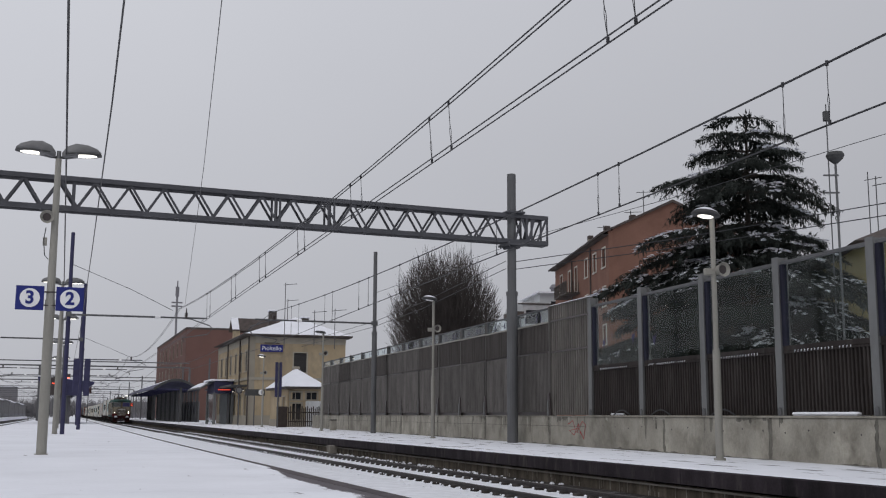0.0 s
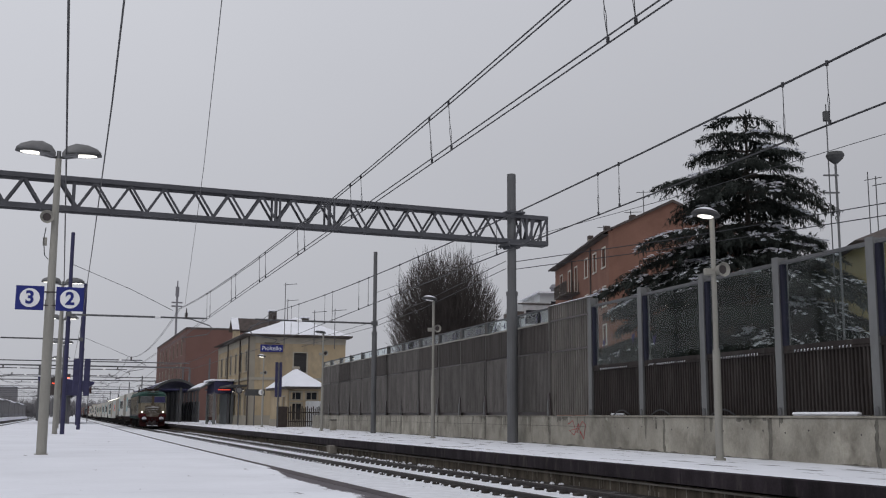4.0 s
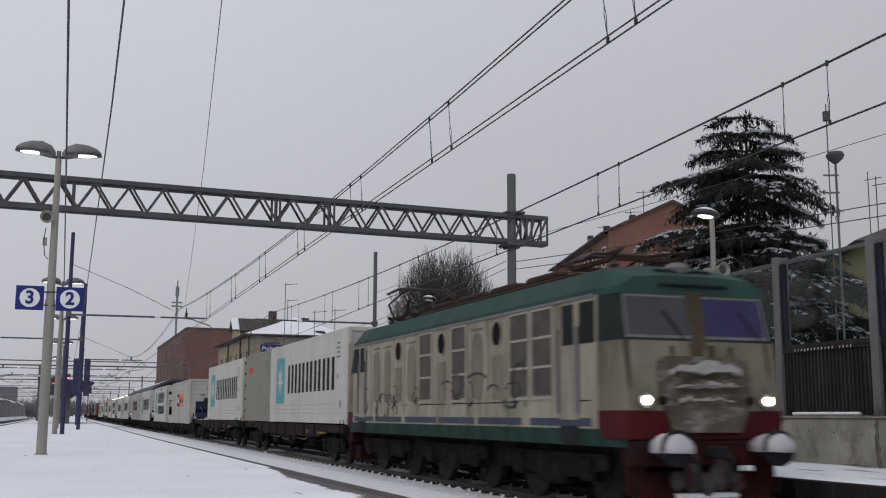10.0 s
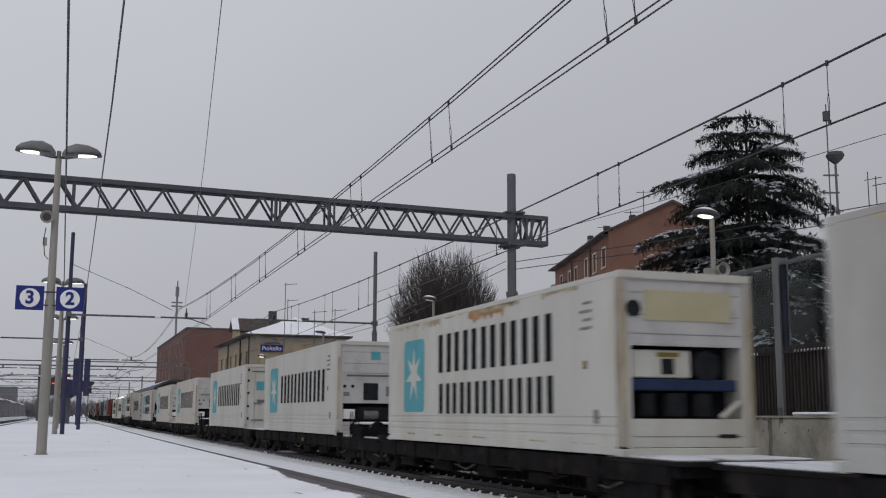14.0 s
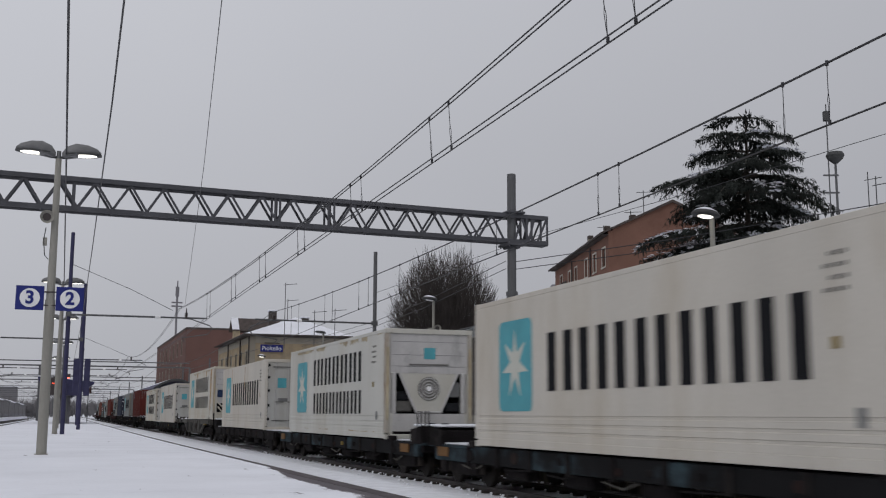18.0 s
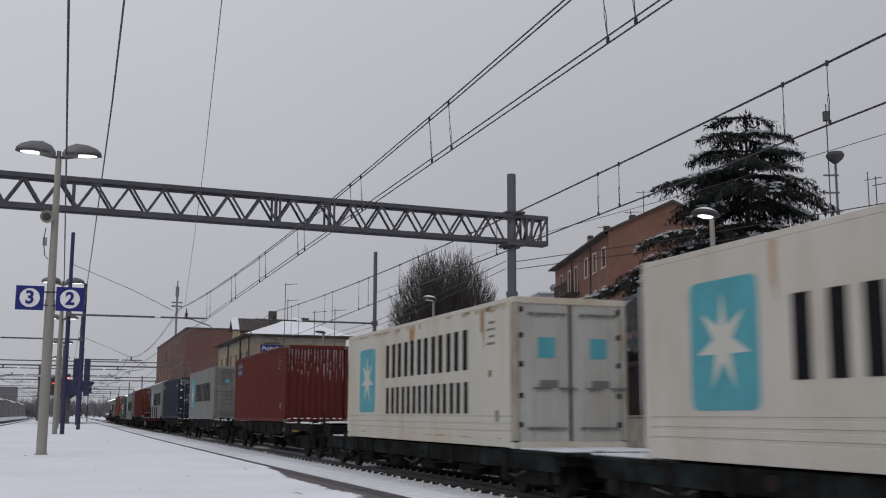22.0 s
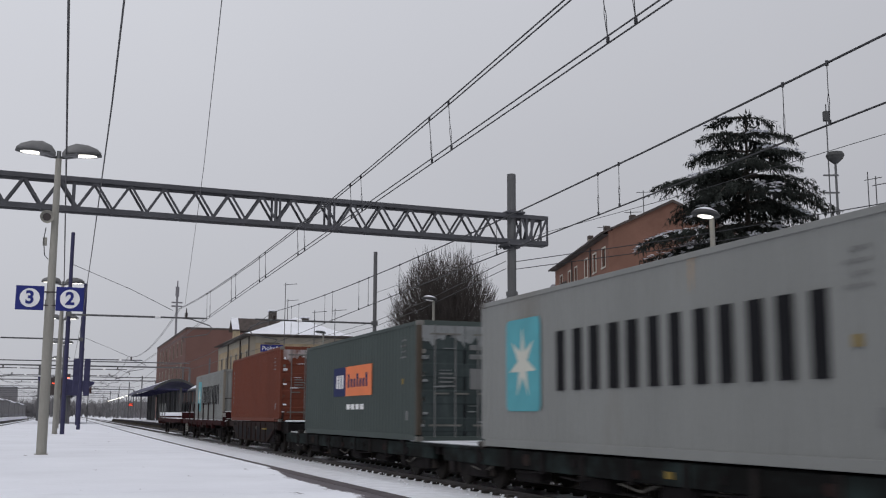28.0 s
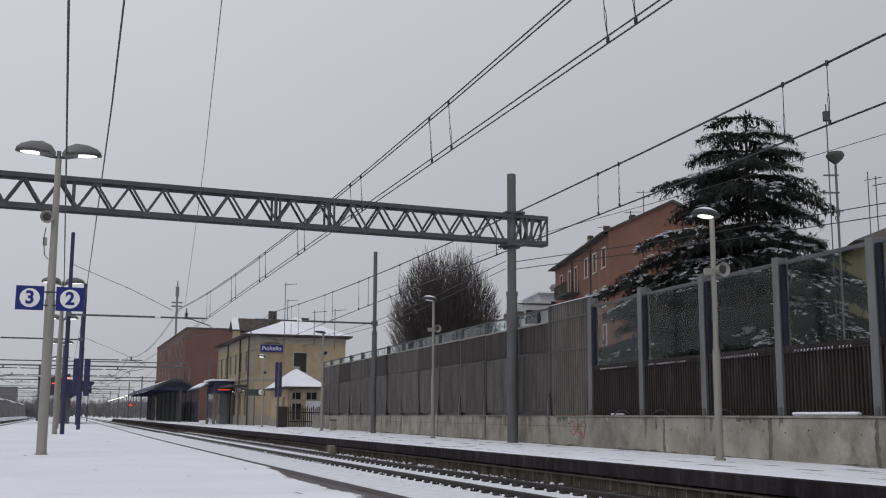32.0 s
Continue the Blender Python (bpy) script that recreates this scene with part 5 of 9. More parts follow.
# ---- platform canopy ----
ca_ = thing("platform_canopy", at(122, 4.7, Z_RIGHT), "long dark vaulted platform canopy on many columns", "canopy")
for y0c, ln in ((0, 40), (42, 17)):
    rings = []
    for y in (y0c, y0c + ln):
        up_ = [(-3.0 + 5.7 * k / 14, y, 4.05 + 1.35 * math.sin(math.pi * min(1, (k / 14) * .93 + .05))) for k in range(15)]
        dn = [(p[0], y, p[2] - .16) for p in reversed(up_)]
        rings.append(up_ + dn)
    part("roof_vault", loft(rings), BLUEPOLE, ca_, "dark curved sheet roof")
    for y in (y0c + .0, y0c + ln):
        part("end_rib", loft([[(p[0], y + d, p[2] + (.05 if k < 15 else -.12)) for k, p in enumerate(rings[0])] for d in (-.08, .08)]), LAMPHEAD, ca_, "pale rim of the vault")
    part("snow_edge", loft([[(p[0], yy, p[2]) for p in rings[0][3:14]] + [(p[0], yy, p[2] + .06) for p in reversed(rings[0][3:14])] for yy in (y0c, y0c + ln)]), SNOW, ca_, "snow on the vault")
    k = 0
    y = y0c + .6
    while y < y0c + ln:
        for x in (.4, 2.5):
            part("column", box(x - .14, x + .14, y - .14, y + .14, 0, 4.35), PAINTGREY if (k % 2) else LAMPHEAD, ca_)
        part("tie_beam", box(-2.6, 2.6, y - .08, y + .08, 4.0, 4.2), BLUEPOLE, ca_)
        y += 3.6
        k += 1
    part("rear_screen", box(2.62, 2.75, y0c, y0c + ln, 0, 2.6), PAINTGREY, ca_)
sh = thing("lift_shelter", at(90, 5.95, Z_RIGHT) @ Matrix.Diagonal((.87, .87, .87, 1)), "grey glazed stair shelter with flat snowy roof and red display", "shelter")
part("roof", box(-1.35, 1.45, -.3, 7, 4.9, 5.1, bevel=.03), SNOW, sh)
part("fascia", box(-.9, 1.2, -.1, 6.8, 3.55, 4.9, bevel=.03), BLUEPOLE, sh)
part("display_line", box(-.55, .85, -.13, -.1, 3.86, 3.96), LEDRED, sh, "red lit display line")
for x in (-1.0, 1.0):
    for y in (0, 6.4):
        part("column", box(x, x + .3, y, y + .3, 0, 3.6), GALV, sh)
part("glazing", box(-.9, -.86, .3, 6.4, .2, 3.5), CLEAR, sh).visible_shadow = False
part("inner_wall", box(.6, .9, .4, 6.4, 0, 3.5), PAINTGREY, sh)
part("link_roof", loft([[(-2.3 + 2.6 * k / 8, y, 4.0 + .95 * math.sin(math.pi / 2 * k / 8)) for k in range(9)] + [(-2.3 + 2.6 * k / 8, y, 4.14 + .95 * math.sin(math.pi / 2 * k / 8)) for k in range(8, -1, -1)] for y in (1.0, 16)]), LAMPHEAD, sh, "grey curved link roof")
part("link_snow", loft([[(-2.0 + 2.2 * k / 8, y, 4.16 + .95 * math.sin(math.pi / 2 * (k + .6) / 8)) for k in range(9)] + [(-2.0 + 2.2 * k / 8, y, 4.22 + .95 * math.sin(math.pi / 2 * (k + .6) / 8)) for k in range(8, -1, -1)] for y in (4.0, 16)]), SNOW, sh, "thin snow on the link roof")
PD_S = 208
t = thing("platform_display", at(PD_S, 3.4, Z_RIGHT), "small red lit display sign beyond the canopy", "sign")
part("post", tube([(0, 0, 0), (0, 0, 3.2)], .06, 6), PAINTGREY, t)
part("sign_face", box(-.1, .9, .0, .2, 2.5, 3.2), LAMPHEAD, t)
for k in range(3):
    part("display_line", box(0, .8 - .2 * (k % 2), -.06, 0, 2.6 + .18 * k, 2.7 + .18 * k), LEDRED, t)
for k in range(9):
    t = thing("far_platform_lamp", at(215 + 18 * k, 5.2, Z_RIGHT), "distant lit platform lamp", "lamp post", "distant lamps")
    part("post", tube([(0, 0, 0), (0, 0, 5.2)], .07, 6), PAINTGREY, t)
    part("lamp_glass", box(-.3, .3, -.15, .15, 5.2, 5.32), LAMPGLOW, t)

# ---- brown block behind the canopy ----
bb = thing("brick_block", at(165, 9.8, 0), "plain brown-red brick block with narrow windows", "building")
BH = 15.8
bw = [(6.0 + 7.3 * i, 7.4 + 7.3 * i, z, z + 2.4) for i in range(7) for z in (7.5, 11.6)]
walls_with_openings("track_wall", bb, 60, BH, bw, side, BRICKRED)
for o in bw:
    window(bb, side, *o, None, HAZEWALL)
part("end_wall", box(0, 10.5, -.01, .35, 0, BH), BRICKRED, bb)
part("back_wall", box(10.2, 10.5, .35, 60, 0, BH), BRICKRED, bb)
part("roof", box(.3, 10.2, .35, 60, BH - .5, BH - .3), SNOW, bb)
part("parapet", box(-.08, 10.5, -.08, .0, BH - .25, BH + .08), DARKROOF, bb)
part("parapet", box(-.08, 0, 0, 60, BH - .25, BH + .08), DARKROOF, bb)
t = thing("radio_mast", at(190, 10.35, 0), "tall thin grey radio mast with aerials", "mast")
part("shaft", tube([(0, 0, 0), (0, 0, 25)], .2, 8), HAZEWALL, t)
for z in (21.6, 22.3):
    part("aerial_ring", box(-1.0, 1.0, -.15, .15, z, z + .25), HAZEWALL, t)
part("aerial_tip", tube([(0, 0, 23.6), (0, 0, 25.4)], .34, 8), HAZEWALL, t)
part("aerial_tip", tube([(0, 0, 25.3), (0, 0, 26.6)], .12, 8), HAZEWALL, t)

# ---- apartment houses behind the barrier ----
ap = thing("apartment_house", pose(13.75, 89.0, 0, 0, 0, 4.9), "orange-brown brick apartment house with balconies and chimneys", "apartment building")
AL, AB, AE = 23.5, 11.0, 16.75
aw = [(y, y + 1.15, z, z + 1.6) for z in (13.9, 10.6, 7.4) for y in (1.2, 4.6, 8.0, 19.6)] + [(y, y + 1.1, z, z + 2.3) for z in (13.1, 9.8, 6.6) for y in (12.6, 15.6)]
walls_with_openings("track_wall", ap, AL, AE, aw, side, BRICKORANGE)
PALEFRAME = mat("pale_window_frame", (.5, .47, .42), .7)
CURTAIN = mat("pale_curtain", (.32, .31, .28), .8, 0, .2, 2)
for k, o in enumerate(aw):
    window(ap, side, *o, None, CURTAIN if k % 3 else DARKGLASS, PALEFRAME)
bmx = bmesh.new()
loft([[(.35, y, 0), (AB, y, 0), (AB, y, AE), (AB / 2, y, AE + 2.5), (.35, y, AE + .17)] for y in (0.0, .35)], bmx)
part("gable_wall", bmx, BRICKORANGE, ap, "blank brick gable wall")
part("back_wall", box(AB - .3, AB, .35, AL, 0, AE), BRICKORANGE, ap)
part("end_wall", box(.35, AB - .3, AL - .3, AL, 0, AE), BRICKORANGE, ap)
part("roof", loft([[(-.55, y, AE - .12), (AB / 2, y, AE + 2.72), (AB + .55, y, AE - .12), (AB + .55, y, AE - .29), (AB / 2, y, AE + 2.50), (-.55, y, AE - .29)] for y in (-.25, AL + .5)]), DARKROOF, ap, "dark tiled pitched roof")
part("gutter", tube([(-.6, -.2, AE - .24), (-.6, AL + .4, AE - .24)], .1, 6), EAVES, ap)
part("soffit", box(-.5, 0, 0, AL, AE - .36, AE - .30), EAVES, ap)
for y in (6.6, 14.6):
    part("downpipe", tube([(-.1, y, 0), (-.1, y, AE - .5)], .07, 6), EAVES, ap)
for x, y in ((2.6, 2.0), (1.7, 7.6), (1.4, 13.0), (2.4, 17.5)):
    c_ = part("chimney", box(x - .22, x + .22, y - .26, y + .26, AE + .4, AE + 1.35, bevel=.03), STUCCOGREY, ap)
    part("chimney_cap", box(x - .25, x + .25, y - .29, y + .29, AE + 1.35, AE + 1.72, bevel=.05), DARKROOF, c_)
for z in (12.9, 9.6):
    for y in (11.6, 14.8):
        bl = part("balcony", box(-1.3, 0, y, y + 2.6, z - .15, z), EAVES, ap, "balcony with dark railing")
        rl = bmesh.new()
        for q in range(14):
            box(-1.3, -1.27, y + .2 * q, y + .2 * q + .06, z, z + 1.0, rl)
        box(-1.32, -1.25, y, y + 2.65, z + 1.0, z + 1.06, rl)
        for q in range(6):
            box(-1.25 + .22 * q, -1.2 + .22 * q, y - .02, y + .02, z, z + 1.0, rl)
        part("railing", rl, EAVES, bl)
for x, y, h in ((4.0, 3.4, 4.2), (3.4, 5.5, 2.8), (2.0, 10.0, 2.2)):
    part("roof_aerial", tube([(x, y, AE + .8), (x, y, AE + h)], .04, 5), PAINTGREY, ap)
    part("roof_aerial", tube([(x - .6, y, AE + h - .2), (x + 1.0, y, AE + h - .1)], .03, 5), PAINTGREY, ap)

wh = thing("white_house", pose(8.3, 118, 0, 0, 0, 8), "white rendered house with a stepped flat roof", "house")
part("wall_shell", box(.5, 6.5, 0, 10, 0, 13.8), WHITEWALL, wh)
part("upper_floor", box(2.6, 6.5, 1, 10, 13.8, 14.9), WHITEWALL, wh)
part("roof_edge", box(2.2, 6.7, .4, 10, 14.88, 15.05), SNOW, wh)
part("awning", box(-.9, .5, -.4, 4, 12.0, 12.7), DARKROOF, wh)
part("window", box(.8, 2.4, -.03, .02, 11.4, 12.9), DARKGLASS, wh)
part("window", box(3.6, 5.4, -.03, .02, 12.4, 13.9), DARKGLASS, wh)
part("window", box(.6, 1.9, -.03, .02, 9.0, 10.5), DARKGLASS, wh)
part("eave_band", box(-.1, 6.1, -.12, .05, 13.5, 13.65), EAVES, wh)
part("roof_vent", spun([(.5, 0), (.5, .5), (.7, .6), (.4, 1.0)], 10), HAZEWALL, wh).matrix_local = pose(4.6, 2, 15)

dh = thing("brown_house", pose(14.6, 66, 0, 0, 0, -4), "dull brown rendered house in the cedar's shade", "house")
part("wall_shell", box(0, 13.5, 0, 8, 0, 8.4), DULLBROWN, dh)
part("roof", loft([[(-.4, -.4, 8.4), (13.9, -.4, 8.4), (13.9, 8.4, 8.4), (-.4, 8.4, 8.4)], [(4, 3.9, 9.6), (9.5, 3.9, 9.6), (9.5, 4.1, 9.6), (4, 4.1, 9.6)]]), DARKROOF, dh, "low dark hipped roof")
for x in (1.6, 5.2, 8.8, 11.6):
    part("window", box(x, x + 1.1, -.04, .02, 5.4, 7.0), DARKGLASS, dh)
yh = thing("yellow_house", pose(20.5, 52, 0, 0, 0, -8), "dull yellow house with dark hipped roof", "house")
part("wall_shell", box(0, 12, 0, 10, 0, 9.9), YELLOWWALL, yh)
part("roof", loft([[(-.6, -.6, 9.9), (12.6, -.6, 9.9), (12.6, 10.6, 9.9), (-.6, 10.6, 9.9)], [(3.6, 4.9, 11.9), (8.4, 4.9, 11.9), (8.4, 5.1, 11.9), (3.6, 5.1, 11.9)]]), DARKROOF, yh, "dark hipped roof")
for x in (1.2, 4.2, 7.2):
    part("window", box(x, x + 1.2, -.04, .02, 6.6, 8.2), DARKGLASS, yh)
t = thing("flood_mast", pose(15.55, 42.0, 0), "slim steel street mast with a round lantern", "street lamp")
part("shaft", tube([(0, 0, 0), (0, 0, 11.5)], .05, 8), PAINTGREY, t)
part("lantern", spun([(.08, 11.4), (.3, 11.6), (.36, 11.72), (.3, 11.86), (.08, 11.9)], 14), LAMPHEAD, t)
part("arm", box(-.5, .1, -.03, .03, 10.9, 10.96), PAINTGREY, t)
part("arm", box(-.5, .1, -.03, .03, 10.2, 10.26), PAINTGREY, t)
t = thing("aerial_mast", pose(15.35, 42.2, 0), "thin aerial rod with small boxes", "aerial")
part("rod", tube([(0, 0, 0), (0, 0, 13.9)], .025, 6), PAINTGREY, t)
part("box_unit", box(-.12, .12, -.1, .1, 13.2, 13.6, bevel=.02), LAMPHEAD, t)
for x, y, z in ((24.3, 52, 14.2), (22.0, 54, 13.6), (24.0, 60, 15.2)):
    t = thing("tv_aerial", pose(x, y, 0), "thin television aerial mast", "aerial", "aerials")
    part("rod", tube([(0, 0, 8), (0, 0, z)], .03, 5), PAINTGREY, t)
    part("boom", tube([(-.2, 0, z - .5), (.8, 0, z - .3)], .025, 5), PAINTGREY, t)

# ---- trees ----
def cedar(m, height, reach, boughs, seed, label, lean=0.0, low=2.6, trunk=.30, tier=.82):
    """A cedar: single boughs set in a spiral, each a flat drooping fan of hanging sprays. reach: (height, length) pairs from the top down."""
    rnd = random.Random(seed)
    U = rnd.uniform
    t = thing("cedar_tree", m, label, "conifer tree")
    part("trunk", tube([(0, 0, 0), (.05, 0, height * .3), (-.05, .05, height * .6), (.02, 0, height * .985)], trunk, 10, r2=.04), BARK, t)
    limbs = bmesh.new()
    verts = {"leaf": [], "snow": []}

    def blade(kind, p, v, w):
        n = v.cross(Vector((U(-.6, .6), U(-.6, .6), 1))).normalized() * w
        verts[kind] += [p, p + v * .4 - n, p + v, p + v * .45 + n]

    def length_at(z):
        for (za, la), (zb, lb) in zip(reach, reach[1:]):
            if zb <= z <= za:
                return la + (lb - la) * (za - z) / (za - zb)
        return reach[-1][1] if z < reach[-1][0] else reach[0][1]

    for k in range(boughs):
        f = (k + .5) / boughs
        z = height * .985 - (height * .985 - low) * (f ** .80)
        z = min(height * .985, round(z / tier) * tier + U(-.2, .2))      # shelf on shelf
        az = 2.39996 * k + U(-.35, .35)
        d = Vector((math.cos(az), math.sin(az), 0))
        sd = Vector((-d.y, d.x, 0))
        L = length_at(z) * rnd.choice((.72, .85, .95, 1.0, 1.08)) * (1 - lean * d.x)
        rise, sag = U(.14, .34), U(.32, .52)
        at_ = lambda u: Vector((0, 0, z)) + d * L * u + Vector((0, 0, L * (rise * u - sag * u * u)))
        tube([at_(u) for u in (0, .25, .5, .75, 1)], .025 + .016 * L, 5, limbs, .012)
        fronds = max(10, int(L * 8.6))
        load = rnd.random() < (.62 if z < height * .66 else .36)
        for q in range(fronds):
            u = .10 + .90 * (q + rnd.random()) / fronds
            p = at_(u)
            sgn = 1 if q % 2 else -1
            ln = (L * .40 * math.sin(math.pi * min(1, .25 + .68 * u)) + .25) * U(.55, 1.15)
            aim = (d * U(.45, 1.0) + sd * sgn * U(.35, 1.0)).normalized()
            hang = U(.25, .5)
            m_ = max(5, int(ln * 11))
            snowy = load and U(0, 1) < .62 and u > .38
            for e in range(m_):
                w_ = (e + rnd.random()) / m_
                pp = p + aim * ln * w_ + Vector((0, 0, .06 * ln * w_ - hang * ln * w_ * w_ + U(-.05, .05)))
                for _ in range(5):
                    v = aim * U(.1, .9) + sd * U(-.6, .6) + Vector((0, 0, U(-1.0, .05)))
                    blade("leaf", pp + Vector((U(-.06, .06), U(-.06, .06), U(-.05, .03))), v * U(.13, .27), U(.015, .033))
                blade("leaf", pp, Vector((U(-.12, .12), U(-.12, .12), -U(.2, .45) * (.5 + .5 * w_))), U(.014, .026))
            if snowy:
                sn = aim.cross(Vector((0, 0, 1))).normalized()
                w_ = U(.1, .75)
                stop = min(1.0, w_ + U(.12, .4))
                while w_ < stop:
                    pp = p + aim * ln * w_ + Vector((0, 0, .07 + .06 * ln * w_ - hang * ln * w_ * w_))
                    for _ in range(4):
                        v = aim * U(.10, .26) + sn * U(-.10, .10) + Vector((0, 0, U(-.08, .01)))
                        blade("snow", pp + sn * U(-.06, .06) + Vector((0, 0, U(-.03, .03))), v, U(.016, .036))
                    w_ += .055
        if load:
            # a rounded lip of snow along the outer back of the bough
            u0 = U(.45, .7)
            u = u0
            while u < min(1, u0 + U(.2, .4)):
                pp = at_(u) + Vector((0, 0, .10))
                for _ in range(7):
                    v2 = d * U(-.2, .2) + sd * U(-.24, .24) + Vector((0, 0, U(-.05, .05)))
                    blade("snow", pp + sd * U(-.16, .16) + Vector((0, 0, U(-.04, .03))), v2 * .7, U(.025, .06))
                u += .022
    for q in range(130):
        h = rnd.random()
        p = Vector((U(-.3, .3) * (1 - h * .6), U(-.3, .3) * (1 - h * .6), height * (.93 + .062 * h)))
        blade("leaf", p, Vector((U(-.35, .35), U(-.35, .35), U(-.25, .3))), U(.03, .05))
    part("limb_frame", limbs, BARK, t, "dark drooping limbs")
    for kind, name, material, words in (("leaf", "crown", NEEDLE, "dark green drooping needle sprays"), ("snow", "snow_load", SNOW, "snow lying on the boughs")):
        me = bpy.data.meshes.new(name)
        vs = verts[kind]
        me.from_pydata(vs, [], [(c, c + 1, c + 2, c + 3) for c in range(0, len(vs), 4)])
        me.materials.append(material)
        tagged(part(name, me, material, t, words), kind="stuff")
    return t


BIG = ((15.1, .8), (14.7, 1.6), (14.0, 2.1), (13.2, 2.5), (12.4, 3.0), (11.8, 3.8), (10.9, 3.75), (10.5, 2.0), (9.8, 2.0), (9.4, 4.6), (8.2, 5.2), (7.0, 5.7), (5.0, 5.8), (2.6, 5.8))
cedar(pose(13.62, 47.5, 0), 15.05, BIG, 128, 5, "large dark cedar with drooping boughs dusted with snow", .15)
cedar(pose(19.75, 57.5, 0), 11.2, ((11.2, .25), (10.4, .8), (9, 1.6), (6, 2.6)), 40, 9, "small dark conifer with snow on its tip", low=4.5, trunk=.16)


def bare_tree(m, height, wide, seed, label):
    """A many-stemmed bare crown: limbs fan up from a short bole, twigs fill a broad dome."""
    rnd = random.Random(seed)
    U = rnd.uniform
    t = thing("bare_tree", m, label, "tree")
    part("trunk", tube([(0, 0, 0), (.05, 0, 1.2), (0, .05, 2.6)], .34, 10, r2=.26), BARK, t)
    limb, twig = bmesh.new(), bmesh.new()
    cz, rz, rx = height * .57, height * .43, wide * .5
    for k in range(150):
        a = math.tau * rnd.random()
        e = U(-.5, 1.0)
        f = math.sqrt(max(0, 1 - e * e))
        tip = Vector((math.cos(a) * f * rx, math.sin(a) * f * rx, cz + e * rz)) * 1.0
        root = Vector((U(-.3, .3), U(-.3, .3), U(2.0, 4.2)))
        tip = root.lerp(tip, U(.86, 1.05))
        end = root.lerp(tip, .80)
        mid = root.lerp(end, .5) + Vector((-tip.x * .1, -tip.y * .1, .35))
        tube([root, mid, end], .042, 4, limb, .014, cap=False)
        for q in range(17):
            u = U(.25, 1.0)
            p = (root.lerp(mid, u * 2) if u < .5 else mid.lerp(end, u * 2 - 1))
            g = (tip - root).normalized() * U(.8, 1.2) + Vector((U(-.5, .5), U(-.5, .5), U(-.05, .7)))
            tw = p + g.normalized() * U(.8, 1.7)
            c = p.lerp(tw, .5) + Vector((U(-.12, .12), U(-.12, .12), -.06))
            tube([p, c, tw], .017, 3, twig, .008, cap=False)
            for z in range(6):
                b0 = c.lerp(tw, U(-.6, 1.0))
                b1 = b0 + (g.normalized() + Vector((U(-.8, .8), U(-.8, .8), U(-.1, .8)))).normalized() * U(.3, .75)
                tube([b0, b1], .010, 3, twig, .005, cap=False)
    for k in range(9500):
        a, e, rad = math.tau * rnd.random(), U(-.75, .97), rnd.random() ** .4
        f = math.sqrt(1 - e * e)
        q = Vector((math.cos(a) * f * rx * rad, math.sin(a) * f * rx * rad, cz + e * rz * rad))
        g = (q - Vector((0, 0, height * .22))).normalized() + Vector((U(-.45, .45), U(-.45, .45), U(-.1, .5)))
        tip = q + g.normalized() * U(.3, .85)
        tube([q - g.normalized() * U(.2, .6), q, tip], .013, 3, twig, .006, cap=False)
    part("limb_frame", limb, BARK, t, "bare dark limbs")
    tagged(part("twig_haze", twig, TWIG, t, "dense haze of bare twigs"), kind="stuff")
    return t


bare_tree(pose(0.15, 74, 0), 12.75, 7.5, 12, "broad leafless tree with dense upright twigs")

# ================= the train =================
BODYWHITE = mat("white_container_paint", (.53, .523, .485), .6, 0, .1, .5, 20, .05, (.39, .36, .295), .60, .6, (1, 1, .3), .3)
BODYCREAM = mat("dirty_cream_container_paint", (.535, .505, .452), .65, 0, .12, .5, 20, .05, (.37, .32, .245), .60, .55, (1, 1, .3), .25)
BODYSTAIN = mat("rust_streaked_white_paint", (.535, .515, .455), .65, 0, .1, .5, 20, .05, (.36, .27, .15), .62, .5, (1, 1, .25), .25)
RUSTPALE = mat("pale_yellow_rust_bloom", (.40, .35, .25), .8, 0, .3, 2.5, 20, .05, (.28, .20, .11), .55, 3.0, (1, 1, .5), .2)
RUSTSTAIN = mat("brown_rust_stain", (.33, .20, .095), .8, 0, .45, 2.5, 20, .05, (.44, .36, .25), .5, 2.2, (1, 1, .4), .2)
# end paint: grime, plus the end face's shade put into the grey
ENDGRIMESHADE = mat("grimy_shaded_white_end", (.46, .448, .44), .65, 0, .15, 1.0, 20, .06, (.20, .195, .19), .42, 1.3, (1.6, 1, .7), .25)
DECKSNOW = mat("thin_patchy_deck_snow", (.66, .67, .71), .85, 0, .1, 2, 20, .3, (.05, .05, .055), .42, 1.6, (2.2, .6, 1), .1)
FADEDORANGE = mat("faded_orange_marking", (.17, .085, .028), .75, 0, .3, 3, 30, .05, (.05, .035, .025), .55, 3, spec=.2)
PLATEYELLOW = mat("yellowed_plate", (.42, .38, .25), .6, 0, .12, 1.2, 20, .05, spec=.3)
BODYGREYWHITE = mat("dull_white_container_paint", (.43, .43, .41), .65, 0, .1, .5, 20, .05, (.30, .275, .235), .60, .6, (1, 1, .3), .25)
RUSTPOST = mat("rust_streaked_corner_paint", (.20, .185, .155), .8, 0, .3, 2, 20, .1, (.20, .11, .04), .5, 2.2, (1, 1, .25), .2)
RUSTDARK = mat("rust_brown_post_paint", (.06, .05, .04), .8, 0, .3, 2, 20, .1, (.085, .05, .03), .5, 2.2, (1, 1, .25), .2)
RUSTPOSTPALE = mat("grimy_rust_spotted_white_paint", (.37, .345, .30), .8, 0, .2, 2, 20, .1, (.20, .115, .055), .56, 2.6, (1, 1, .3), .2)
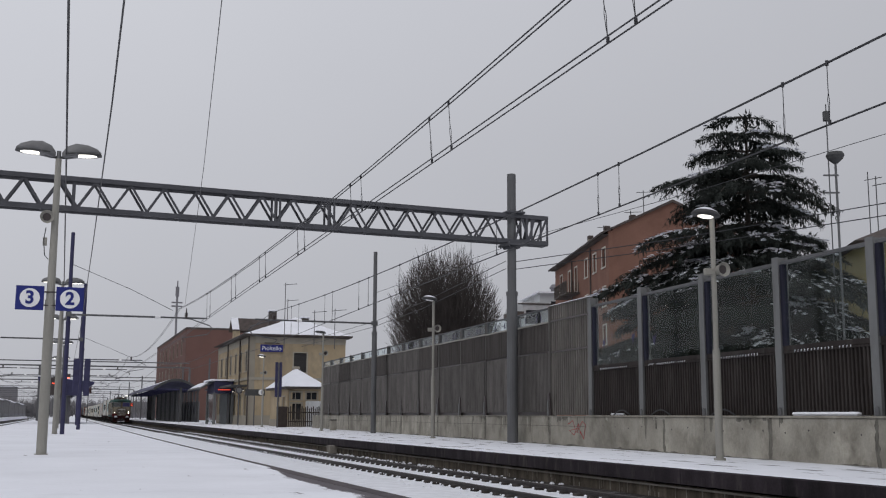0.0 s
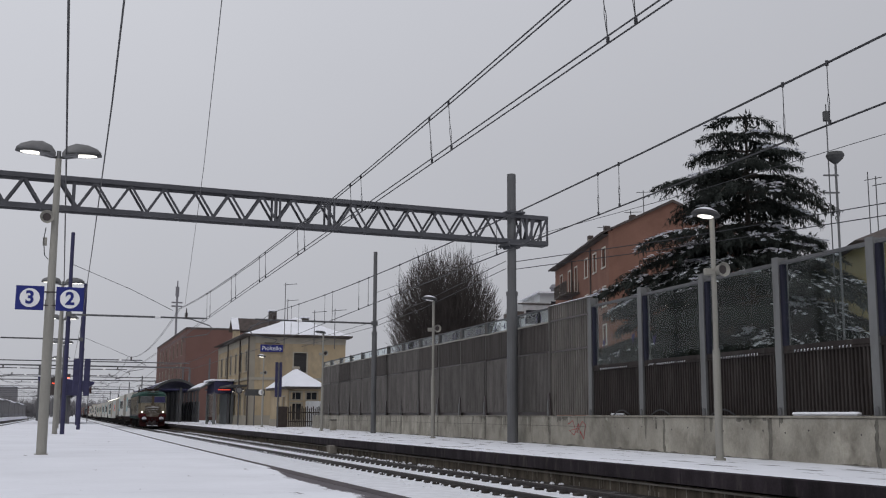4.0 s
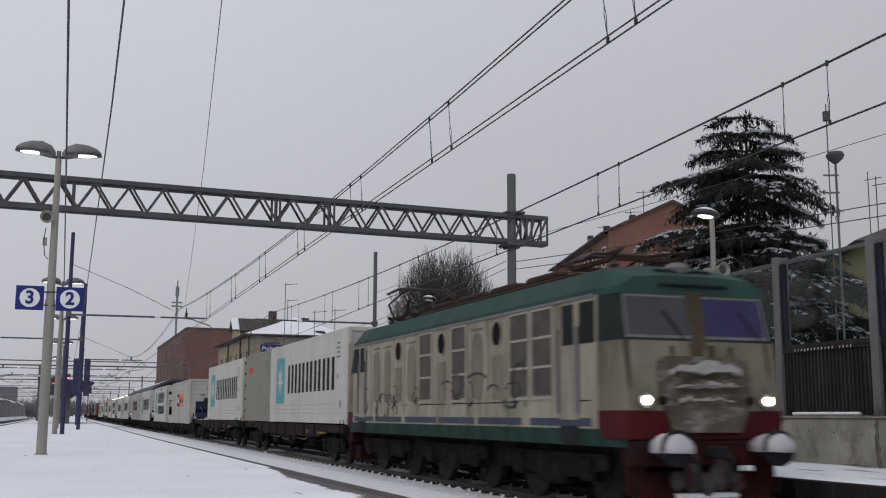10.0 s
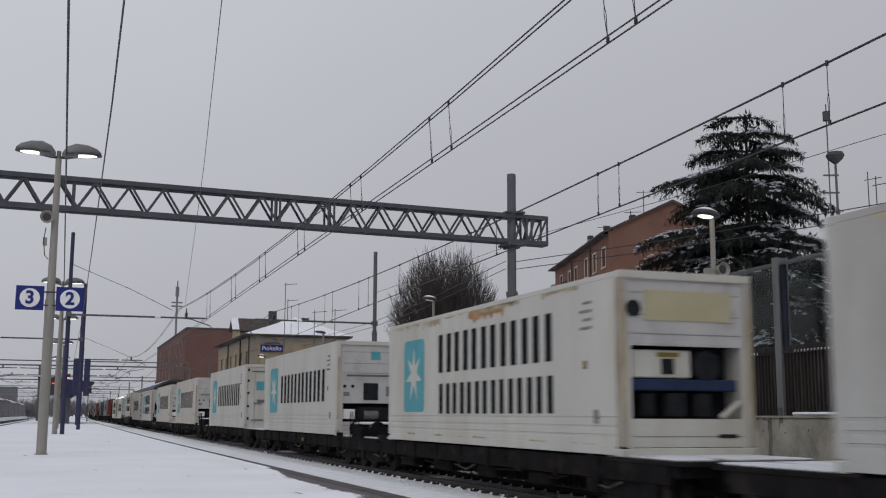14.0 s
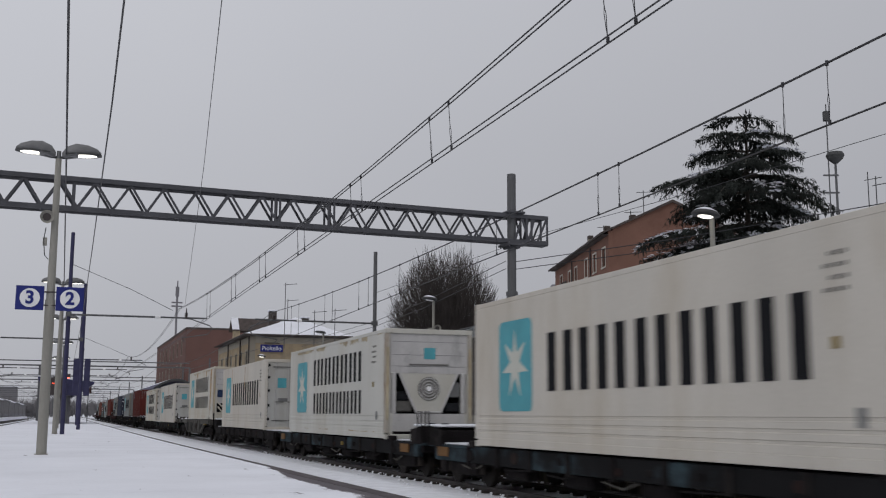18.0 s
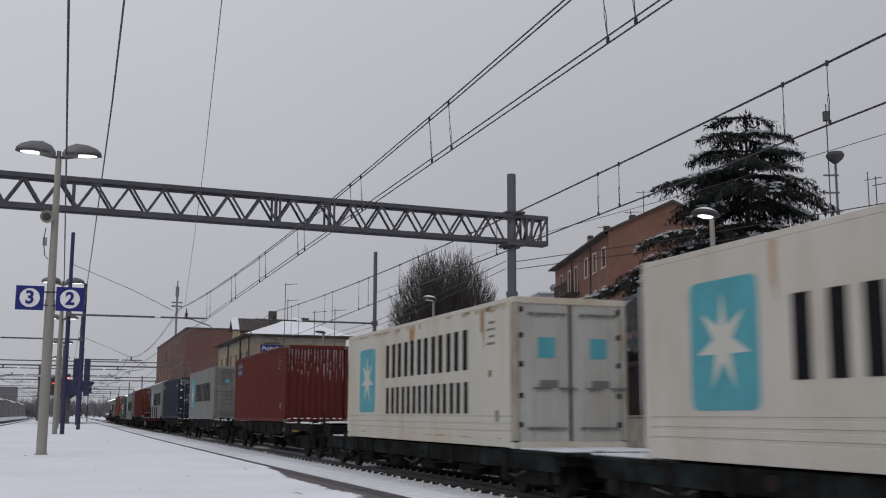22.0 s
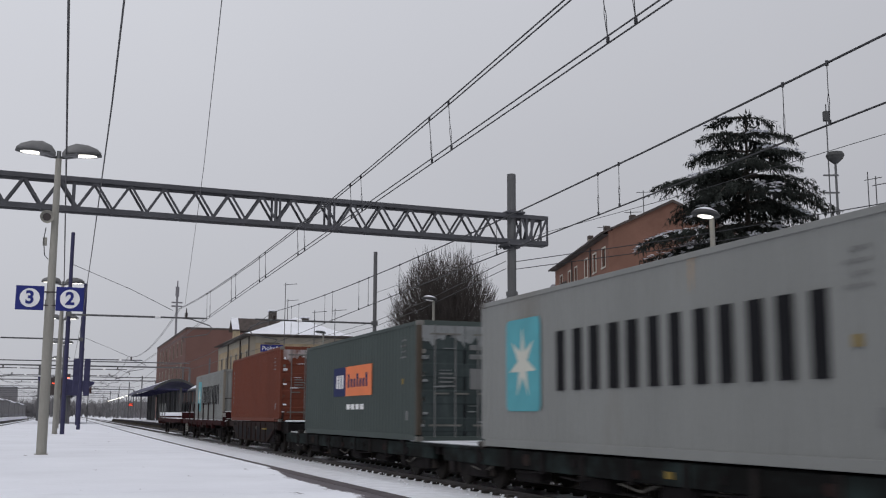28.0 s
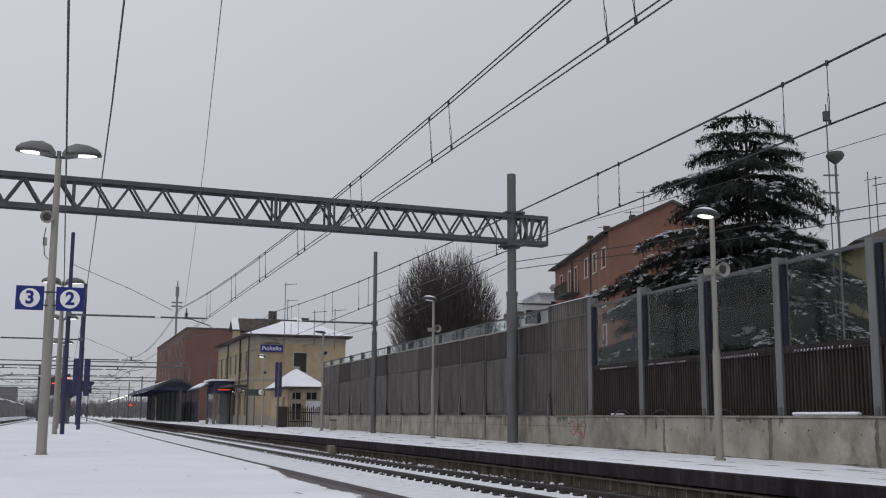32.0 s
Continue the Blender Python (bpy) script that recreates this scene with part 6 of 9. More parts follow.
DOORGREY = mat("grimy_grey_door_paint", (.165, .165, .16), .75, 0, .25, 1.5, 20, .08, (.09, .075, .06), .45, 2.0, (1, 1, .3), .25)
BODYGREY = mat("light_grey_container_paint", (0.207, 0.213, 0.207), .7, 0, .1, .6, 20, .05, (.15, .135, .115), .34, .7, (1, 1, .3), .25)
BODYTAUPE = mat("taupe_grey_container_paint", (.245, .232, .20), .7, 0, .07, .6, 20, .05, (.17, .15, .12), .3, .6, (1, 1, .3), .25)
BODYRED = mat("dark_red_container_paint", (.108, .024, .019), .75, 0, .15, .6, 20, .05, (.075, .02, .016), .45, .6, (1, 1, .3), .15)
BODYBLUE = mat("navy_container_paint", (.0125, .0165, .032), .65, 0, .15, .6, 20, .05, (.03, .03, .036), .3, .6, (1, 1, .3), .25)
BODYBRICK = mat("brick_red_container_paint", (.105, .026, .019), .75, 0, .15, .6, 20, .05, (.06, .02, .015), .4, .6, (1, 1, .3), .2)
BODYORANGE = mat("rust_orange_container_paint", (.135, .038, .022), .75, 0, .2, .5, 20, .06, (.06, .022, .016), .5, .5, (1, 1, .5), .2)
DOORGREEN = mat("dark_slate_green_door_paint", (.034, .045, .046), .7, 0, .2, .8, 20, .05, (.075, .088, .088), .42, 1.6, (1, 1, .4), .2)
FROSTGREEN = mat("wind_blown_snow_on_green", (.22, .23, .235), .85, 0, .2, 3, 20, .1, (.075, .09, .088), .55, 3.0, (1, 1, .4), .15)
BODYGREEN = mat("slate_green_container_paint", (.058, .073, .070), .7, 0, .1, .6, 20, .05, (.041, .048, .046), .34, .6, (1, 1, .3), .2)
LOGOBLUE = mat("light_blue_decal", (.075, .31, .36), .6, 0, .1, 2, 30, 0, spec=.3)
LOGOSTAR = mat("pale_decal", (.52, .52, .46), .6, 0, .08, 2, 30, 0, spec=.3)
FROSTRED = mat("wind_blown_snow_on_red", (.40, .36, .37), .85, 0, .2, 3, 20, .1, (.12, .04, .035), .62, 4.0, (1, 1, .4), .15)
FROSTBRICK = mat("wind_blown_snow_on_brick", (.38, .34, .34), .85, 0, .2, 3, 20, .1, (.13, .045, .03), .66, 4.0, (1, 1, .4), .15)
FROSTNAVY = mat("snow_blown_navy_paint", (.05, .055, .08), .8, 0, .1, .6, 20, .05, (.42, .42, .46), .72, 2.2, (1.6, 1, .6), .2)
INK = mat("black_decal", (.011, .011, .013), .8, 0, .15, 2, 30, 0, spec=.08)
DECALNAVY = mat("navy_decal", (.020, .028, .095), .75, 0, .12, 2, 30, 0, spec=.15)
DECALFADED = mat("faded_violet_decal", (.052, .045, .11), .7, 0, .2, 2, 30, 0, (.10, .03, .03), .4, 2.0, spec=.15)
DECALORANGE = mat("orange_decal", (.72, .17, .04), .5, 0, .08, 2, 30, 0)
DECALRED = mat("red_decal", (.6, .05, .035), .5, 0, .08, 2, 30, 0)
HARDWARE = mat("weathered_door_hardware", (.15, .145, .135), .65, .2, .3, 5, 40, .1, spec=.25)
MACHINE = mat("dark_machinery", (.016, .017, .020), .8, .1, .4, 5, 40, .2, spec=.2)
MACHBLUE = mat("navy_machinery_casing", (.016, .030, .075), .6, .0, .25, 3, 30, .05, spec=.25)
WAGDARK = mat("grimy_wagon_steel", (.013, .0115, .012), .95, .0, .4, 1.5, 20, .2, (.045, .040, .037), .42, 1.8, spec=.06)
WAGRED = mat("red_brown_wagon_paint", (.030, .0085, .009), .9, .0, .35, 1.2, 20, .15, (.014, .011, .010), .55, .6, spec=.08)
WAGGREEN = mat("dull_green_wagon_paint", (0.0078, 0.0078, 0.0078), .92, .0, .3, 1.2, 20, .15, (.030, .047, .046), .56, 1.1, spec=.08)
WAGBLUE = mat("dull_blue_wagon_paint", (.011, .011, .012), .9, .0, .3, 1.2, 20, .15, (.085, .145, .175), .50, .55, (1, .8, 1), .1)
WAGGREY = mat("dusty_grey_wagon_paint", (.095, .090, .082), .88, 0, .3, 1.2, 20, .12, (.022, .020, .018), .6, .9, (1, 1, .5), .1)
WAGBROWN = mat("brown_black_wagon_paint", (.022, .013, .012), .9, 0, .35, 1.2, 20, .15, (.032, .027, .024), .5, .8, spec=.12)
BOARDPALE = mat("grimy_pale_board", (.24, .225, .20), .85, 0, .3, 3, 30, .05, (.09, .08, .07), .5, 3, spec=.15)
WAGYELLOW = mat("yellow_wagon_marking", (.20, .14, .035), .75, 0, .25, 3, 30, .05, (.05, .04, .03), .4, 3, spec=.2)
WHEEL = mat("brown_wheel_steel", (.022, .018, .016), .75, .2, .35, 5, 40, .1, spec=.2)
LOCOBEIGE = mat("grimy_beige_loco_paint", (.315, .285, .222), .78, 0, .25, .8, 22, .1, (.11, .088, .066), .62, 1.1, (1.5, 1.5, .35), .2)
# cab front: a darker beige than the body sides, with dark patches
LOCONOSE = mat("darker_beige_front_paint", (.20, .178, .135), .8, 0, .25, 1.0, 22, .08, (.055, .044, .034), .62, 1.1, (1, 1, .35), .15)
LOCOPLOUGH = mat("sooty_red_iron", (.030, .007, .007), .9, 0, .3, 2, 22, .1, (.015, .012, .011), .6, 1.5, spec=.12)
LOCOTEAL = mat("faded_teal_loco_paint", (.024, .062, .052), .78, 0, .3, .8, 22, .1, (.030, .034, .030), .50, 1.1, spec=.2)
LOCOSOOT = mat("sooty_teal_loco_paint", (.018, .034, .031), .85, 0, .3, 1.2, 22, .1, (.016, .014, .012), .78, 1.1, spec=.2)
LOCOPANEL = mat("dull_beige_inset_panel", (.195, .175, .138), .85, 0, .2, 1.2, 22, .1, (.06, .052, .042), .55, 1.0, (1, 1, .4), .15)
LOCOSKIRT = mat("oil_blackened_teal_paint", (.018, .044, .036), .85, 0, .35, 1.4, 22, .15, (.016, .016, .014), .52, 1.3, spec=.12)
OILBROWN = mat("brown_oil_stain", (.060, .045, .030), .8, 0, .35, 3, 25, .1, (.13, .11, .08), .4, 4, (1, 1, .4), .2)
LOCORED = mat("dirty_red_loco_paint", (.062, .008, .010), .8, 0, .2, 1, 22, .08, (.022, .011, .010), .5, .8, spec=.15)
LOCOTRIM = mat("pale_cream_trim", (.33, .30, .25), .75, 0, .2, 1.5, 22, .05, (.2, .17, .13), .45, 1.5, spec=.2)
LOCOBLUE = mat("blue_loco_stripe", (.048, .055, .085), .7, 0, .2, 1, 22, .05, (.16, .15, .12), .35, 1.4, spec=.2)
LOCOGRIME = mat("grime_coated_panel", (.11, .10, .085), .9, 0, .35, 1.5, 22, .2, (.04, .035, .03), .45, 1.2, spec=.15)
GRILLE = mat("brown_grey_grille", (.085, .076, .066), .9, .0, .25, 3, 30, .1, spec=.1)
CURTAINBLUE = mat("violet_blue_sunblind", (.034, .031, .085), .7, 0, .15, 3, 30, 0, spec=.2)
HEADLIGHT = glow("lit_headlight", (1.0, .86, .62), 24)
PAINTTAG = mat("dark_spray_paint", (.05, .047, .045), .8, 0, .3, 6, 30, 0, spec=.2)
TAGGREEN = mat("green_spray_paint", (.10, .16, .08), .7, 0, .2, 4, 30, 0)
ROOFKIT = mat("rust_brown_roof_gear", (.042, .025, .021), .9, .0, .35, 3, 30, .15, spec=.15)
DULLWHITE = mat("wind_packed_snow", (.47, .47, .50), .9, 0, .12, 3, 25, .4, (.40, .39, .39), .4, 3, spec=.15)
DULLSNOW = mat("dirty_packed_snow", (.33, .32, .31), .9, 0, .3, 4, 25, .4, (.13, .115, .10), .40, 2.5, spec=.2)
PORTGLASS = mat("black_porthole_glass", (.010, .010, .010), .9, 0, .3, 3, 20, 0, spec=.05)
SNOWGRILLE = mat("snow_crusted_grime", (.085, .070, .055), .9, 0, .35, 1.5, 22, .3, (.34, .32, .31), .50, 2.6, (1, 1, 2.2), .15)
SNOWCAKE = mat("sooty_caked_snow", (.065, .058, .058), .95, 0, .35, 5, 25, .4, (.05, .03, .03), .5, 3, spec=.1)
CABGLASS = mat("unlit_cab_glass", (.012, .013, .014), .7, 0, .3, 2, 20, 0, spec=.12)
CONE = mat("black_rubber", (.02, .02, .02), .8)


def star_bm(cx, cz, x, r, n=7):
    bmx = bmesh.new()
    vs = []
    for k in range(2 * n):
        a = math.pi / 2 + math.pi * k / n
        rr = r if k % 2 == 0 else r * .36
        vs.append((cx + rr * math.cos(a) * .92, cz + rr * math.sin(a)))
    f = bmx.faces.new([bmx.verts.new((x, y, z)) for y, z in vs])
    g = bmesh.ops.extrude_face_region(bmx, geom=[f])
    bmesh.ops.translate(bmx, verts=[e for e in g["geom"] if isinstance(e, bmesh.types.BMVert)], vec=(-.004, 0, 0))
    return bmx


def rounded_plate(x, y0, y1, z0, z1, r, depth=.006):
    pts = []
    for cy, cz, a0 in ((y1 - r, z1 - r, 0), (y0 + r, z1 - r, 90), (y0 + r, z0 + r, 180), (y1 - r, z0 + r, 270)):
        for k in range(5):
            a = radians(a0 + 22.5 * k)
            pts.append((cy + r * math.cos(a), cz + r * math.sin(a)))
    return loft([[(x, y, z) for y, z in pts], [(x - depth, y, z) for y, z in pts]])


def word_bars(parent, face, end, d0, d1, z0, z1, count, material=INK):
    """Plain upright bars standing for a painted word, from d0 to d1 metres from the tail end of the box."""
    pitch = (d1 - d0) / count
    for k in range(count):
        a = end - d0 - pitch * k
        w = pitch * .84
        for f0, f1 in ((.02, .33), (.64, .95)):
            part("letter_bar", box(face - .007, face - .001, a - w * f1, a - w * f0, z0, z1), material, parent)


def container(label, material, kind="reefer", length=12.19, height=2.896, front="doors", marks="single", group="containers", snowy=False, frost=None, rust=(), worn=None, door_paint=None):
    t = thing("container", ID, label, "shipping container", group)
    L, H, W = length / 2, height, 1.219
    # frame
    for x in (-1, 1):
        for y in (-1, 1):
            part("corner_post", box(x * W - (.12 if x > 0 else 0), x * W + (.12 if x < 0 else 0), y * L - (.16 if y > 0 else 0), y * L + (.16 if y < 0 else 0), .15, H - .12, bevel=.012), worn if worn and y < 0 else material, t)
            for z in (0, H - .12):
                part("corner_casting", box(x * W - (.165 if x > 0 else -.003), x * W + (.165 if x < 0 else .003), y * L - (.178 if y > 0 else -.003), y * L + (.178 if y < 0 else .003), z, z + .12, bevel=.01), HARDWARE if kind == "dry" else material, t)
        part("bottom_rail", box(x * W - (.1 if x > 0 else -.002), x * W + (.1 if x < 0 else -.002), -L + .17, L - .17, .02, .17, bevel=.008), material, t)
        part("top_rail", box(x * W - (.08 if x > 0 else -.002), x * W + (.08 if x < 0 else -.002), -L + .17, L - .17, H - .1, H - .01, bevel=.008), material, t)
    # side panels
    for x in (-1, 1):
        bmx = bmesh.new()
        z0, z1 = .17, H - .1
        if kind == "dry":
            p, n = .278, int((length - .32) / .278)
            p = (length - .32) / n
            pts = []
            for k in range(n):
                y = -L + .16 + k * p
                pts += [(0, y), (0, y + p * .26), (.026, y + p * .5), (.026, y + p * .76)]
            pts.append((0, L - .16))
            v0 = [bmx.verts.new((x * (W - .012 - d), y, z0)) for d, y in pts]
            v1 = [bmx.verts.new((x * (W - .012 - d), y, z1)) for d, y in pts]
            for k in range(len(pts) - 1):
                bmx.faces.new((v0[k], v0[k + 1], v1[k + 1], v1[k]))
        else:
            prof = [(0, z0), (0, .28), (.014, .29), (.014, .33), (0, .34), (0, .42), (.014, .43), (.014, .47), (0, .48), (0, .56), (.014, .57), (.014, .61), (0, .62), (0, z1)]
            loft([[(x * (W - .008 - d), y, z) for d, z in prof] + [(x * (W - .07), y, z1), (x * (W - .07), y, z0)] for y in (-L + .16, L - .16)], bmx)
        part("side_panel", bmx, material, t)
    part("roof_panel", box(-W + .04, W - .04, -L + .1, L - .1, H - .06, H - .025), SNOW if snowy else material, t)
    part("floor_panel", box(-W + .1, W - .1, -L + .1, L - .1, .1, .17), WAGDARK, t)
    # tail end, closed
    part("end_panel", box(-W + .1, W - .1, L - .1, L - .05, .1, H - .05), material, t)
    for z in (.0, H - .13):
        part("end_rail", box(-W + .16, W - .16, -L + .0, -L + .1, z, z + .13, bevel=.01), material, t)
    y = -L
    if front == "doors":
        for sg in (-1, 1):
            x0, x1 = (-W + .11, -.008) if sg < 0 else (.008, W - .11)
            if kind == "dry":
                prof = [(.03, .13)]
                for z in (.45, 1.1, 1.75, 2.4):
                    prof += [(.03, z - .23), (.012, z - .19), (.012, z + .09), (.03, z + .13)]
                prof += [(.03, H - .13), (.09, H - .13), (.09, .13)]
                bmx = loft([[(x_, y + d, z) for d, z in prof] for x_ in (x0, x1)])
            else:
                bmx = box(x0, x1, y + .03, y + .09, .13, H - .13)
            door = part("door", bmx, door_paint or material, t, "closed end door")
            for xa in (x0 - .004, x1 - .022):
                part("door_gasket", box(xa, xa + .026, y + .022, y + .032, .14, H - .14), INK, door)
            for z in (.36, 2.55):
                part("cam_keeper", box(x0 + .2, x1 - .1, y - .012, y + .02, z, z + .045), HARDWARE, door)
            for xx in (x0 + (x1 - x0) * .3, x0 + (x1 - x0) * .78):
                part("lock_rod", tube([(xx, y + .0, .1), (xx, y + .0, H - .1)], .017, 6), GALV if frost else (ENDGRIMESHADE if kind == "reefer" else HARDWARE), door)
                part("rod_handle", box(xx - .02, xx + .35, y - .025, y + .0, 1.12, 1.16), HARDWARE, door)
            for z in (.4, .95, 1.55, 2.1, 2.6):
                part("hinge", box(x0 - .05 if sg < 0 else x1 - .1, x0 + .1 if sg < 0 else x1 + .05, y + .012, y + .035, z, z + .1), HARDWARE if kind == "dry" else INK, door)
            if kind == "reefer":
                part("door_decal", box(x0 + .42, x0 + .78, y + .024, y + .03, 1.72, 2.12), LOGOBLUE, door, "small light blue decal")
                part("door_decal", box(x0 + .45, x0 + .85, y + .024, y + .03, 1.15, 1.3), GALV, door)
            else:
                if not frost:
                    part("door_decal", box(x0 + .5, x0 + .72, y + .005, y + .012, 2.0, 2.2), GALV if sg > 0 else LOGOBLUE, door)
                for k in range(4):
                    part("number_bar", box(x0 + .45, x0 + .85 - .06 * (k % 2), y + .005, y + .012, 1.3 + .1 * k, 1.34 + .1 * k), GALV, door)
                if frost and marks == "twotone" and sg > 0:
                    for za, zb in ((2.2, 2.33), (1.98, 2.1), (1.25, 1.75)):
                        for xa in (x0 + .12, x0 + .52):
                            part("white_plate", box(xa, xa + .3, y + .004, y + .012, za, zb), GALV, door, "pale lettered plate")
                if frost:
                    rs = random.Random(3 + sg)
                    for k in range(4):
                        z, xa = rs.uniform(.3, 2.6), rs.uniform(x0, x1 - .35)
                        part("door_snow", box(xa, xa + rs.uniform(.12, .4), y - .015, y + .02, z, z + rs.uniform(.01, .03)), frost if marks == "twotone" else SNOW, door)
                    n_ = 12
                    low_ = [(x0 + (x1 - x0) * q / n_, H - .14 - rs.uniform(.18, .52)) for q in range(n_, -1, -1)]
                    part("door_snow", loft([[(q, yy, z) for q, z in [(x0, H - .12), (x1, H - .12), *low_]] for yy in (y - .004, y + .02)]), frost, door, "blown snow along the door head")
                    for k in range(6):
                        z = rs.uniform(.3, 2.4)
                        xa = (x0 if sg < 0 else x1 - .16) + rs.uniform(-.02, .05)
                        part("door_snow", box(xa, xa + rs.uniform(.06, .15), y - .02, y + .02, z, z + rs.uniform(.03, .09), bevel=.012), frost if marks == "twotone" else SNOW, door)
    elif front == "panel":
        bmx = bmesh.new()
        n = 9
        pts = []
        for k in range(n):
            x = -W + .11 + k * (2 * W - .22) / n
            p = (2 * W - .22) / n
            pts += [(x, 0), (x + p * .3, 0), (x + p * .5, .045), (x + p * .8, .045)]
        v0 = [bmx.verts.new((x, y + .04 + d, .13)) for x, d in pts]
        v1 = [bmx.verts.new((x, y + .04 + d, H - .12)) for x, d in pts]
        for k in range(len(pts) - 1):
            bmx.faces.new((v0[k], v0[k + 1], v1[k + 1], v1[k]))
        part("end_sheet", bmx, material, t, "end sheet frosted with blown snow" if frost else "")
        if frost:
            rs = random.Random(9)
            p_ = (2 * W - .22) / n
            for k in range(n):
                for xa, xb, d in ((k * p_ + .01, k * p_ + p_ * .29, -.004), (k * p_ + p_ * .52, k * p_ + p_ * .78, .041)):
                    side_ = .55 + .9 * abs(k / (n - 1) - .35)
                    for q in range(3):
                        top = H - .13 - (rs.uniform(0, .9) if q else 0)
                        ln = rs.uniform(.15, .8) * side_ if q else rs.uniform(.45, 1.1) * side_
                        x0_, x1_ = -W + .11 + xa + rs.uniform(0, .02), -W + .11 + xb - rs.uniform(0, .03)
                        xm = (x0_ + x1_) / 2
                        part("blown_snow", loft([[(x0_, yy, top), (x1_, yy, top), (x1_ - .01, yy, top - ln * .5), (xm, yy, top - ln), (x0_ + .015, yy, top - ln * .6)] for yy in (y + .04 + d, y + .044 + d)]), frost, t)
                part("sill_snow", box(-W + .13 + k * p_, -W + .13 + k * p_ + p_ * .5, y - .005, y + .035, .13, .155 + .02 * (k % 2)), SNOW, t)
    else:
        # refrigeration machinery in the end
        part("unit_panel", box(-W + .12, W - .12, y + .05, y + .11, 1.72, H - .13), ENDGRIMESHADE if front in ("plain", "brace", "vee", "open") else material, t)
        part("unit_recess", box(-W + .13, W - .13, y + .5, y + .54, .2, 1.72), MACHINE, t)
        for x in (-1, 1):
            part("unit_cheek", box(x * (W - .16) - .05, x * (W - .16) + .05, y + .03, y + .5, .13, 1.72), material, t)
        for z in (.3, 1.9, 2.2, 2.55):
            part("panel_seam", box(-W + .2, W - .2, y + .045, y + .052, z, z + .010), GALV, t)
        for x in (-1, 1):
            part("post_stain", box(x * (W - .06) - .035, x * (W - .06) + .035, y - .004, y + .002, .5, H - .5), RUSTPALE, t)
        if front == "open":
            part("upper_plate", box(-.75, .85, y + .035, y + .05, 2.12, 2.6), PLATEYELLOW, t, "yellowed upper cover plate")
            part("vent_cap", disc((-.95, y + .04, 2.3), .13, (0, 1, 0), 16, .05), MACHINE, t)
            part("unit_casing", box(-.95, .12, y + .12, y + .5, 1.22, 1.66, bevel=.02), material, t)
            part("fan_guard", disc((.42, y + .16, 1.42), .25, (0, 1, 0), 22, .06), MACHINE, t, "dark round fan")
            part("control_window", box(-.42, -.2, y + .105, y + .12, 1.28, 1.52), MACHINE, t)
            part("warning_label", box(-.5, -.1, y + .105, y + .118, 1.55, 1.62), WAGYELLOW, t)
            part("unit_band", box(-W + .24, W - .24, y + .12, y + .4, 1.02, 1.2, bevel=.02), MACHBLUE, t, "blue machinery cover")
            for x, r_ in ((-.6, .14), (-.1, .2), (.4, .17)):
                part("compressor", tube([(x, y + .3, .62), (x, y + .3, .98)], r_, 12), MACHINE if x else GALV, t)
            part("unit_lower", box(-W + .2, W - .2, y + .05, y + .12, .14, .58), material, t)
            part("brace", tube([(W - .25, y + .06, .85), (W - .6, y + .06, .6)], .05, 6), material, t)
            part("number_bar", box(.55, .9, y + .04, y + .05, .28, .34), MACHINE, t)
        elif front == "brace":
            part("unit_mid", box(-W + .2, W - .2, y + .08, y + .3, .9, 1.74), ENDGRIMESHADE, t)
            part("unit_casing", box(-.98, -.15, y + .02, y + .1, 1.22, 1.62, bevel=.03), MACHBLUE, t, "blue fan casing")
            part("fan_guard", disc((-.35, y + .01, 1.42), .2, (0, 1, 0), 20, .06), CONE, t)
            part("control_box", box(0, .42, y + .02, y + .1, 1.38, 1.62, bevel=.02), SIGNWHITE, t)
            part("unit_casing", box(0, .9, y + .04, y + .1, 1.12, 1.36, bevel=.02), MACHINE, t)
            for z0, x0, x1 in ((1.05, 1.05, .75), (.72, .95, .7)):
                for sg in (-1, 1):
                    part("brace", tube([(sg * x0, y + .04, z0), (sg * x1, y + .04, z0 - .3)], .04, 6), material, t)
                part("brace", tube([(-x1, y + .04, z0 - .3), (x1, y + .04, z0 - .3)], .04, 6), material, t)
            part("unit_tray", box(-.7, .7, y + .06, y + .3, .5, .72, bevel=.03), MACHINE, t)
            part("unit_lower", box(-W + .2, W - .2, y + .05, y + .12, .13, .4), material, t)
        elif front == "dark":
            part("unit_mid", box(-W + .2, W - .2, y + .06, y + .14, 1.46, 1.74), material, t)
            part("unit_lower", box(-W + .2, W - .2, y + .06, y + .14, .14, .42), material, t)
            part("unit_hatch", box(-.3, .05, y + .04, y + .06, 1.55, 1.68), MACHINE, t)
            for sg in (-1, 1):
                part("unit_guard", box(sg * .95 - .12, sg * .95 + .12, y + .05, y + .16, .42, 1.46, bevel=.03), material, t)
            for k in range(7):
                part("unit_pipe", tube([(-.7 + .22 * k, y + .2, .5 + .05 * (k % 3)), (-.6 + .22 * k, y + .14, .8), (-.75 + .25 * k, y + .2, 1.1)], .03, 6), GALV if k % 3 == 1 else MACHINE, t)
            part("unit_casing", box(-.85, .55, y + .2, y + .5, .9, 1.44, bevel=.06), MACHBLUE, t)
            part("unit_tray", loft([[(-1.0, y + q, .75), (1.0, y + q, .75), (.75, y + q, .42), (-.75, y + q, .42)] for q in (.06, .45)]), MACHBLUE, t)
            part("fan_cowl", spun([(.33, 0), (.34, .1), (.28, .12), (.24, .05), (.1, .04), (.03, .09)], 20), CONE, t).matrix_local = pose(-.1, y + .1, 1.28, 90, 0, 0)
            part("control_box", box(.35, .85, y + .06, y + .3, 1.1, 1.62, bevel=.02), GALV, t)
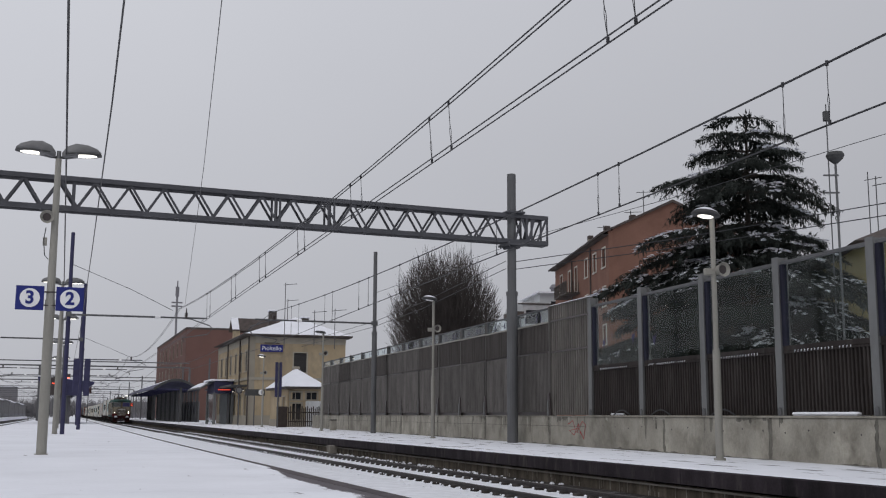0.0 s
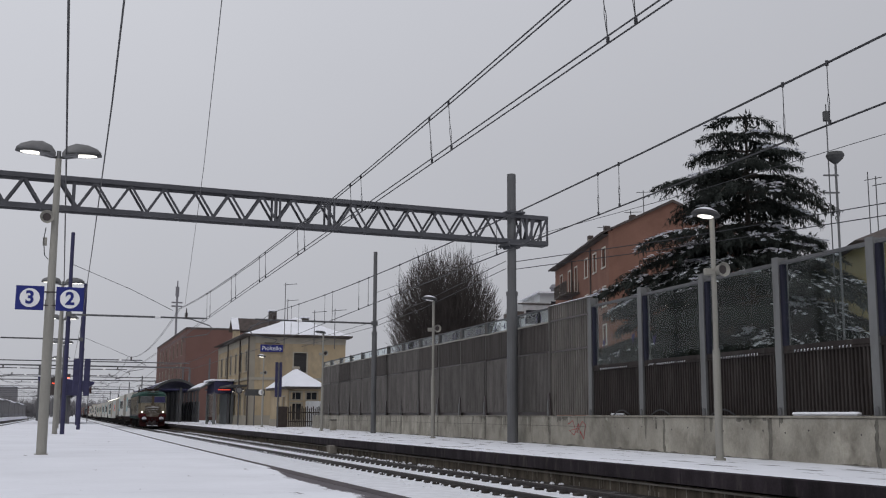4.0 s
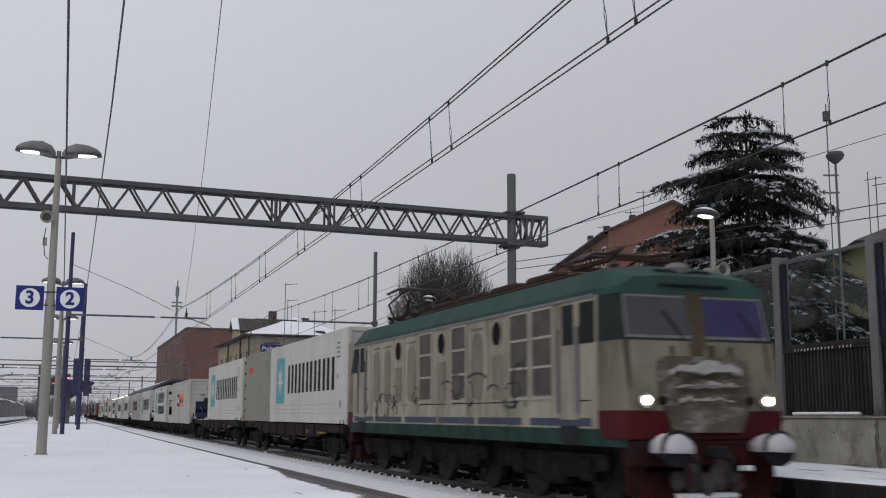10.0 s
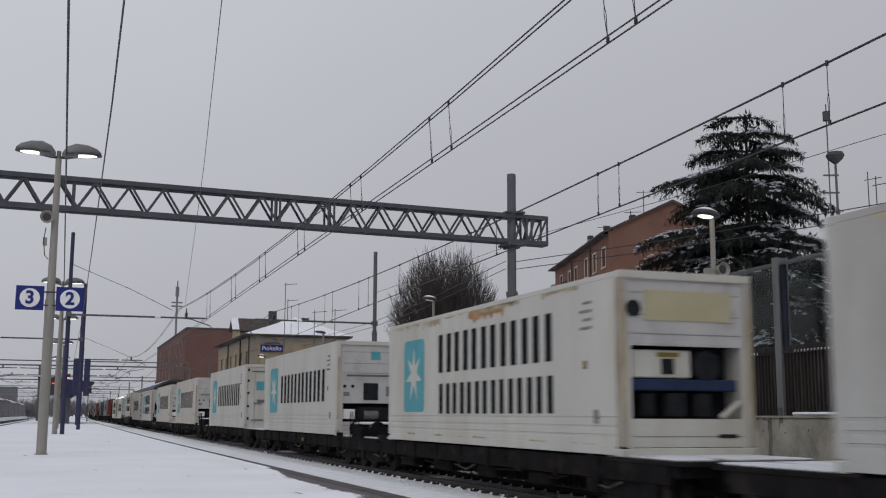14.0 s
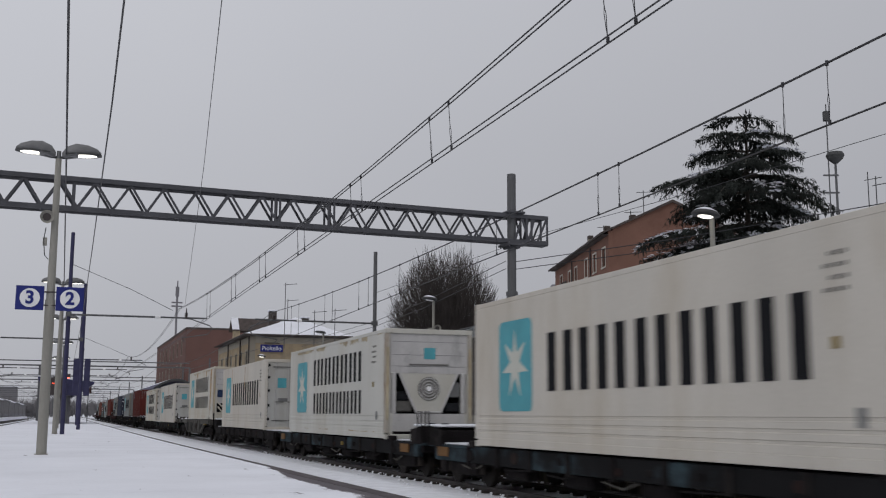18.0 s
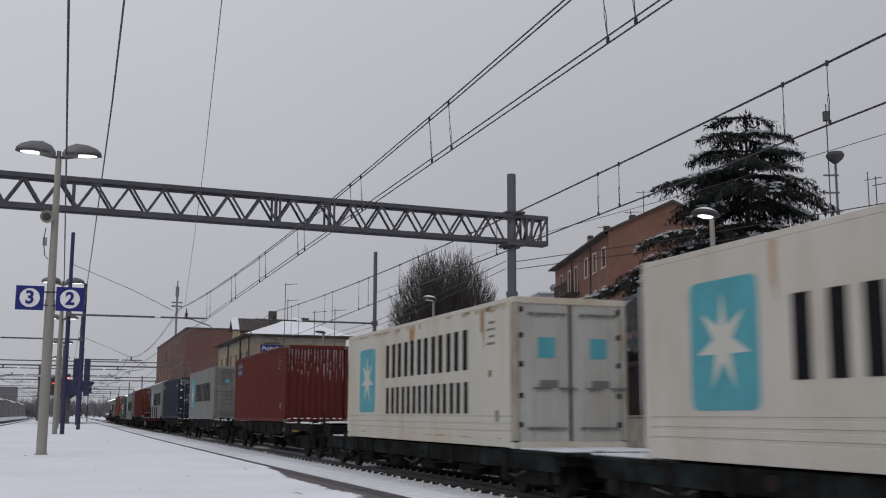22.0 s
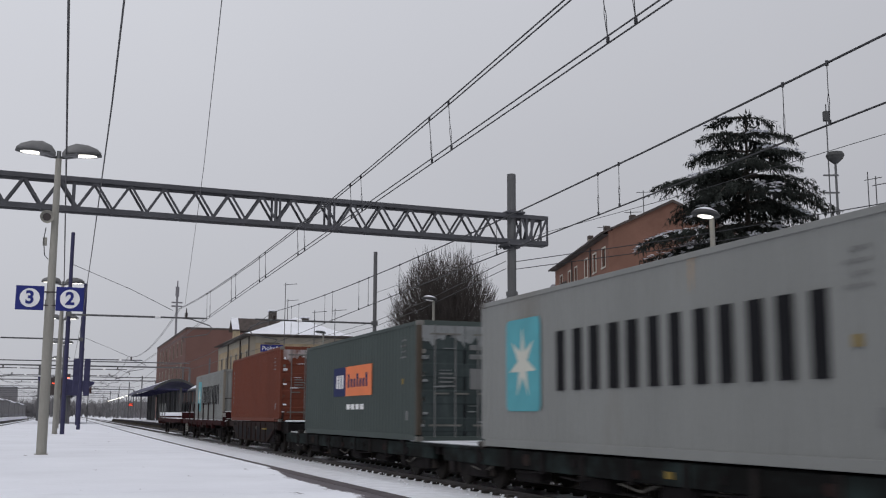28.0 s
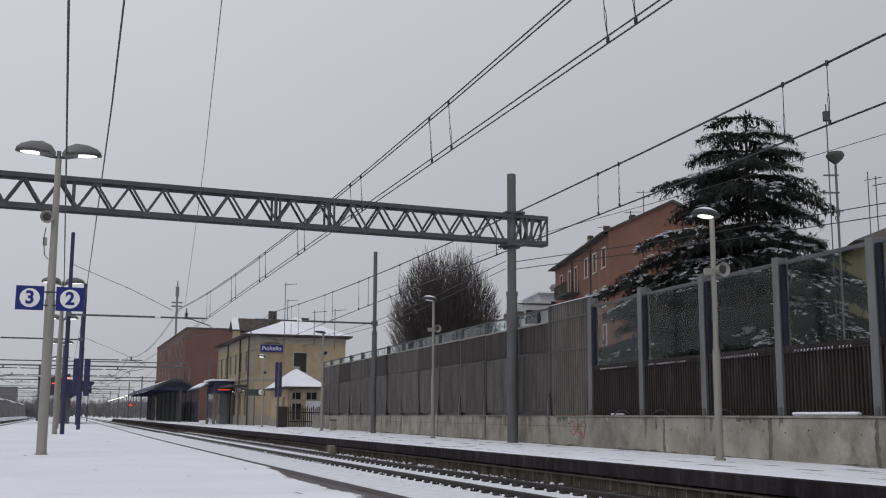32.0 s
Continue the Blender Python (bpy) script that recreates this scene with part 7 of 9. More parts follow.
            for sg in (-1, 1):
                part("brace", tube([(sg * 1.05, y + .05, .75), (sg * .7, y + .05, .28)], .035, 6), material, t)
            part("warning_label", box(-.15, .15, y + .042, y + .05, 2.25, 2.42), DECALRED, t)
            part("warning_label", box(-.5, -.3, y + .042, y + .05, 1.85, 1.92), DECALNAVY, t)
        elif front == "vee":
            part("unit_lower", box(-W + .2, W - .2, y + .04, y + .12, .2, .66), ENDGRIMESHADE, t)
            vp = part("vee_plate", loft([[(-.80, q, 1.72), (.80, q, 1.72), (.32, q, .70), (-.32, q, .70)] for q in (y + .06, y + .10)]), material, t, "white wedge-shaped fan plate")
            for a, b_ in (((-.82, 1.72), (-.34, .70)), ((.82, 1.72), (.34, .70)), ((-.34, .70), (.34, .70))):
                part("vee_bar", tube([(a[0], y + .055, a[1]), (b_[0], y + .055, b_[1])], .035, 6), ENDGRIMESHADE, vp)
            part("fan_guard", disc((0, y + .05, 1.32), .31, (0, 1, 0), 24, .03), HARDWARE, vp, "round wire fan guard")
            for r_ in (.12, .2, .28):
                part("fan_ring", tube([(r_ * math.cos(u), y + .03, 1.32 + r_ * math.sin(u)) for u in [q * math.tau / 20 for q in range(21)]], .014, 4), ENDGRIMESHADE, vp)
            part("fan_hub", disc((0, y + .03, 1.32), .07, (0, 1, 0), 12, .03), SIGNWHITE, vp)
            for sg in (-1, 1):
                part("unit_cheek", box(sg * 1.0 - .09, sg * 1.0 + .09, y + .03, y + .1, .66, 1.74, bevel=.02), ENDGRIMESHADE, t)
            part("unit_casing", box(-.9, -.4, y + .2, y + .5, .7, 1.0, bevel=.04), HARDWARE, t)
            part("compressor", tube([(-.85, y + .3, 1.12), (-.45, y + .3, 1.12)], .13, 12), MACHINE, t)
            part("control_box", box(.5, .9, y + .1, y + .3, 1.1, 1.5, bevel=.02), GALV, t)
            part("control_box", box(.5, .9, y + .12, y + .3, .72, .95, bevel=.02), MACHINE, t)
            part("hinge_bar", box(-.55, .55, y + .03, y + .05, 1.93, 1.97), HARDWARE, t)
            part("warning_label", box(-.14, .18, y + .042, y + .05, 2.1, 2.4), LOGOBLUE, t)
        else:
            part("unit_mid", box(-W + .12, W - .12, y + .06, y + .12, .98, 1.74), ENDGRIMESHADE, t)
            part("unit_hatch", box(-.35, .12, y + .045, y + .07, 1.08, 1.6), MACHINE, t)
            part("unit_hatch", box(.38, .6, y + .045, y + .07, 1.2, 1.5), HARDWARE, t)
            for x in (-.95, -.7):
                part("unit_gauge", disc((x, y + .05, 1.5), .05, (0, 1, 0), 10, .03), MACHINE, t)
            part("unit_compressor", box(-.5, .75, y + .15, y + .5, .4, .9, bevel=.08), MACHINE, t)
            part("control_box", box(-.98, -.6, y + .1, y + .4, .5, .8, bevel=.02), SIGNWHITE, t)
            part("control_box", box(.78, 1.0, y + .1, y + .4, .52, .78, bevel=.02), ENDGRIMESHADE, t)
            part("unit_lower", box(-W + .2, W - .2, y + .06, y + .12, .14, .42), ENDGRIMESHADE, t)
            part("louvre_panel", box(-.9, .9, y + .035, y + .05, 1.80, 1.86), HARDWARE, t)
            part("warning_label", box(.72, .92, y + .045, y + .055, 1.38, 1.46), WAGYELLOW, t)
            part("number_bar", box(-.98, -.8, y + .045, y + .055, 1.2, 1.32), GALV, t)
            part("unit_pipe", tube([(.55, y + .3, .45), (.8, y + .3, .5), (.85, y + .3, .9)], .03, 6), GALV, t)
            part("unit_motor", tube([(-.3, y + .22, .62), (.15, y + .22, .62)], .15, 12), HARDWARE, t)
            part("warning_label", box(-.12, .18, y + .042, y + .05, 2.32, 2.58), LOGOBLUE, t)
    # painted markings on the platform side
    f, e = -W + .006, L
    dz = -.22 if H < 2.7 else 0
    if kind == "dry":
        f = -W + .010
    if marks in ("single", "double"):
        lg = part("logo_plate", rounded_plate(f, e - 2.8, e - 1.28, .70 + dz, 2.42 + dz, .14), LOGOBLUE, t, "light blue rounded decal")
        part("logo_star", star_bm(e - 2.04, 1.58 + dz, f - .007, .66), LOGOSTAR, lg)
        if marks == "single":
            word_bars(t, f, e, 3.45, 10.8, 1.05 + dz, 2.08 + dz, 6)
        else:
            word_bars(t, f, e, 3.8, 9.95, 1.57, 2.42, 6)
            word_bars(t, f, e, 3.85, 9.95, .66, 1.32, 7)
    elif marks == "twotone":
        lg = part("logo_plate", box(f - .006, f, e - 5.4, e - 3.95, 1.17, 2.03), DECALNAVY, t, "navy decal half")
        part("logo_plate", box(f - .006, f, e - 8.2, e - 5.4, 1.17, 2.03), DECALORANGE, t, "orange decal half")
        for k in range(3):
            part("logo_bar", box(f - .009, f - .006, e - 4.5 - .32 * k, e - 4.28 - .32 * k, 1.4, 1.8), SIGNWHITE, lg)
        for k in range(7):
            part("logo_bar", box(f - .009, f - .006, e - 5.85 - .32 * k, e - 5.65 - .32 * k, 1.42, 1.8 if k in (0, 3, 6) else 1.66), DECALNAVY, lg)
        if kind == "dry":
            for k in range(4):
                part("letter_bar", box(f - .008, f, e - 5.9 - .5 * k, e - 5.55 - .5 * k, .78, .93), SIGNWHITE, t)
    elif marks == "redword":
        for k in range(4):
            part("letter_bar", box(f - .008, f, e - .95 - .22 * k, e - .78 - .22 * k, 2.1, 2.34), DECALRED, t)
    elif marks == "corner":
        for k in range(3):
            part("letter_bar", box(f - .008, f, e - .75 - .22 * k, e - .6 - .22 * k, 2.3, 2.48), DECALRED if k == 0 else SIGNWHITE, t)
        part("letter_bar", box(f - .008, f, -L + 1.0, -L + 1.6, 2.3, 2.4), SIGNWHITE, t)
    elif marks == "plate":
        lg = part("logo_plate", box(f - .006, f, e - 2.1, e - .75, 2.03, 2.68), DECALFADED, t, "navy plate with small pale shapes")
        for k in range(5):
            part("logo_bar", box(f - .010, f - .006, e - 2.0 + .24 * k, e - 1.81 + .24 * k, 2.42, 2.56), WAGYELLOW if k > 1 else GALV, lg)
        part("logo_bar", box(f - .010, f - .006, e - 1.95, e - .95, 2.13, 2.28), GALV, lg)
    elif marks == "column":
        for k in range(7):
            part("letter_bar", box(f - .008, f, e - .70, e - .6, .8 + .23 * k, .92 + .23 * k), GALV, t)
    # rust runs: (distance from the leading end, width, drop from the top rail)
    rr = random.Random(len(label))
    for d0, w, drop in rust:
        y0, zt = -L + d0, H - .105
        n = max(2, int(w / .09))
        low_ = [(y0 + w * k / n, zt - drop * rr.uniform(.35, 1.0)) for k in range(n + 1)]
        ring = [(y0, zt), *low_, (y0 + w, zt)]
        part("rust_run", loft([[(-W + .006, a, b) for a, b in ring], [(-W + .0035, a, b) for a, b in ring]]), RUSTSTAIN if drop > .24 else RUSTPALE, t, "brown rust run")
    if worn is RUSTPOSTPALE:
        bmx = bmesh.new()
        for k in range(30):
            y0, w, hi_ = rr.uniform(-L + .2, L - 1.2), rr.uniform(.08, .7), k % 3
            zt, drop = (H - .105, rr.uniform(.03, .16)) if hi_ else (.165, -rr.uniform(.02, .07))
            n = max(2, int(w / .08))
            ring = [(y0, zt), *[(y0 + w * q / n, zt - drop * rr.uniform(.15, 1.0)) for q in range(n + 1)], (y0 + w, zt)]
            loft([[(-W + .005, a, b) for a, b in ring], [(-W + .0025, a, b) for a, b in ring]], bmx)
        part("edge_rust", bmx, RUSTPALE, t, "rust creeping from the rails")
    # small plates near the leading end
    for k in range(4):
        for q in range(3 + k % 2):
            part("number_bar", box(f - .008, f, -L + .95 + .11 * q, -L + 1.01 + .11 * q, H - .45 - .14 * k, H - .40 - .14 * k), HARDWARE if kind == "reefer" else GALV, t)
    part("data_plate", box(f - .008, f, -L + .75, -L + .9, .5, .72), GALV, t)
    if kind == "reefer" or worn:
        part("warning_label", box(f - .008, f, -L + 1.12, -L + 1.25, 1.38, 1.52), WAGYELLOW, t)
    return t


def bogie(parent, y, r, dark=WAGDARK):
    b = part("bogie", box(-1.02, 1.02, y - .18, y + .18, r - .02, r + .18), dark, parent)
    for yy in (y - .9, y + .9):
        for x in (-.75, .75):
            w = part("wheel", tube([(x - .065, yy, r), (x + .065, yy, r)], r, 20), WHEEL, b)
        part("axle", tube([(-.9, yy, r), (.9, yy, r)], .08, 8), WHEEL, b)
        for x in (-1.02, 1.02):
            part("axle_box", box(x - .13, x + .13, yy - .16, yy + .16, r - .14, r + .18, bevel=.03), dark, b)
            part("spring_nest", tube([(x, yy - .28, r - .1), (x, yy - .28, r + .2)], .08, 8), WHEEL, b)
            part("spring_nest", tube([(x, yy + .28, r - .1), (x, yy + .28, r + .2)], .08, 8), WHEEL, b)
    for x in (-1.02, 1.02):
        part("side_frame", loft([[(x - .06, y - 1.25, r + .05), (x - .06, y - 1.25, r + .25), (x - .06, y - .4, r + .3), (x - .06, y + .4, r + .3), (x - .06, y + 1.25, r + .25), (x - .06, y + 1.25, r + .05), (x - .06, y + .45, r - .15), (x - .06, y - .45, r - .15)],
                                 [(x + .06, y - 1.25, r + .05), (x + .06, y - 1.25, r + .25), (x + .06, y - .4, r + .3), (x + .06, y + .4, r + .3), (x + .06, y + 1.25, r + .25), (x + .06, y + 1.25, r + .05), (x + .06, y + .45, r - .15), (x + .06, y - .45, r - .15)]]), dark, b)
    return b


def buffers(parent, y, z=1.06, dark=WAGDARK, out=.6, snow=True):
    sg = 1 if y > 0 else -1
    for x in (-.875, .875):
        bf = part("buffer", tube([(x, y - sg * .05, z), (x, y + sg * (out - .1), z)], .1, 12), dark, parent)
        part("buffer_plate", disc((x, y + sg * (out - .03), z), .23, (0, 1, 0), 18, .05), dark, bf)
        if snow:
            part("buffer_snow", box(x - .08, x + .08, min(y, y + sg * (out - .2)), max(y, y + sg * (out - .2)), z + .085, z + .12, bevel=.015), DULLSNOW, bf)
    part("coupling_hook", box(-.06, .06, min(y, y + sg * .35), max(y, y + sg * .35), z - .08, z + .06, bevel=.02), dark, parent)


def deck_wagon(length, deck, tone, label, snow_runs, solid_side=False):
    """An open-framed container wagon; local y along it, z over the rails."""
    t = thing("container_wagon", ID, label, "flat wagon", "container wagons")
    h = length / 2 - .62
    dep = .42 if not solid_side else .8
    r0, r1 = (-5.4, -3.7) if solid_side else (-h + 3.2, -h + 4.0)      # where the belly slopes down
    for x in (-1.12, 1.12):
        part("side_sill", loft([[(q, -h, deck - .24), (q, r0, deck - .24), (q, r1, deck - dep), (q, -r1, deck - dep), (q, -r0, deck - .24), (q, h, deck - .24), (q, h, deck), (q, -h, deck)] for q in (x - .05, x + .05)]), tone, t, "long steel side sill")
        for k in range(7):
            yy = -r1 * (k - 3) / 3.2
            part("rib", box(x - .09, x + .09, yy - .05, yy + .05, deck - dep, deck - .02), tone, t)
        for k in range(3):
            yy = -3.2 + 3.2 * k
            part("brake_gear", box(x * .72 - .16, x * .72 + .16, yy - .5, yy + .35, .42, .8, bevel=.06), WAGDARK, t)
        if solid_side:
            for k in range(6):
                yy = -3.55 + k * 1.22
                part("girder_slot", box(x - .056, x + .056, yy, yy + (.86 if k % 2 else .62), deck - dep + .07, deck - .2), INK, t)
            for sg in (-1, 1):
                part("girder_slot", loft([[(q, sg * 3.75, deck - .26), (q, sg * 5.0, deck - .26), (q, sg * 3.75, deck - dep + .16)] for q in (x - .056, x + .056)]), INK, t)
        part("handwheel", spun([(.10, -.02), (.16, -.03), (.18, 0), (.16, .03), (.10, .02)], 16), WAGBROWN, t, "dull brake handwheel").matrix_local = pose(x * 1.06, -h + 7.4, deck - .42, 0, 90, 0)
        part("handwheel_stem", tube([(x * .8, -h + 7.4, deck - .42), (x * 1.08, -h + 7.4, deck - .42)], .03, 6), WAGDARK, t)
        part("lever_plate", box(x - .11 if x < 0 else x, x if x < 0 else x + .11, -h + 2.9, -h + 3.7, deck - .3, deck - .24), WAGYELLOW, t)
        for k in range(5):
            part("brake_pipe", tube([(x * .95, -h + 3.4 + 2.4 * k, deck - .46), (x * .9, -h + 4.2 + 2.4 * k, .62), (x * .95, -h + 5.4 + 2.4 * k, deck - .5)], .022, 5), HARDWARE if k % 2 else WAGDARK, t)
        part("air_tank", tube([(x * .62, .9, .66), (x * .62, 2.3, .66)], .17, 12), WAGGREY, t)
        part("marking_plate", box(x - .07 if x < 0 else x, x if x < 0 else x + .07, -h + 5.2, -h + 5.6, deck - .32, deck - .18), WAGGREY, t)
        part("marking_plate", box(x - .07 if x < 0 else x, x if x < 0 else x + .07, h - 2.3, h - 1.7, deck - .2, deck - .06), WAGDARK, t)
    part("centre_sill", box(-.3, .3, -h, h, deck - .55, deck - .08), WAGDARK, t)
    for k in range(11):
        yy = -h + .15 + k * (2 * h - .3) / 10
        part("cross_member", box(-1.1, 1.1, yy - .12, yy + .12, deck - .25, deck - .03), WAGDARK, t)
    for yy in (-h, h):
        part("headstock", box(-1.3, 1.3, yy - .1, yy + .1, .88, deck, bevel=.02), tone, t)
        for x in (-1.35, 1.35):
            part("step", box(x - .12, x + .12, yy - .25, yy + .25, .45, .49), WAGDARK, t)
            part("hand_rail", tube([(x, yy - .2, .47), (x, yy - .2, deck + .15), (x, yy + .2, deck + .15), (x, yy + .2, .47)], .014, 5), WAGDARK, t)
    for (y0, y1) in snow_runs:
        rs = random.Random(int(length * 10))
        for x0, x1 in ((-1.16, -.82), (-.3, .3), (.76, 1.16)):
            ya = y0
            while ya < y1 - .3:
                yb = min(y1, ya + rs.uniform(.5, 2.2))
                part("deck_snow", box(x0 + rs.uniform(0, .1), x1 - rs.uniform(0, .1), ya, yb - rs.uniform(.05, .35), deck - .01, deck + rs.uniform(.02, .055), bevel=.015), SNOW, t, "snow lying on the open deck")
                ya = yb
        for yy in (y0 + .3, (y0 + y1) / 2, y1 - .3):
            part("container_spigot", box(-1.16, -1.0, yy - .1, yy + .1, deck, deck + .14, bevel=.02), tone, t)
    for yy in (-h + 2.2, h - 2.2):
        bogie(t, yy, .46)
    buffers(t, -h)
    buffers(t, h)
    return t


def low_wagon(length, deck, tone, label, lead):
    """One half of a low twin wagon; lead is the end with buffers (-1 front, 1 tail)."""
    t = thing("low_wagon", ID, label, "low container wagon", "low container wagons")
    h = length / 2 - .25
    for x in (-1.1, 1.1):
        part("side_sill", box(x - .06, x + .06, -h + .5, h - .5, deck - .36, deck - .02, bevel=.015), tone, t, "low steel side sill")
        for k in range(9):
            yy = -h + 2.6 + k * (2 * h - 5.2) / 8
            part("rib", box(x - .1, x + .1, yy - .06, yy + .06, deck - .4, deck - .02), WAGDARK, t)
        for k in range(4):
            part("brake_gear", box(x * .8 - .16, x * .8 + .16, -4.2 + 2.6 * k, -3.2 + 2.6 * k, .24, .5, bevel=.05), WAGDARK, t)
        part("marking_plate", box(x - .09 if x < 0 else x, x if x < 0 else x + .09, -1.2, -1.02, deck - .26, deck - .16), WAGYELLOW if lead < 0 else WAGDARK, t)
        rl = random.Random(7)
        for k in range(7):
            yy = -6.3 + 2.05 * k + rl.uniform(-.3, .3)
            part("sill_eye", disc((x * 1.075, yy, deck - .2 + rl.uniform(-.05, .05)), rl.uniform(.06, .11), (1, .2, 0), 12, .03), WAGBROWN if k % 2 else WAGDARK, t)
            part("brake_pipe", tube([(x * 1.02, yy - .5, deck - .38), (x * 1.0, yy, .34 + .05 * (k % 3)), (x * 1.02, yy + .6, deck - .42)], .02, 5), WAGGREY if k % 3 == 0 else WAGDARK, t)
    part("centre_sill", box(-.35, .35, -h, h, deck - .45, deck - .05), WAGDARK, t)
    for k in range(9):
        yy = -h + .4 + k * (2 * h - .8) / 8
        part("cross_member", box(-1.1, 1.1, yy - .12, yy + .12, deck - .25, deck - .03), WAGDARK, t)
    for sg in (-1, 1):
        y0 = sg * (h - 2.5)
        y1 = sg * (h - .1)
        part("end_deck", box(-1.18, 1.18, min(y0, y1), max(y0, y1), deck - .08, deck - .015, bevel=.01), tone, t)
        part("deck_snow", box(-1.1, 1.1, min(y0, y1) + .1, max(y0, y1) - .1, deck - .015, deck + .022, bevel=.012), DECKSNOW, t, "thin patchy snow on the wagon end")
        if tone is WAGBLUE:
            part("end_marking", box(-1.195, -1.17, min(y0, y1) + 1.1, min(y0, y1) + 1.75, deck - .27, deck - .07), FADEDORANGE, t, "faded orange marking")
        bogie(t, sg * (h - 1.9), .37)
        if sg == lead:
            part("raised_end", loft([[(-1.2, sg * (h - .15), deck - .05), (1.2, sg * (h - .15), deck - .05), (1.2, sg * (h - .15), 1.22), (-1.2, sg * (h - .15), 1.22)], [(-1.2, sg * (h - 1.0), deck - .05), (1.2, sg * (h - 1.0), deck - .05), (1.2, sg * (h - 1.0), 1.12), (-1.2, sg * (h - 1.0), 1.12)]]), WAGDARK, t, "raised buffer end")
            part("end_snow", box(-1.15, 1.15, min(sg * (h - .2), sg * (h - .9)), max(sg * (h - .2), sg * (h - .9)), 1.2, 1.26, bevel=.02), SNOW, t)
            buffers(t, sg * h, out=.62)
            for x in (-1.25, 1.25):
                part("hand_rail", tube([(x, sg * (h - .3), deck), (x, sg * (h - .3), 1.55), (x, sg * (h - .05), 1.55), (x, sg * (h - .05), deck)], .018, 5), WAGDARK, t)
    for k in (-1, 1):
        part("container_spigot", box(-1.2, -1.02, k * 6.0 - .15, k * 6.0 + .15, deck - .05, deck + .1, bevel=.02), WAGDARK, t)
    return t


def stake_wagon(length, label, tail_bundle):
    """A red-brown flat wagon with upright stakes and low ends."""
    t = thing("stake_wagon", ID, label, "flat wagon", "stake wagons")
    h, deck = length / 2 - .62, 1.14
    part("deck_board", box(-1.28, 1.28, -h, h, deck - .07, deck), WOOD, t)
    part("deck_snow", box(-1.24, 1.24, -h + .1, h - .1, deck, deck + .05, bevel=.02), SNOW, t, "snow over the deck boards")
    for x in (-1.3, 1.3):
        part("side_sill", loft([[(xx, -h, deck - .22), (xx, -h + 4.2, deck - .22), (xx, -h + 5.2, deck - .27), (xx, h - 5.2, deck - .27), (xx, h - 4.2, deck - .22), (xx, h, deck - .22), (xx, h, deck + .03), (xx, -h, deck + .03)] for xx in (x - .05, x + .05)]), WAGRED, t, "red-brown side sill")
        n = 8
        for k in range(n):
            yy = -h + 1.1 + k * (2 * h - 2.2) / (n - 1)
            if (x < 0 and k < 5) if tail_bundle else k in (0, 7):
                continue
            w, up_ = (.036, 1.2) if tail_bundle else (.034, .98)
            st_ = part("stake", box(x - w, x + w, yy - w, yy + w, deck - .45, deck + up_, bevel=.012), GALV if tail_bundle else WAGBROWN, t, "upright steel stake")
            part("stake_pocket", box(x - .1, x + .1, yy - .11, yy + .11, deck - .4, deck - .12, bevel=.015), WAGRED, st_)
        part("marking_plate", box(x - .07, x + .07, -h + 7.4, -h + 8.1, deck - .40, deck - .26), WAGBROWN, t)
        for k in range(3):
            part("brake_gear", box(x * .6 - .2, x * .6 + .2, -3.4 + 3 * k, -2.5 + 3 * k, .4, .78, bevel=.05), WAGDARK, t)
        part("truss_rod", tube([(x * .85, -h + 4.5, .75), (x * .85, -2.2, .42), (x * .85, 2.2, .42), (x * .85, h - 4.5, .75)], .035, 6), WAGDARK, t)
    if not tail_bundle:
        board = part("data_board", box(-1.37, -1.33, h - 3.0, h - 1.8, deck - .74, deck - .26, bevel=.01), BOARDPALE, t, "pale lettered data board under the sill")
    for k in range(0 if tail_bundle else 3):
        part("letter_bar", box(-1.376, -1.37, h - 2.9, h - 2.0 - .25 * (k % 2), deck - .66 + .14 * k, deck - .60 + .14 * k), WAGDARK, board)
    part("centre_sill", box(-.3, .3, -h, h, .62, deck - .07), WAGDARK, t)
    for yy in (-h, h):
        part("headstock", box(-1.3, 1.3, yy - .09, yy + .09, .86, deck + .02, bevel=.02), WAGRED, t)
        part("end_flap", box(-1.26, 1.26, yy - .05, yy + .05, deck + .03, deck + .46, bevel=.015), WAGRED, t, "low end flap")
        if tail_bundle and yy > 0:
            part("flap_snow", box(-1.25, 1.25, yy - .085, yy - .05, deck + .2, deck + .47, bevel=.015), SNOW, t, "snow caked on the flap's inner face")
        part("flap_snow", box(-1.26, 1.26, yy - .06, yy + .06, deck + .455, deck + .485, bevel=.01), SNOW, t)
    if not tail_bundle:
        part("flap_snow", box(-1.2, 1.2, -h - .15, -h - .09, deck - .02, deck + .025, bevel=.015), SNOW, t, "snow along the headstock")
        part("flap_snow", box(-1.1, 1.15, -h - .07, -h - .05, deck + .10, deck + .135, bevel=.008), DULLSNOW, t, "snow caught on the flap's ledge")
        for x in (-1.22, 1.16):
            part("corner_stake", box(x - .05, x + .05, -h - .06, -h + .06, deck, deck + .5, bevel=.012), WAGRED, t)
            part("flap_snow", box(x - .06, x + .09, -h - .075, -h - .05, deck + .2, deck + .42, bevel=.012), DULLSNOW, t)
        part("end_railing", tube([(-1.15, -h + .1, deck), (-1.15, -h + .1, deck + 1.15), (1.15, -h + .1, deck + 1.15), (1.15, -h + .1, deck)], .026, 6), WAGBROWN, t, "thin end railing")
    for yy in (-h + 2.3, h - 2.3):
        bogie(t, yy, .46)
    buffers(t, -h)
    buffers(t, h)
    return t


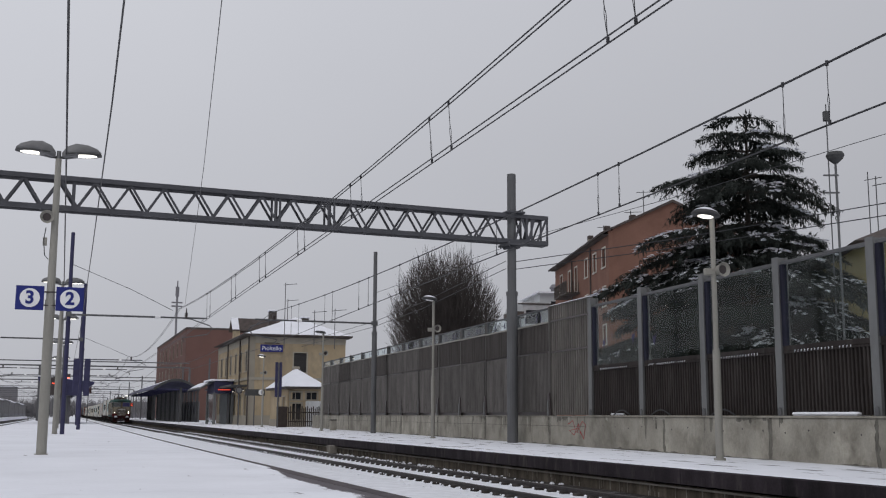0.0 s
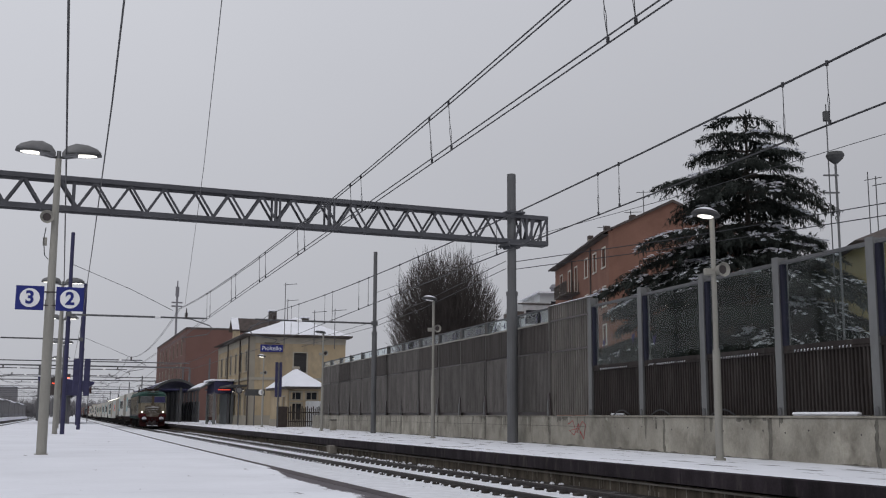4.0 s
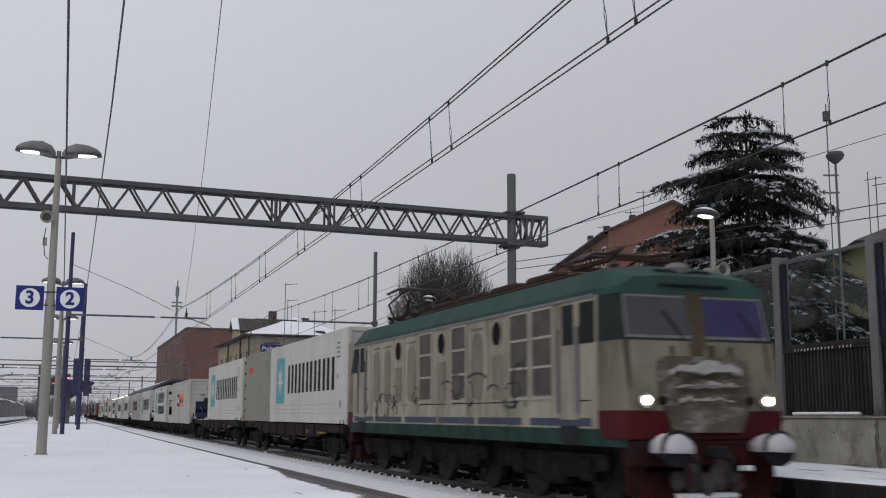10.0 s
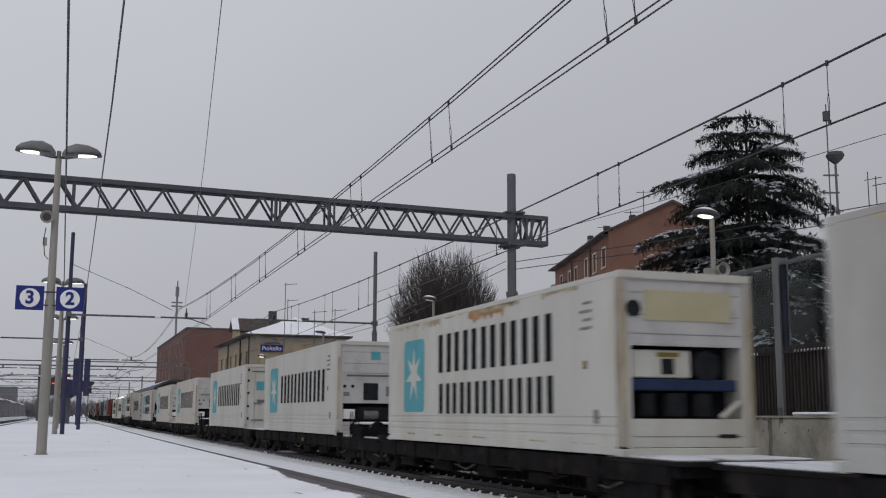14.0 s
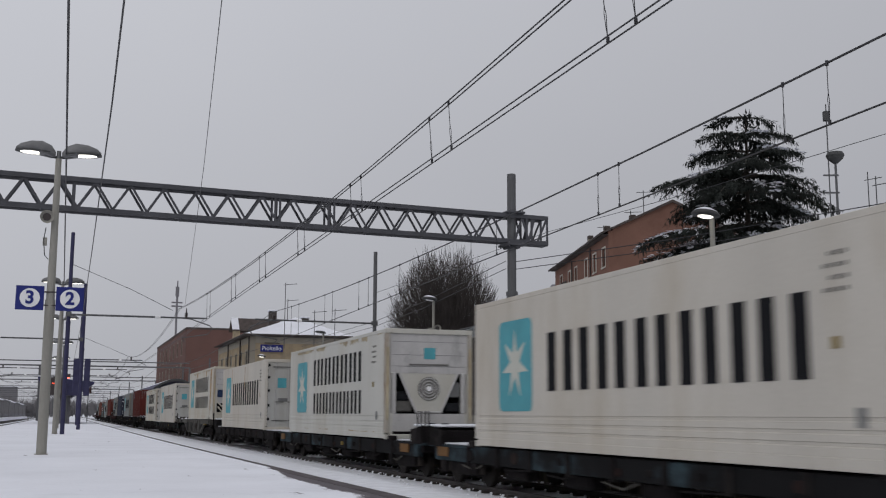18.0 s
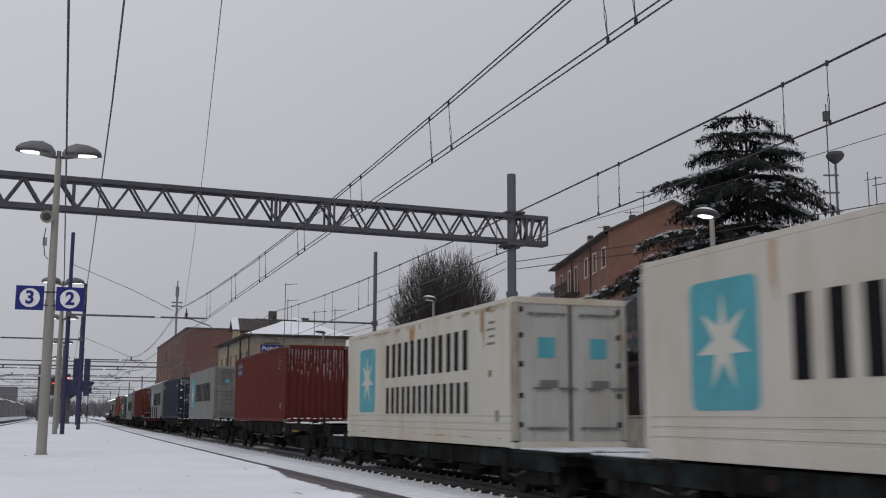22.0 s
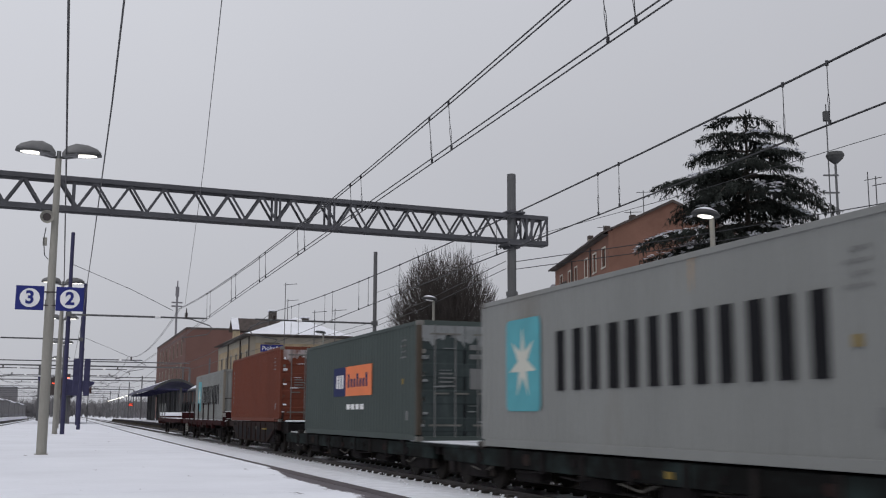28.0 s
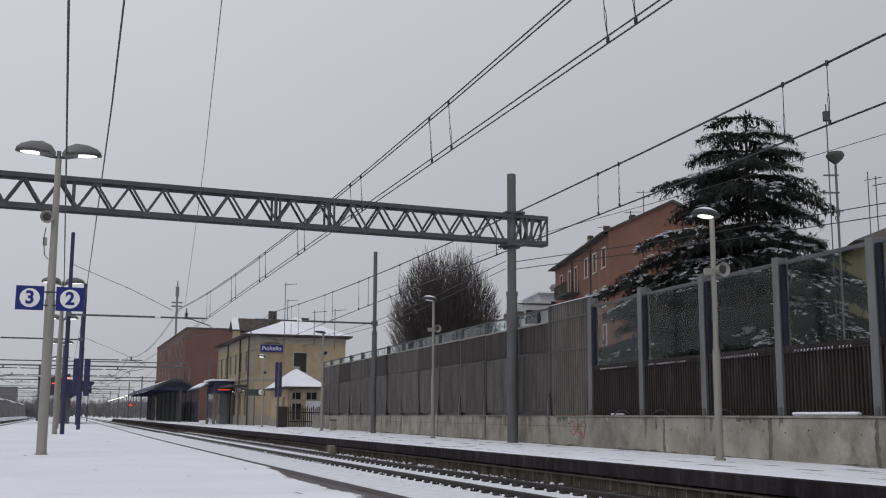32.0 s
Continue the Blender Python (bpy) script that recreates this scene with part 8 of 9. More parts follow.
# ---- locomotive ----
def locomotive():
    t = thing("locomotive", ID, "grimy beige and teal electric locomotive with lit headlights, snowy nose", "locomotive")
    Lh = 8.35
    W = 1.45
    # body shell: beige middle, teal roof and skirt
    low = lambda y, w: [(-w, y, 1.25), (-w, y, 3.36), (w, y, 3.36), (w, y, 1.25)]
    part("body", loft([low(-Lh + .82, W), low(Lh - .82, W)]), LOCOBEIGE, t, "grimy beige body side")
    part("skirt", loft([[(-w, y, 1.0), (-w, y, 1.265), (w, y, 1.265), (w, y, 1.0)] for y, w in ((-Lh + .1, 1.34), (-Lh + .85, W + .01), (Lh - .85, W + .01), (Lh - .1, 1.34))]), LOCOSKIRT, t, "teal lower skirt")
    for y0, y1 in ((-7.3, -4.9), (-4.5, -2.3), (-2.1, .1), (.3, 2.6), (2.9, 5.2), (5.4, 7.3)):
        part("stripe", box(-W - .006, W + .006, y0, y1, 1.30, 1.43), LOCOBLUE, t, "faded blue stripe")
    roofp = lambda y, w, k=1.0: [(-w, y, 3.35), (-w, y, 3.46), (-w + .28, y, 3.46 + .36 * k), (-.55, y, 3.46 + .44 * k), (.55, y, 3.46 + .44 * k), (w - .28, y, 3.46 + .36 * k), (w, y, 3.46), (w, y, 3.35)]
    part("roof", loft([roofp(-Lh + .3, 1.32, .45), roofp(-Lh + 1.05, W + .02), roofp(Lh - 1.05, W + .02), roofp(Lh - .3, 1.32, .45)]), LOCOTEAL, t, "faded teal roof")
    for sg in (-1, 1):
        y = sg * Lh
        a = lambda d: y - sg * d
        # cab front: lower apron, beige mid, teal window band, raked back
        part("cab_apron", loft([[(-1.38, a(.02), 1.12), (-1.38, a(.0), 1.55), (1.38, a(.0), 1.55), (1.38, a(.02), 1.12)], [(-W, a(.85), 1.12), (-W, a(.85), 1.55), (W, a(.85), 1.55), (W, a(.85), 1.12)]]), LOCORED, t, "dirty red lower front")
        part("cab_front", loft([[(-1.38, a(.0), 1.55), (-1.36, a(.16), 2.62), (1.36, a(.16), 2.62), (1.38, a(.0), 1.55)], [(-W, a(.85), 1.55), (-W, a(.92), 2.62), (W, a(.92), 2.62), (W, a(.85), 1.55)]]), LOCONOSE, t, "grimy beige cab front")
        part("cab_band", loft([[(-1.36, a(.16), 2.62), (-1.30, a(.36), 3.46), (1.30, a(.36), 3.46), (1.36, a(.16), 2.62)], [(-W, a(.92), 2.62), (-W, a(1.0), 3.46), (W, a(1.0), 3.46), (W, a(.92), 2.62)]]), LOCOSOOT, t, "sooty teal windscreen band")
        part("centre_pillar", loft([[(-.13, a(.13), 2.5), (-.15, a(.31), 3.46), (.15, a(.31), 3.46), (.13, a(.13), 2.5)], [(-.13, a(.3), 2.5), (-.15, a(.5), 3.46), (.15, a(.5), 3.46), (.13, a(.3), 2.5)]]), OILBROWN, t, "oil-stained pillar between the windscreens")
        part("cab_brow", loft([[(-.62, a(.25), 3.49), (-.50, a(.62), 3.80), (.50, a(.62), 3.80), (.62, a(.25), 3.49)], [(-.62, a(.7), 3.4), (-.50, a(.95), 3.6), (.50, a(.95), 3.6), (.62, a(.7), 3.4)]]), WAGDARK, t, "sooty brow over the windscreens")
        for k, x in enumerate((-.69, .69)):
            q = lambda x_, z_: (x_, a(.16 + .2 * (z_ - 2.62) / .84) - sg * -.012, z_)
            x0, x1 = x - .60, x + .60
            rim = bmesh.new()
            loft([[(x0, a(.19) + sg * .03, 2.66), (x0 + .03, a(.345) + sg * .03, 3.36), (x1 - .03, a(.345) + sg * .03, 3.36), (x1, a(.19) + sg * .03, 2.66)], [(x0, a(.25), 2.66), (x0 + .03, a(.40), 3.36), (x1 - .03, a(.40), 3.36), (x1, a(.25), 2.66)]], rim)
            ws = part("windscreen_rim", rim, GALV, t, "pale metal windscreen frame")
            part("windscreen", loft([[(x0 + .045, a(.20) + sg * .036, 2.71), (x0 + .07, a(.335) + sg * .036, 3.31), (x1 - .07, a(.335) + sg * .036, 3.31), (x1 - .045, a(.20) + sg * .036, 2.71)], [(x0 + .045, a(.25), 2.71), (x0 + .07, a(.37), 3.31), (x1 - .07, a(.37), 3.31), (x1 - .045, a(.25), 2.71)]]),
                 (CURTAINBLUE if (k == 1 and sg < 0) else DARKGLASS), ws, "violet-blue blind behind glass" if (k == 1 and sg < 0) else "dark windscreen")
            part("wiper", tube([(x + .4, a(.16) + sg * .05, 2.66), (x + .1, a(.3) + sg * .06, 3.1)], .012, 5), INK, ws)
        for x in (-1.08, 1.08):
            hl = part("headlight", disc((x, a(-.03), 1.70), .12, (0, 1, 0), 18, .08), GALV, t, "round headlight")
            part("lamp_glass", disc((x, a(-.08), 1.70), .062, (0, 1, 0), 16, .03), HEADLIGHT if sg < 0 else DARKGLASS, hl, "glowing headlight glass" if sg < 0 else "unlit headlight glass")
            part("marker_lamp", disc((x * .72, a(-.02), 1.70), .07, (0, 1, 0), 12, .06), INK, t)
        rnd = random.Random(4)
        for x, w, zt, ln in ((-.04, .40, 3.4, 1.15), (-.06, .26, 2.66, .95), (.2, .14, 2.64, .6), (-1.3, .09, 2.7, .9), (1.22, .08, 2.7, .7), (.55, .1, 2.62, .35), (-.5, .08, 2.62, .3)):
            ys = lambda z_: a(.16 * (z_ - 1.55) / 1.07 + max(0, z_ - 2.62) * .08) + sg * .012
            ring = [(x - w / 2, zt - .08), (x + w / 2, zt - .08), (x + w * .4, zt - ln * .6), (x + w * .12, zt - ln), (x - w * .3, zt - ln * .75)]
            part("oil_streak", loft([[(q, ys(z), z) for q, z in ring], [(q, ys(z) - sg * .03, z) for q, z in ring]]), OILBROWN, t, "brown oil streak")
        part("nose_grille", loft([[(-.60, a(d1), 1.22), (.60, a(d1), 1.22), (.82, a(d2), 1.75), (.80, a(d3), 2.30), (.62, a(d3), 2.38), (-.62, a(d3), 2.38), (-.80, a(d3), 2.30), (-.82, a(d2), 1.75)] for d1, d2, d3 in ((-.05, -.02, .07), (.12, .14, .2))]), SNOWGRILLE if sg < 0 else LOCOGRIME, t, "grime-caked ventilation panel")
        if sg < 0:
            for (x0, x1, z0, z1) in ((-.66, .62, 2.10, 2.30), (-.55, .6, 1.90, 1.98), (-.5, .45, 1.70, 1.76)):
                top = [(x0 + (x1 - x0) * k / 12, z1 + rnd.uniform(-.07, .04) - .09 * (2 * k / 12 - 1) ** 4) for k in range(13)]
                bot = [(x0 + (x1 - x0) * k / 12, z0 + rnd.uniform(-.03, .05)) for k in range(12, -1, -1)]
                part("nose_snow", loft([[(x, a(-.045), z) for x, z in top + bot], [(x * .97, a(-.11), z * .8 + (z0 + z1) * .1) for x, z in top + bot]]), DULLSNOW, t, "wind-packed snow on the nose")
        # buffer beam, buffers, hoses, plough
        part("buffer_beam", box(-1.32, 1.32, min(a(.0), a(.3)), max(a(.0), a(.3)), .72, 1.1, bevel=.03), LOCOPLOUGH, t, "sooty red buffer beam")
        for x in (-.88, .88):
            bf = part("buffer", tube([(x, a(.0), 1.0), (x, a(-.55), 1.0)], .13, 12), LOCORED, t)
            part("buffer_plate", disc((x, a(-.58), 1.0), .27, (0, 1, 0), 20, .07), MACHINE, bf)
            if sg < 0:
                heap = []
                for d_, g_ in ((-.74, .35), (-.70, .8), (-.55, 1.0), (-.3, .92), (-.05, .7)):
                    heap.append([(x + .27 * g_ * math.cos(u) + rnd.uniform(-.012, .012), a(d_), .94 + .30 * g_ * max(0, math.sin(u)) ** .75 + rnd.uniform(-.012, .012)) for u in [math.pi * q / 10 for q in range(11)]])
                part("buffer_snow", loft(heap), DULLWHITE, bf, "snow heaped on the buffer", True)
            part("ladder", box(x * 1.3 - .16, x * 1.3 + .16, a(.05) if sg > 0 else a(.15), a(-.1) if sg > 0 else a(.05) + .2, .3, .74), LOCOPLOUGH, t)
        part("coupling_hook", box(-.07, .07, min(a(.0), a(-.45)), max(a(.0), a(-.45)), .85, 1.02, bevel=.02), MACHINE, t)
        for x in (-.5, -.32, .3, .5):
            part("brake_hose", tube([(x, a(.0), .95), (x, a(-.2), .85), (x * .9, a(-.22), .5), (x * .8, a(-.1), .42)], .028, 6), LOCORED if abs(x) > .4 else CONE, t)
        part("plough", loft([[(-1.15, a(.05), .22), (1.15, a(.05), .22), (1.2, a(.25), .62), (-1.2, a(.25), .62)], [(-1.1, a(.4), .22), (1.1, a(.4), .22), (1.1, a(.4), .62), (-1.1, a(.4), .62)]]), LOCOPLOUGH, t, "sooty red rail guard")
        if sg < 0:
            for xa, za, ra in ((-.28, .55, .17), (.22, .58, .19), (-.02, .45, .14), (.5, .47, .12), (-.55, .5, .12)):
                part("snow_cake", loft([[(xa + ra * k * math.cos(u) * 1.1, a(.02 - h_), za + ra * k * math.sin(u) * 1.4) for u in [q * math.tau / 9 for q in range(9)]] for k, h_ in ((1, 0), (.8, .08), (.3, .12))]), SNOWCAKE, t, "grey snow caked on the front", True)
        part("plough_snow", box(-.55, .55, min(a(.0), a(.12)), max(a(.0), a(.12)), .24, .32, bevel=.02), SNOW, t)
        part("brow_lamp", spun([(.06, 0), (.2, .03), (.22, .12), (.14, .2), (.03, .22)], 14), GALV, t, "roof lamp with snow").matrix_local = pose(0, a(.75), 3.72)
    # side doors, cab windows, louvres, portholes on both sides
    def side_piece(name, y0, y1, z0, z1, material, proud=.012, bevel=.0, label=""):
        for x in (-1, 1):
            bmx = box(min(x * W, x * (W + proud)), max(x * W, x * (W + proud)), y0, y1, z0, z1, bevel=bevel)
            part(name, bmx, material, t, label)

    for sg in (-1, 1):
        f = lambda c: sg * (Lh - c)
        side_piece("cab_window", *sorted((f(.88), f(1.42))), 2.62, 3.28, CABGLASS, .014, .0, "dark cab side window")
        side_piece("cab_door", *sorted((f(1.5), f(2.16))), 1.4, 3.34, LOCOBEIGE, .02, .008, "beige cab door")
        side_piece("door_window", *sorted((f(1.62), f(2.04))), 2.62, 3.28, CABGLASS, .026)
        side_piece("hand_grip", *sorted((f(1.45), f(1.48))), 1.5, 2.9, GALV, .06)
        side_piece("hand_grip", *sorted((f(2.19), f(2.22))), 1.5, 2.9, GALV, .06)
        side_piece("cab_step", *sorted((f(1.5), f(2.15))), 1.05, 1.3, MACHINE, .03)
    for y0 in (.62, -1.6, -4.83, -5.86):
        for r_ in range(3):
            for x in (-1, 1):
                part("louvre", box(min(x * W, x * (W + .012)), max(x * W, x * (W + .012)), y0, y0 + .82, 1.82 + r_ * .51, 2.29 + r_ * .51), GRILLE, t, "brown-grey ventilation grille")
        side_piece("louvre_frame", y0 - .07, y0 - .01, 1.72, 3.34, LOCOTRIM, .024)
        side_piece("louvre_frame", y0 + .83, y0 + .89, 1.72, 3.34, LOCOTRIM, .024)
        for z in (1.74, 2.285, 2.795, 3.29):
            side_piece("louvre_bar", y0, y0 + .82, z, z + .045, LOCOTRIM, .022)
    for y in (-3.35, -.1, 3.15):
        for x in (-1, 1):
            part("porthole", disc((x * (W + .008), y, 3.02), .27, (1, 0, 0), 24, .025), LOCOBEIGE, t)
            part("porthole_glass", disc((x * (W + .014), y, 3.02), .225, (1, 0, 0), 24, .026), PORTGLASS, t, "dark round porthole")
            part("inset_panel", rounded_plate(x * (W + (.008 if x < 0 else .002)), y - .27, y + .27, 1.78, 2.62, .06), LOCOPANEL, t)
    for y in (5.12, 4.13, 2.11, -2.27):
        for x in (-1, 1):
            part("inset_panel", rounded_plate(x * (W + (.008 if x < 0 else .002)), y - .3, y + .3, 1.78, 3.1, .26), LOCOPANEL, t, "arched inset panel")
            part("panel_hinge", box(min(x * W, x * (W + .03)), max(x * W, x * (W + .03)), y - .28, y + .28, 3.16, 3.2), LOCOPANEL, t)
    for y in (5.7, 4.62, 3.6, 2.65, 1.58, -.55, -1.72, -2.85, -3.85):
        side_piece("panel_seam", y - .012, y + .012, 1.5, 3.34, LOCOPANEL, .008)
    side_piece("small_window", 6.12, 6.3, 2.62, 3.2, CABGLASS, .014)
    side_piece("small_window_bar", 6.12, 6.3, 2.89, 2.93, LOCOBEIGE, .02)
    for y0, y1 in ((-7.3, -6.0), (-4.4, -.9), (-.4, 1.4), (2.3, 2.9)):
        side_piece("sill_seam", y0, y1, 1.70, 1.715, INK, .008)
    side_piece("gutter_rail", -Lh + .9, Lh - .9, 3.34, 3.39, GALV, .035)
    # spray paint: thin arcs and blots
    rnd = random.Random(21)

    def arc(cy, cz, ry, rz, a0, a1, w):
        return tube([(-W - .012, cy + .55 + ry * math.cos(radians(a0 + (a1 - a0) * k / 10)), cz + rz * math.sin(radians(a0 + (a1 - a0) * k / 10))) for k in range(11)], w, 5)

    for cy, cz, ry, rz, a0, a1, w in ((-5.0, 2.02, .32, .40, -60, 150, .028), (-4.7, 1.9, .35, .18, 20, 200, .022), (-3.7, 1.95, .28, .1, 0, 190, .018), (-4.55, 1.72, .3, .1, 180, 380, .02),
                                     (-2.8, 2.18, .5, .12, 20, 170, .024), (-1.6, 2.1, .34, .22, 60, 330, .022), (-2.4, 1.9, .2, .24, 90, 300, .016), (-1.0, 2.12, .3, .07, 0, 180, .02)):
        part("spray_tag", arc(cy, cz, ry, rz, a0, a1, w), PAINTTAG, t, "dark spray-painted scrawl")
    for k in range(14):
        y = rnd.uniform(.4, 5.6)
        z = 1.78 + rnd.uniform(-.3, .28)
        a0 = rnd.uniform(0, 360)
        part("spray_tag", arc(y, z, rnd.uniform(.06, .26), rnd.uniform(.08, .24), a0, a0 + rnd.uniform(90, 250), rnd.uniform(.009, .018)), PAINTTAG, t, "thin spray-painted scribble")
    for cy, cz, r_, material in ((-4.75, 1.78, .14, PAINTTAG), (-4.9, 1.92, .09, PAINTTAG), (-4.35, 1.66, .13, TAGGREEN), (-5.25, 1.7, .09, TAGGREEN), (-4.4, 1.5, .06, TAGGREEN), (-1.65, 1.98, .2, PAINTTAG), (-1.4, 1.75, .1, TAGGREEN), (3.0, 1.85, .1, PAINTTAG), (1.2, 1.8, .1, PAINTTAG), (4.6, 1.6, .08, PAINTTAG)):
        pts = [(cy + .55 + r_ * rnd.uniform(.6, 1.2) * math.cos(math.tau * k / 11), cz + r_ * rnd.uniform(.7, 1.5) * math.sin(math.tau * k / 11)) for k in range(11)]
        part("spray_blot", loft([[(-W + .001, y, z) for y, z in pts], [(-W - .005, y, z) for y, z in pts]]), material, t)
    # bogies
    for yc in (-5.2, 0, 5.2):
        for yy in (yc - 1.42, yc + 1.42):
            for x in (-.75, .75):
                part("wheel", tube([(x - .07, yy, .625), (x + .07, yy, .625)], .625, 24), WHEEL, t)
            for x in (-1.08, 1.08):
                part("axle_box", box(x - .16, x + .16, yy - .25, yy + .25, .42, .82, bevel=.05), WAGDARK, t)
        for x in (-1.1, 1.1):
            part("bogie_frame", loft([[(xx, yc - 2.1, .62), (xx, yc - 2.1, .86), (xx, yc + 2.1, .86), (xx, yc + 2.1, .62), (xx, yc + .7, .45), (xx, yc - .7, .45)] for xx in (x - .08, x + .08)]), WAGDARK, t)
            part("sand_box", box(x - .14, x + .14, yc - .5, yc + .5, .32, .7, bevel=.05), WAGDARK, t)
            part("wheel_guard", tube([(x * 1.02, yc - 2.0, .7), (x * 1.02, yc - 1.95, .35), (x * 1.02, yc - 1.6, .2)], .05, 6), WAGDARK, t)
    part("under_frame", box(-1.05, 1.05, -7.6, 7.6, .5, 1.02), WAGDARK, t)
    # roof gear: resistor hoods and both pantographs
    part("roof_walkway", box(-.6, .6, -4.4, 4.2, 3.88, 4.06, bevel=.03), ROOFKIT, t, "rust-brown roof boxes")
    for y in (-3.2, -1.2, .8, 2.8):
        part("roof_hood", box(-.5, .5, y - .7, y + .7, 4.05, 4.22, bevel=.05), ROOFKIT, t)
    for y in (-6.6, -5.0, 5.0, 6.6):
        for x in (-.62, .62):
            part("roof_insulator", spun([(.07, 3.84), (.1, 3.9), (.06, 3.95), (.1, 4.0), (.06, 4.05), (.05, 4.12)], 10), INSUL, t).matrix_local = pose(x, y, 0)
    for yc, lift in ((-5.8, .22), (5.8, .8)):
        pt = part("pantograph", box(-.72, .72, yc - .85, yc - .75, 4.08, 4.16), ROOFKIT, t, "folded pantograph" if lift < .5 else "raised pantograph")
        part("base_bar", box(-.72, .72, yc + .75, yc + .85, 4.08, 4.16), ROOFKIT, pt)
        for x in (-.6, .6):
            part("base_bar", box(x - .04, x + .04, yc - .8, yc + .8, 4.08, 4.15), ROOFKIT, pt)
            for s2 in (-1, 1):
                kn = (x * 1.1, yc + s2 * (1.25 - .35 * lift), 4.12 + lift * .5)
                part("panto_arm", tube([(x, yc + s2 * .55, 4.12), kn], .035, 6), ROOFKIT, pt)
                part("panto_arm", tube([kn, (x * .7, yc + s2 * .2, 4.06 + lift)], .028, 6), ROOFKIT, pt)
        for s2 in (-1, 1):
            part("collector_bow", tube([(-.95, yc + s2 * .18, 3.92 + lift), (-.7, yc + s2 * .18, 4.06 + lift), (.7, yc + s2 * .18, 4.06 + lift), (.95, yc + s2 * .18, 3.92 + lift)], .035, 6), INSUL, pt)
    return t


TRAIN = []          # each rolling thing, the stretch of the train at which it rides, its height


def ride(ob, c, z=0.0, turn=0.0):
    c -= .3 if c > -140 else 0
    ob.matrix_world = at(c + 300, 0, z, turn)
    TRAIN.append((ob, c, z, turn))
    return ob


engine = ride(locomotive(), -189.33)
engine.scale = (1, .966, 1)

HIGH, LOW = 1.185, .845


def deck_of(length, deck, tone, label, snow=(), solid_side=False):
    return deck_wagon(length, deck, tone, label, snow, solid_side)


ride(deck_of(19.6, HIGH - .02, WAGBROWN, "grimy brown container flat wagon, fully loaded"), -171.3)
ride(deck_of(19.6, HIGH - .02, WAGBROWN, "grimy brown container flat wagon with an empty snowy end", ((2.4, 8.6),)), -151.6)
# low twin wagons: a leading half and a trailing half, then copies
lowF = low_wagon(18.1, LOW, WAGDARK, "leading half of a grimy low twin container wagon", -1)
lowR = low_wagon(18.1, LOW, WAGDARK, "trailing half of a grimy low twin container wagon", 1)
lowFg = low_wagon(18.1, LOW, WAGGREEN, "leading half of a dull green low twin container wagon", -1)
lowRg = low_wagon(18.1, LOW, WAGGREEN, "trailing half of a dull green low twin container wagon", 1)
lowFb = low_wagon(18.1, LOW, WAGBLUE, "leading half of a dull blue low twin container wagon", -1)
lowRb = low_wagon(18.1, LOW, WAGBLUE, "trailing half of a dull blue low twin container wagon", 1)
ride(lowF, -133.3)
ride(lowR, -115.2)
ride(copy_thing(lowF, ID), -98.6)
ride(copy_thing(lowR, ID), -80.5)
ride(lowFg, -62.4)
ride(lowRb, -44.3)
ride(lowFb, -26.5)
ride(copy_thing(lowR, ID), -8.4)
ride(deck_of(19.4, HIGH - .02, WAGGREY, "dusty grey flat wagon, deep slotted side girders, one end empty", ((3.6, 8.8),), True), 10.6)
ride(copy_thing(lowFg, ID), 28.6)
ride(lowRg, 46.7)
wagA = deck_of(19.4, HIGH - .02, WAGDARK, "grimy container flat wagon with an empty snowy front", ((-8.8, -3.2),))
ride(wagA, 65.5)
ride(copy_thing(wagA, ID), 85.2)
ride(copy_thing(wagA, ID), 104.7)
stA = stake_wagon(19.6, "red-brown stake wagon with snow on its deck", False)
ride(stA, 124.4)
wagB = deck_of(19.0, HIGH - .02, WAGDARK, "grimy brown container flat wagon with an empty snowy front", ((-8.6, -4.4),), True)
ride(wagB, 143.6)
ride(copy_thing(lowFg, ID), 162.3)
ride(copy_thing(lowRg, ID), 179.6)
ride(deck_of(14.4, HIGH - .02, WAGBROWN, "short grimy brown container wagon with deep side girders", (), True), 195.6)
ride(copy_thing(stA, ID), 212.9)
ride(stake_wagon(20.0, "last red-brown stake wagon, empty under snow", True), 233.4)

WHITE_S = container("white refrigerated container with light blue decal, doors leading", BODYWHITE, front="doors", marks="single")
WHITE_U = container("white refrigerated container with a light blue decal, machinery end leading", BODYWHITE, front="plain", marks="single")
CREAM_U = container("cream-white refrigerated container, machinery end leading", BODYCREAM, front="plain", marks="single")
TWO = container("dull white refrigerated container with navy and orange decal", BODYGREYWHITE, front="dark", marks="twotone", worn=RUSTPOSTPALE)
WHITE_D = container("white refrigerated container with two rows of black bars, open machinery end", BODYWHITE, front="open", marks="double", worn=RUSTPOSTPALE, rust=((4.6, 1.9, .28), (8.3, 1.2, .18)))
VEE_D = container("off-white refrigerated container with two bar rows, wedge-shaped fan end", BODYWHITE, front="vee", marks="double", worn=RUSTPOSTPALE, rust=((4.0, .5, .16), (9.2, .8, .12)))
RUST_D = container("rust-streaked white refrigerated container with two rows of bars", BODYSTAIN, front="brace", marks="double", worn=RUSTPOSTPALE, rust=((.95, .55, 2.6), (3.2, .3, .5), (7.6, .5, .35)))
CREAM_D = container("stained cream refrigerated container with two bar rows, doors leading", BODYSTAIN, front="doors", marks="double", door_paint=BODYGREYWHITE, worn=RUSTPOSTPALE, rust=((1.5, .2, 1.1), (6.0, .4, .5)))
CREAM_S = container("cream refrigerated container with one bar row, doors leading", BODYCREAM, front="doors", marks="single", door_paint=BODYGREYWHITE, rust=((5.2, .12, 1.6), (9.0, .1, .9)))
ride(copy_thing(WHITE_U, ID), -174.4, HIGH)
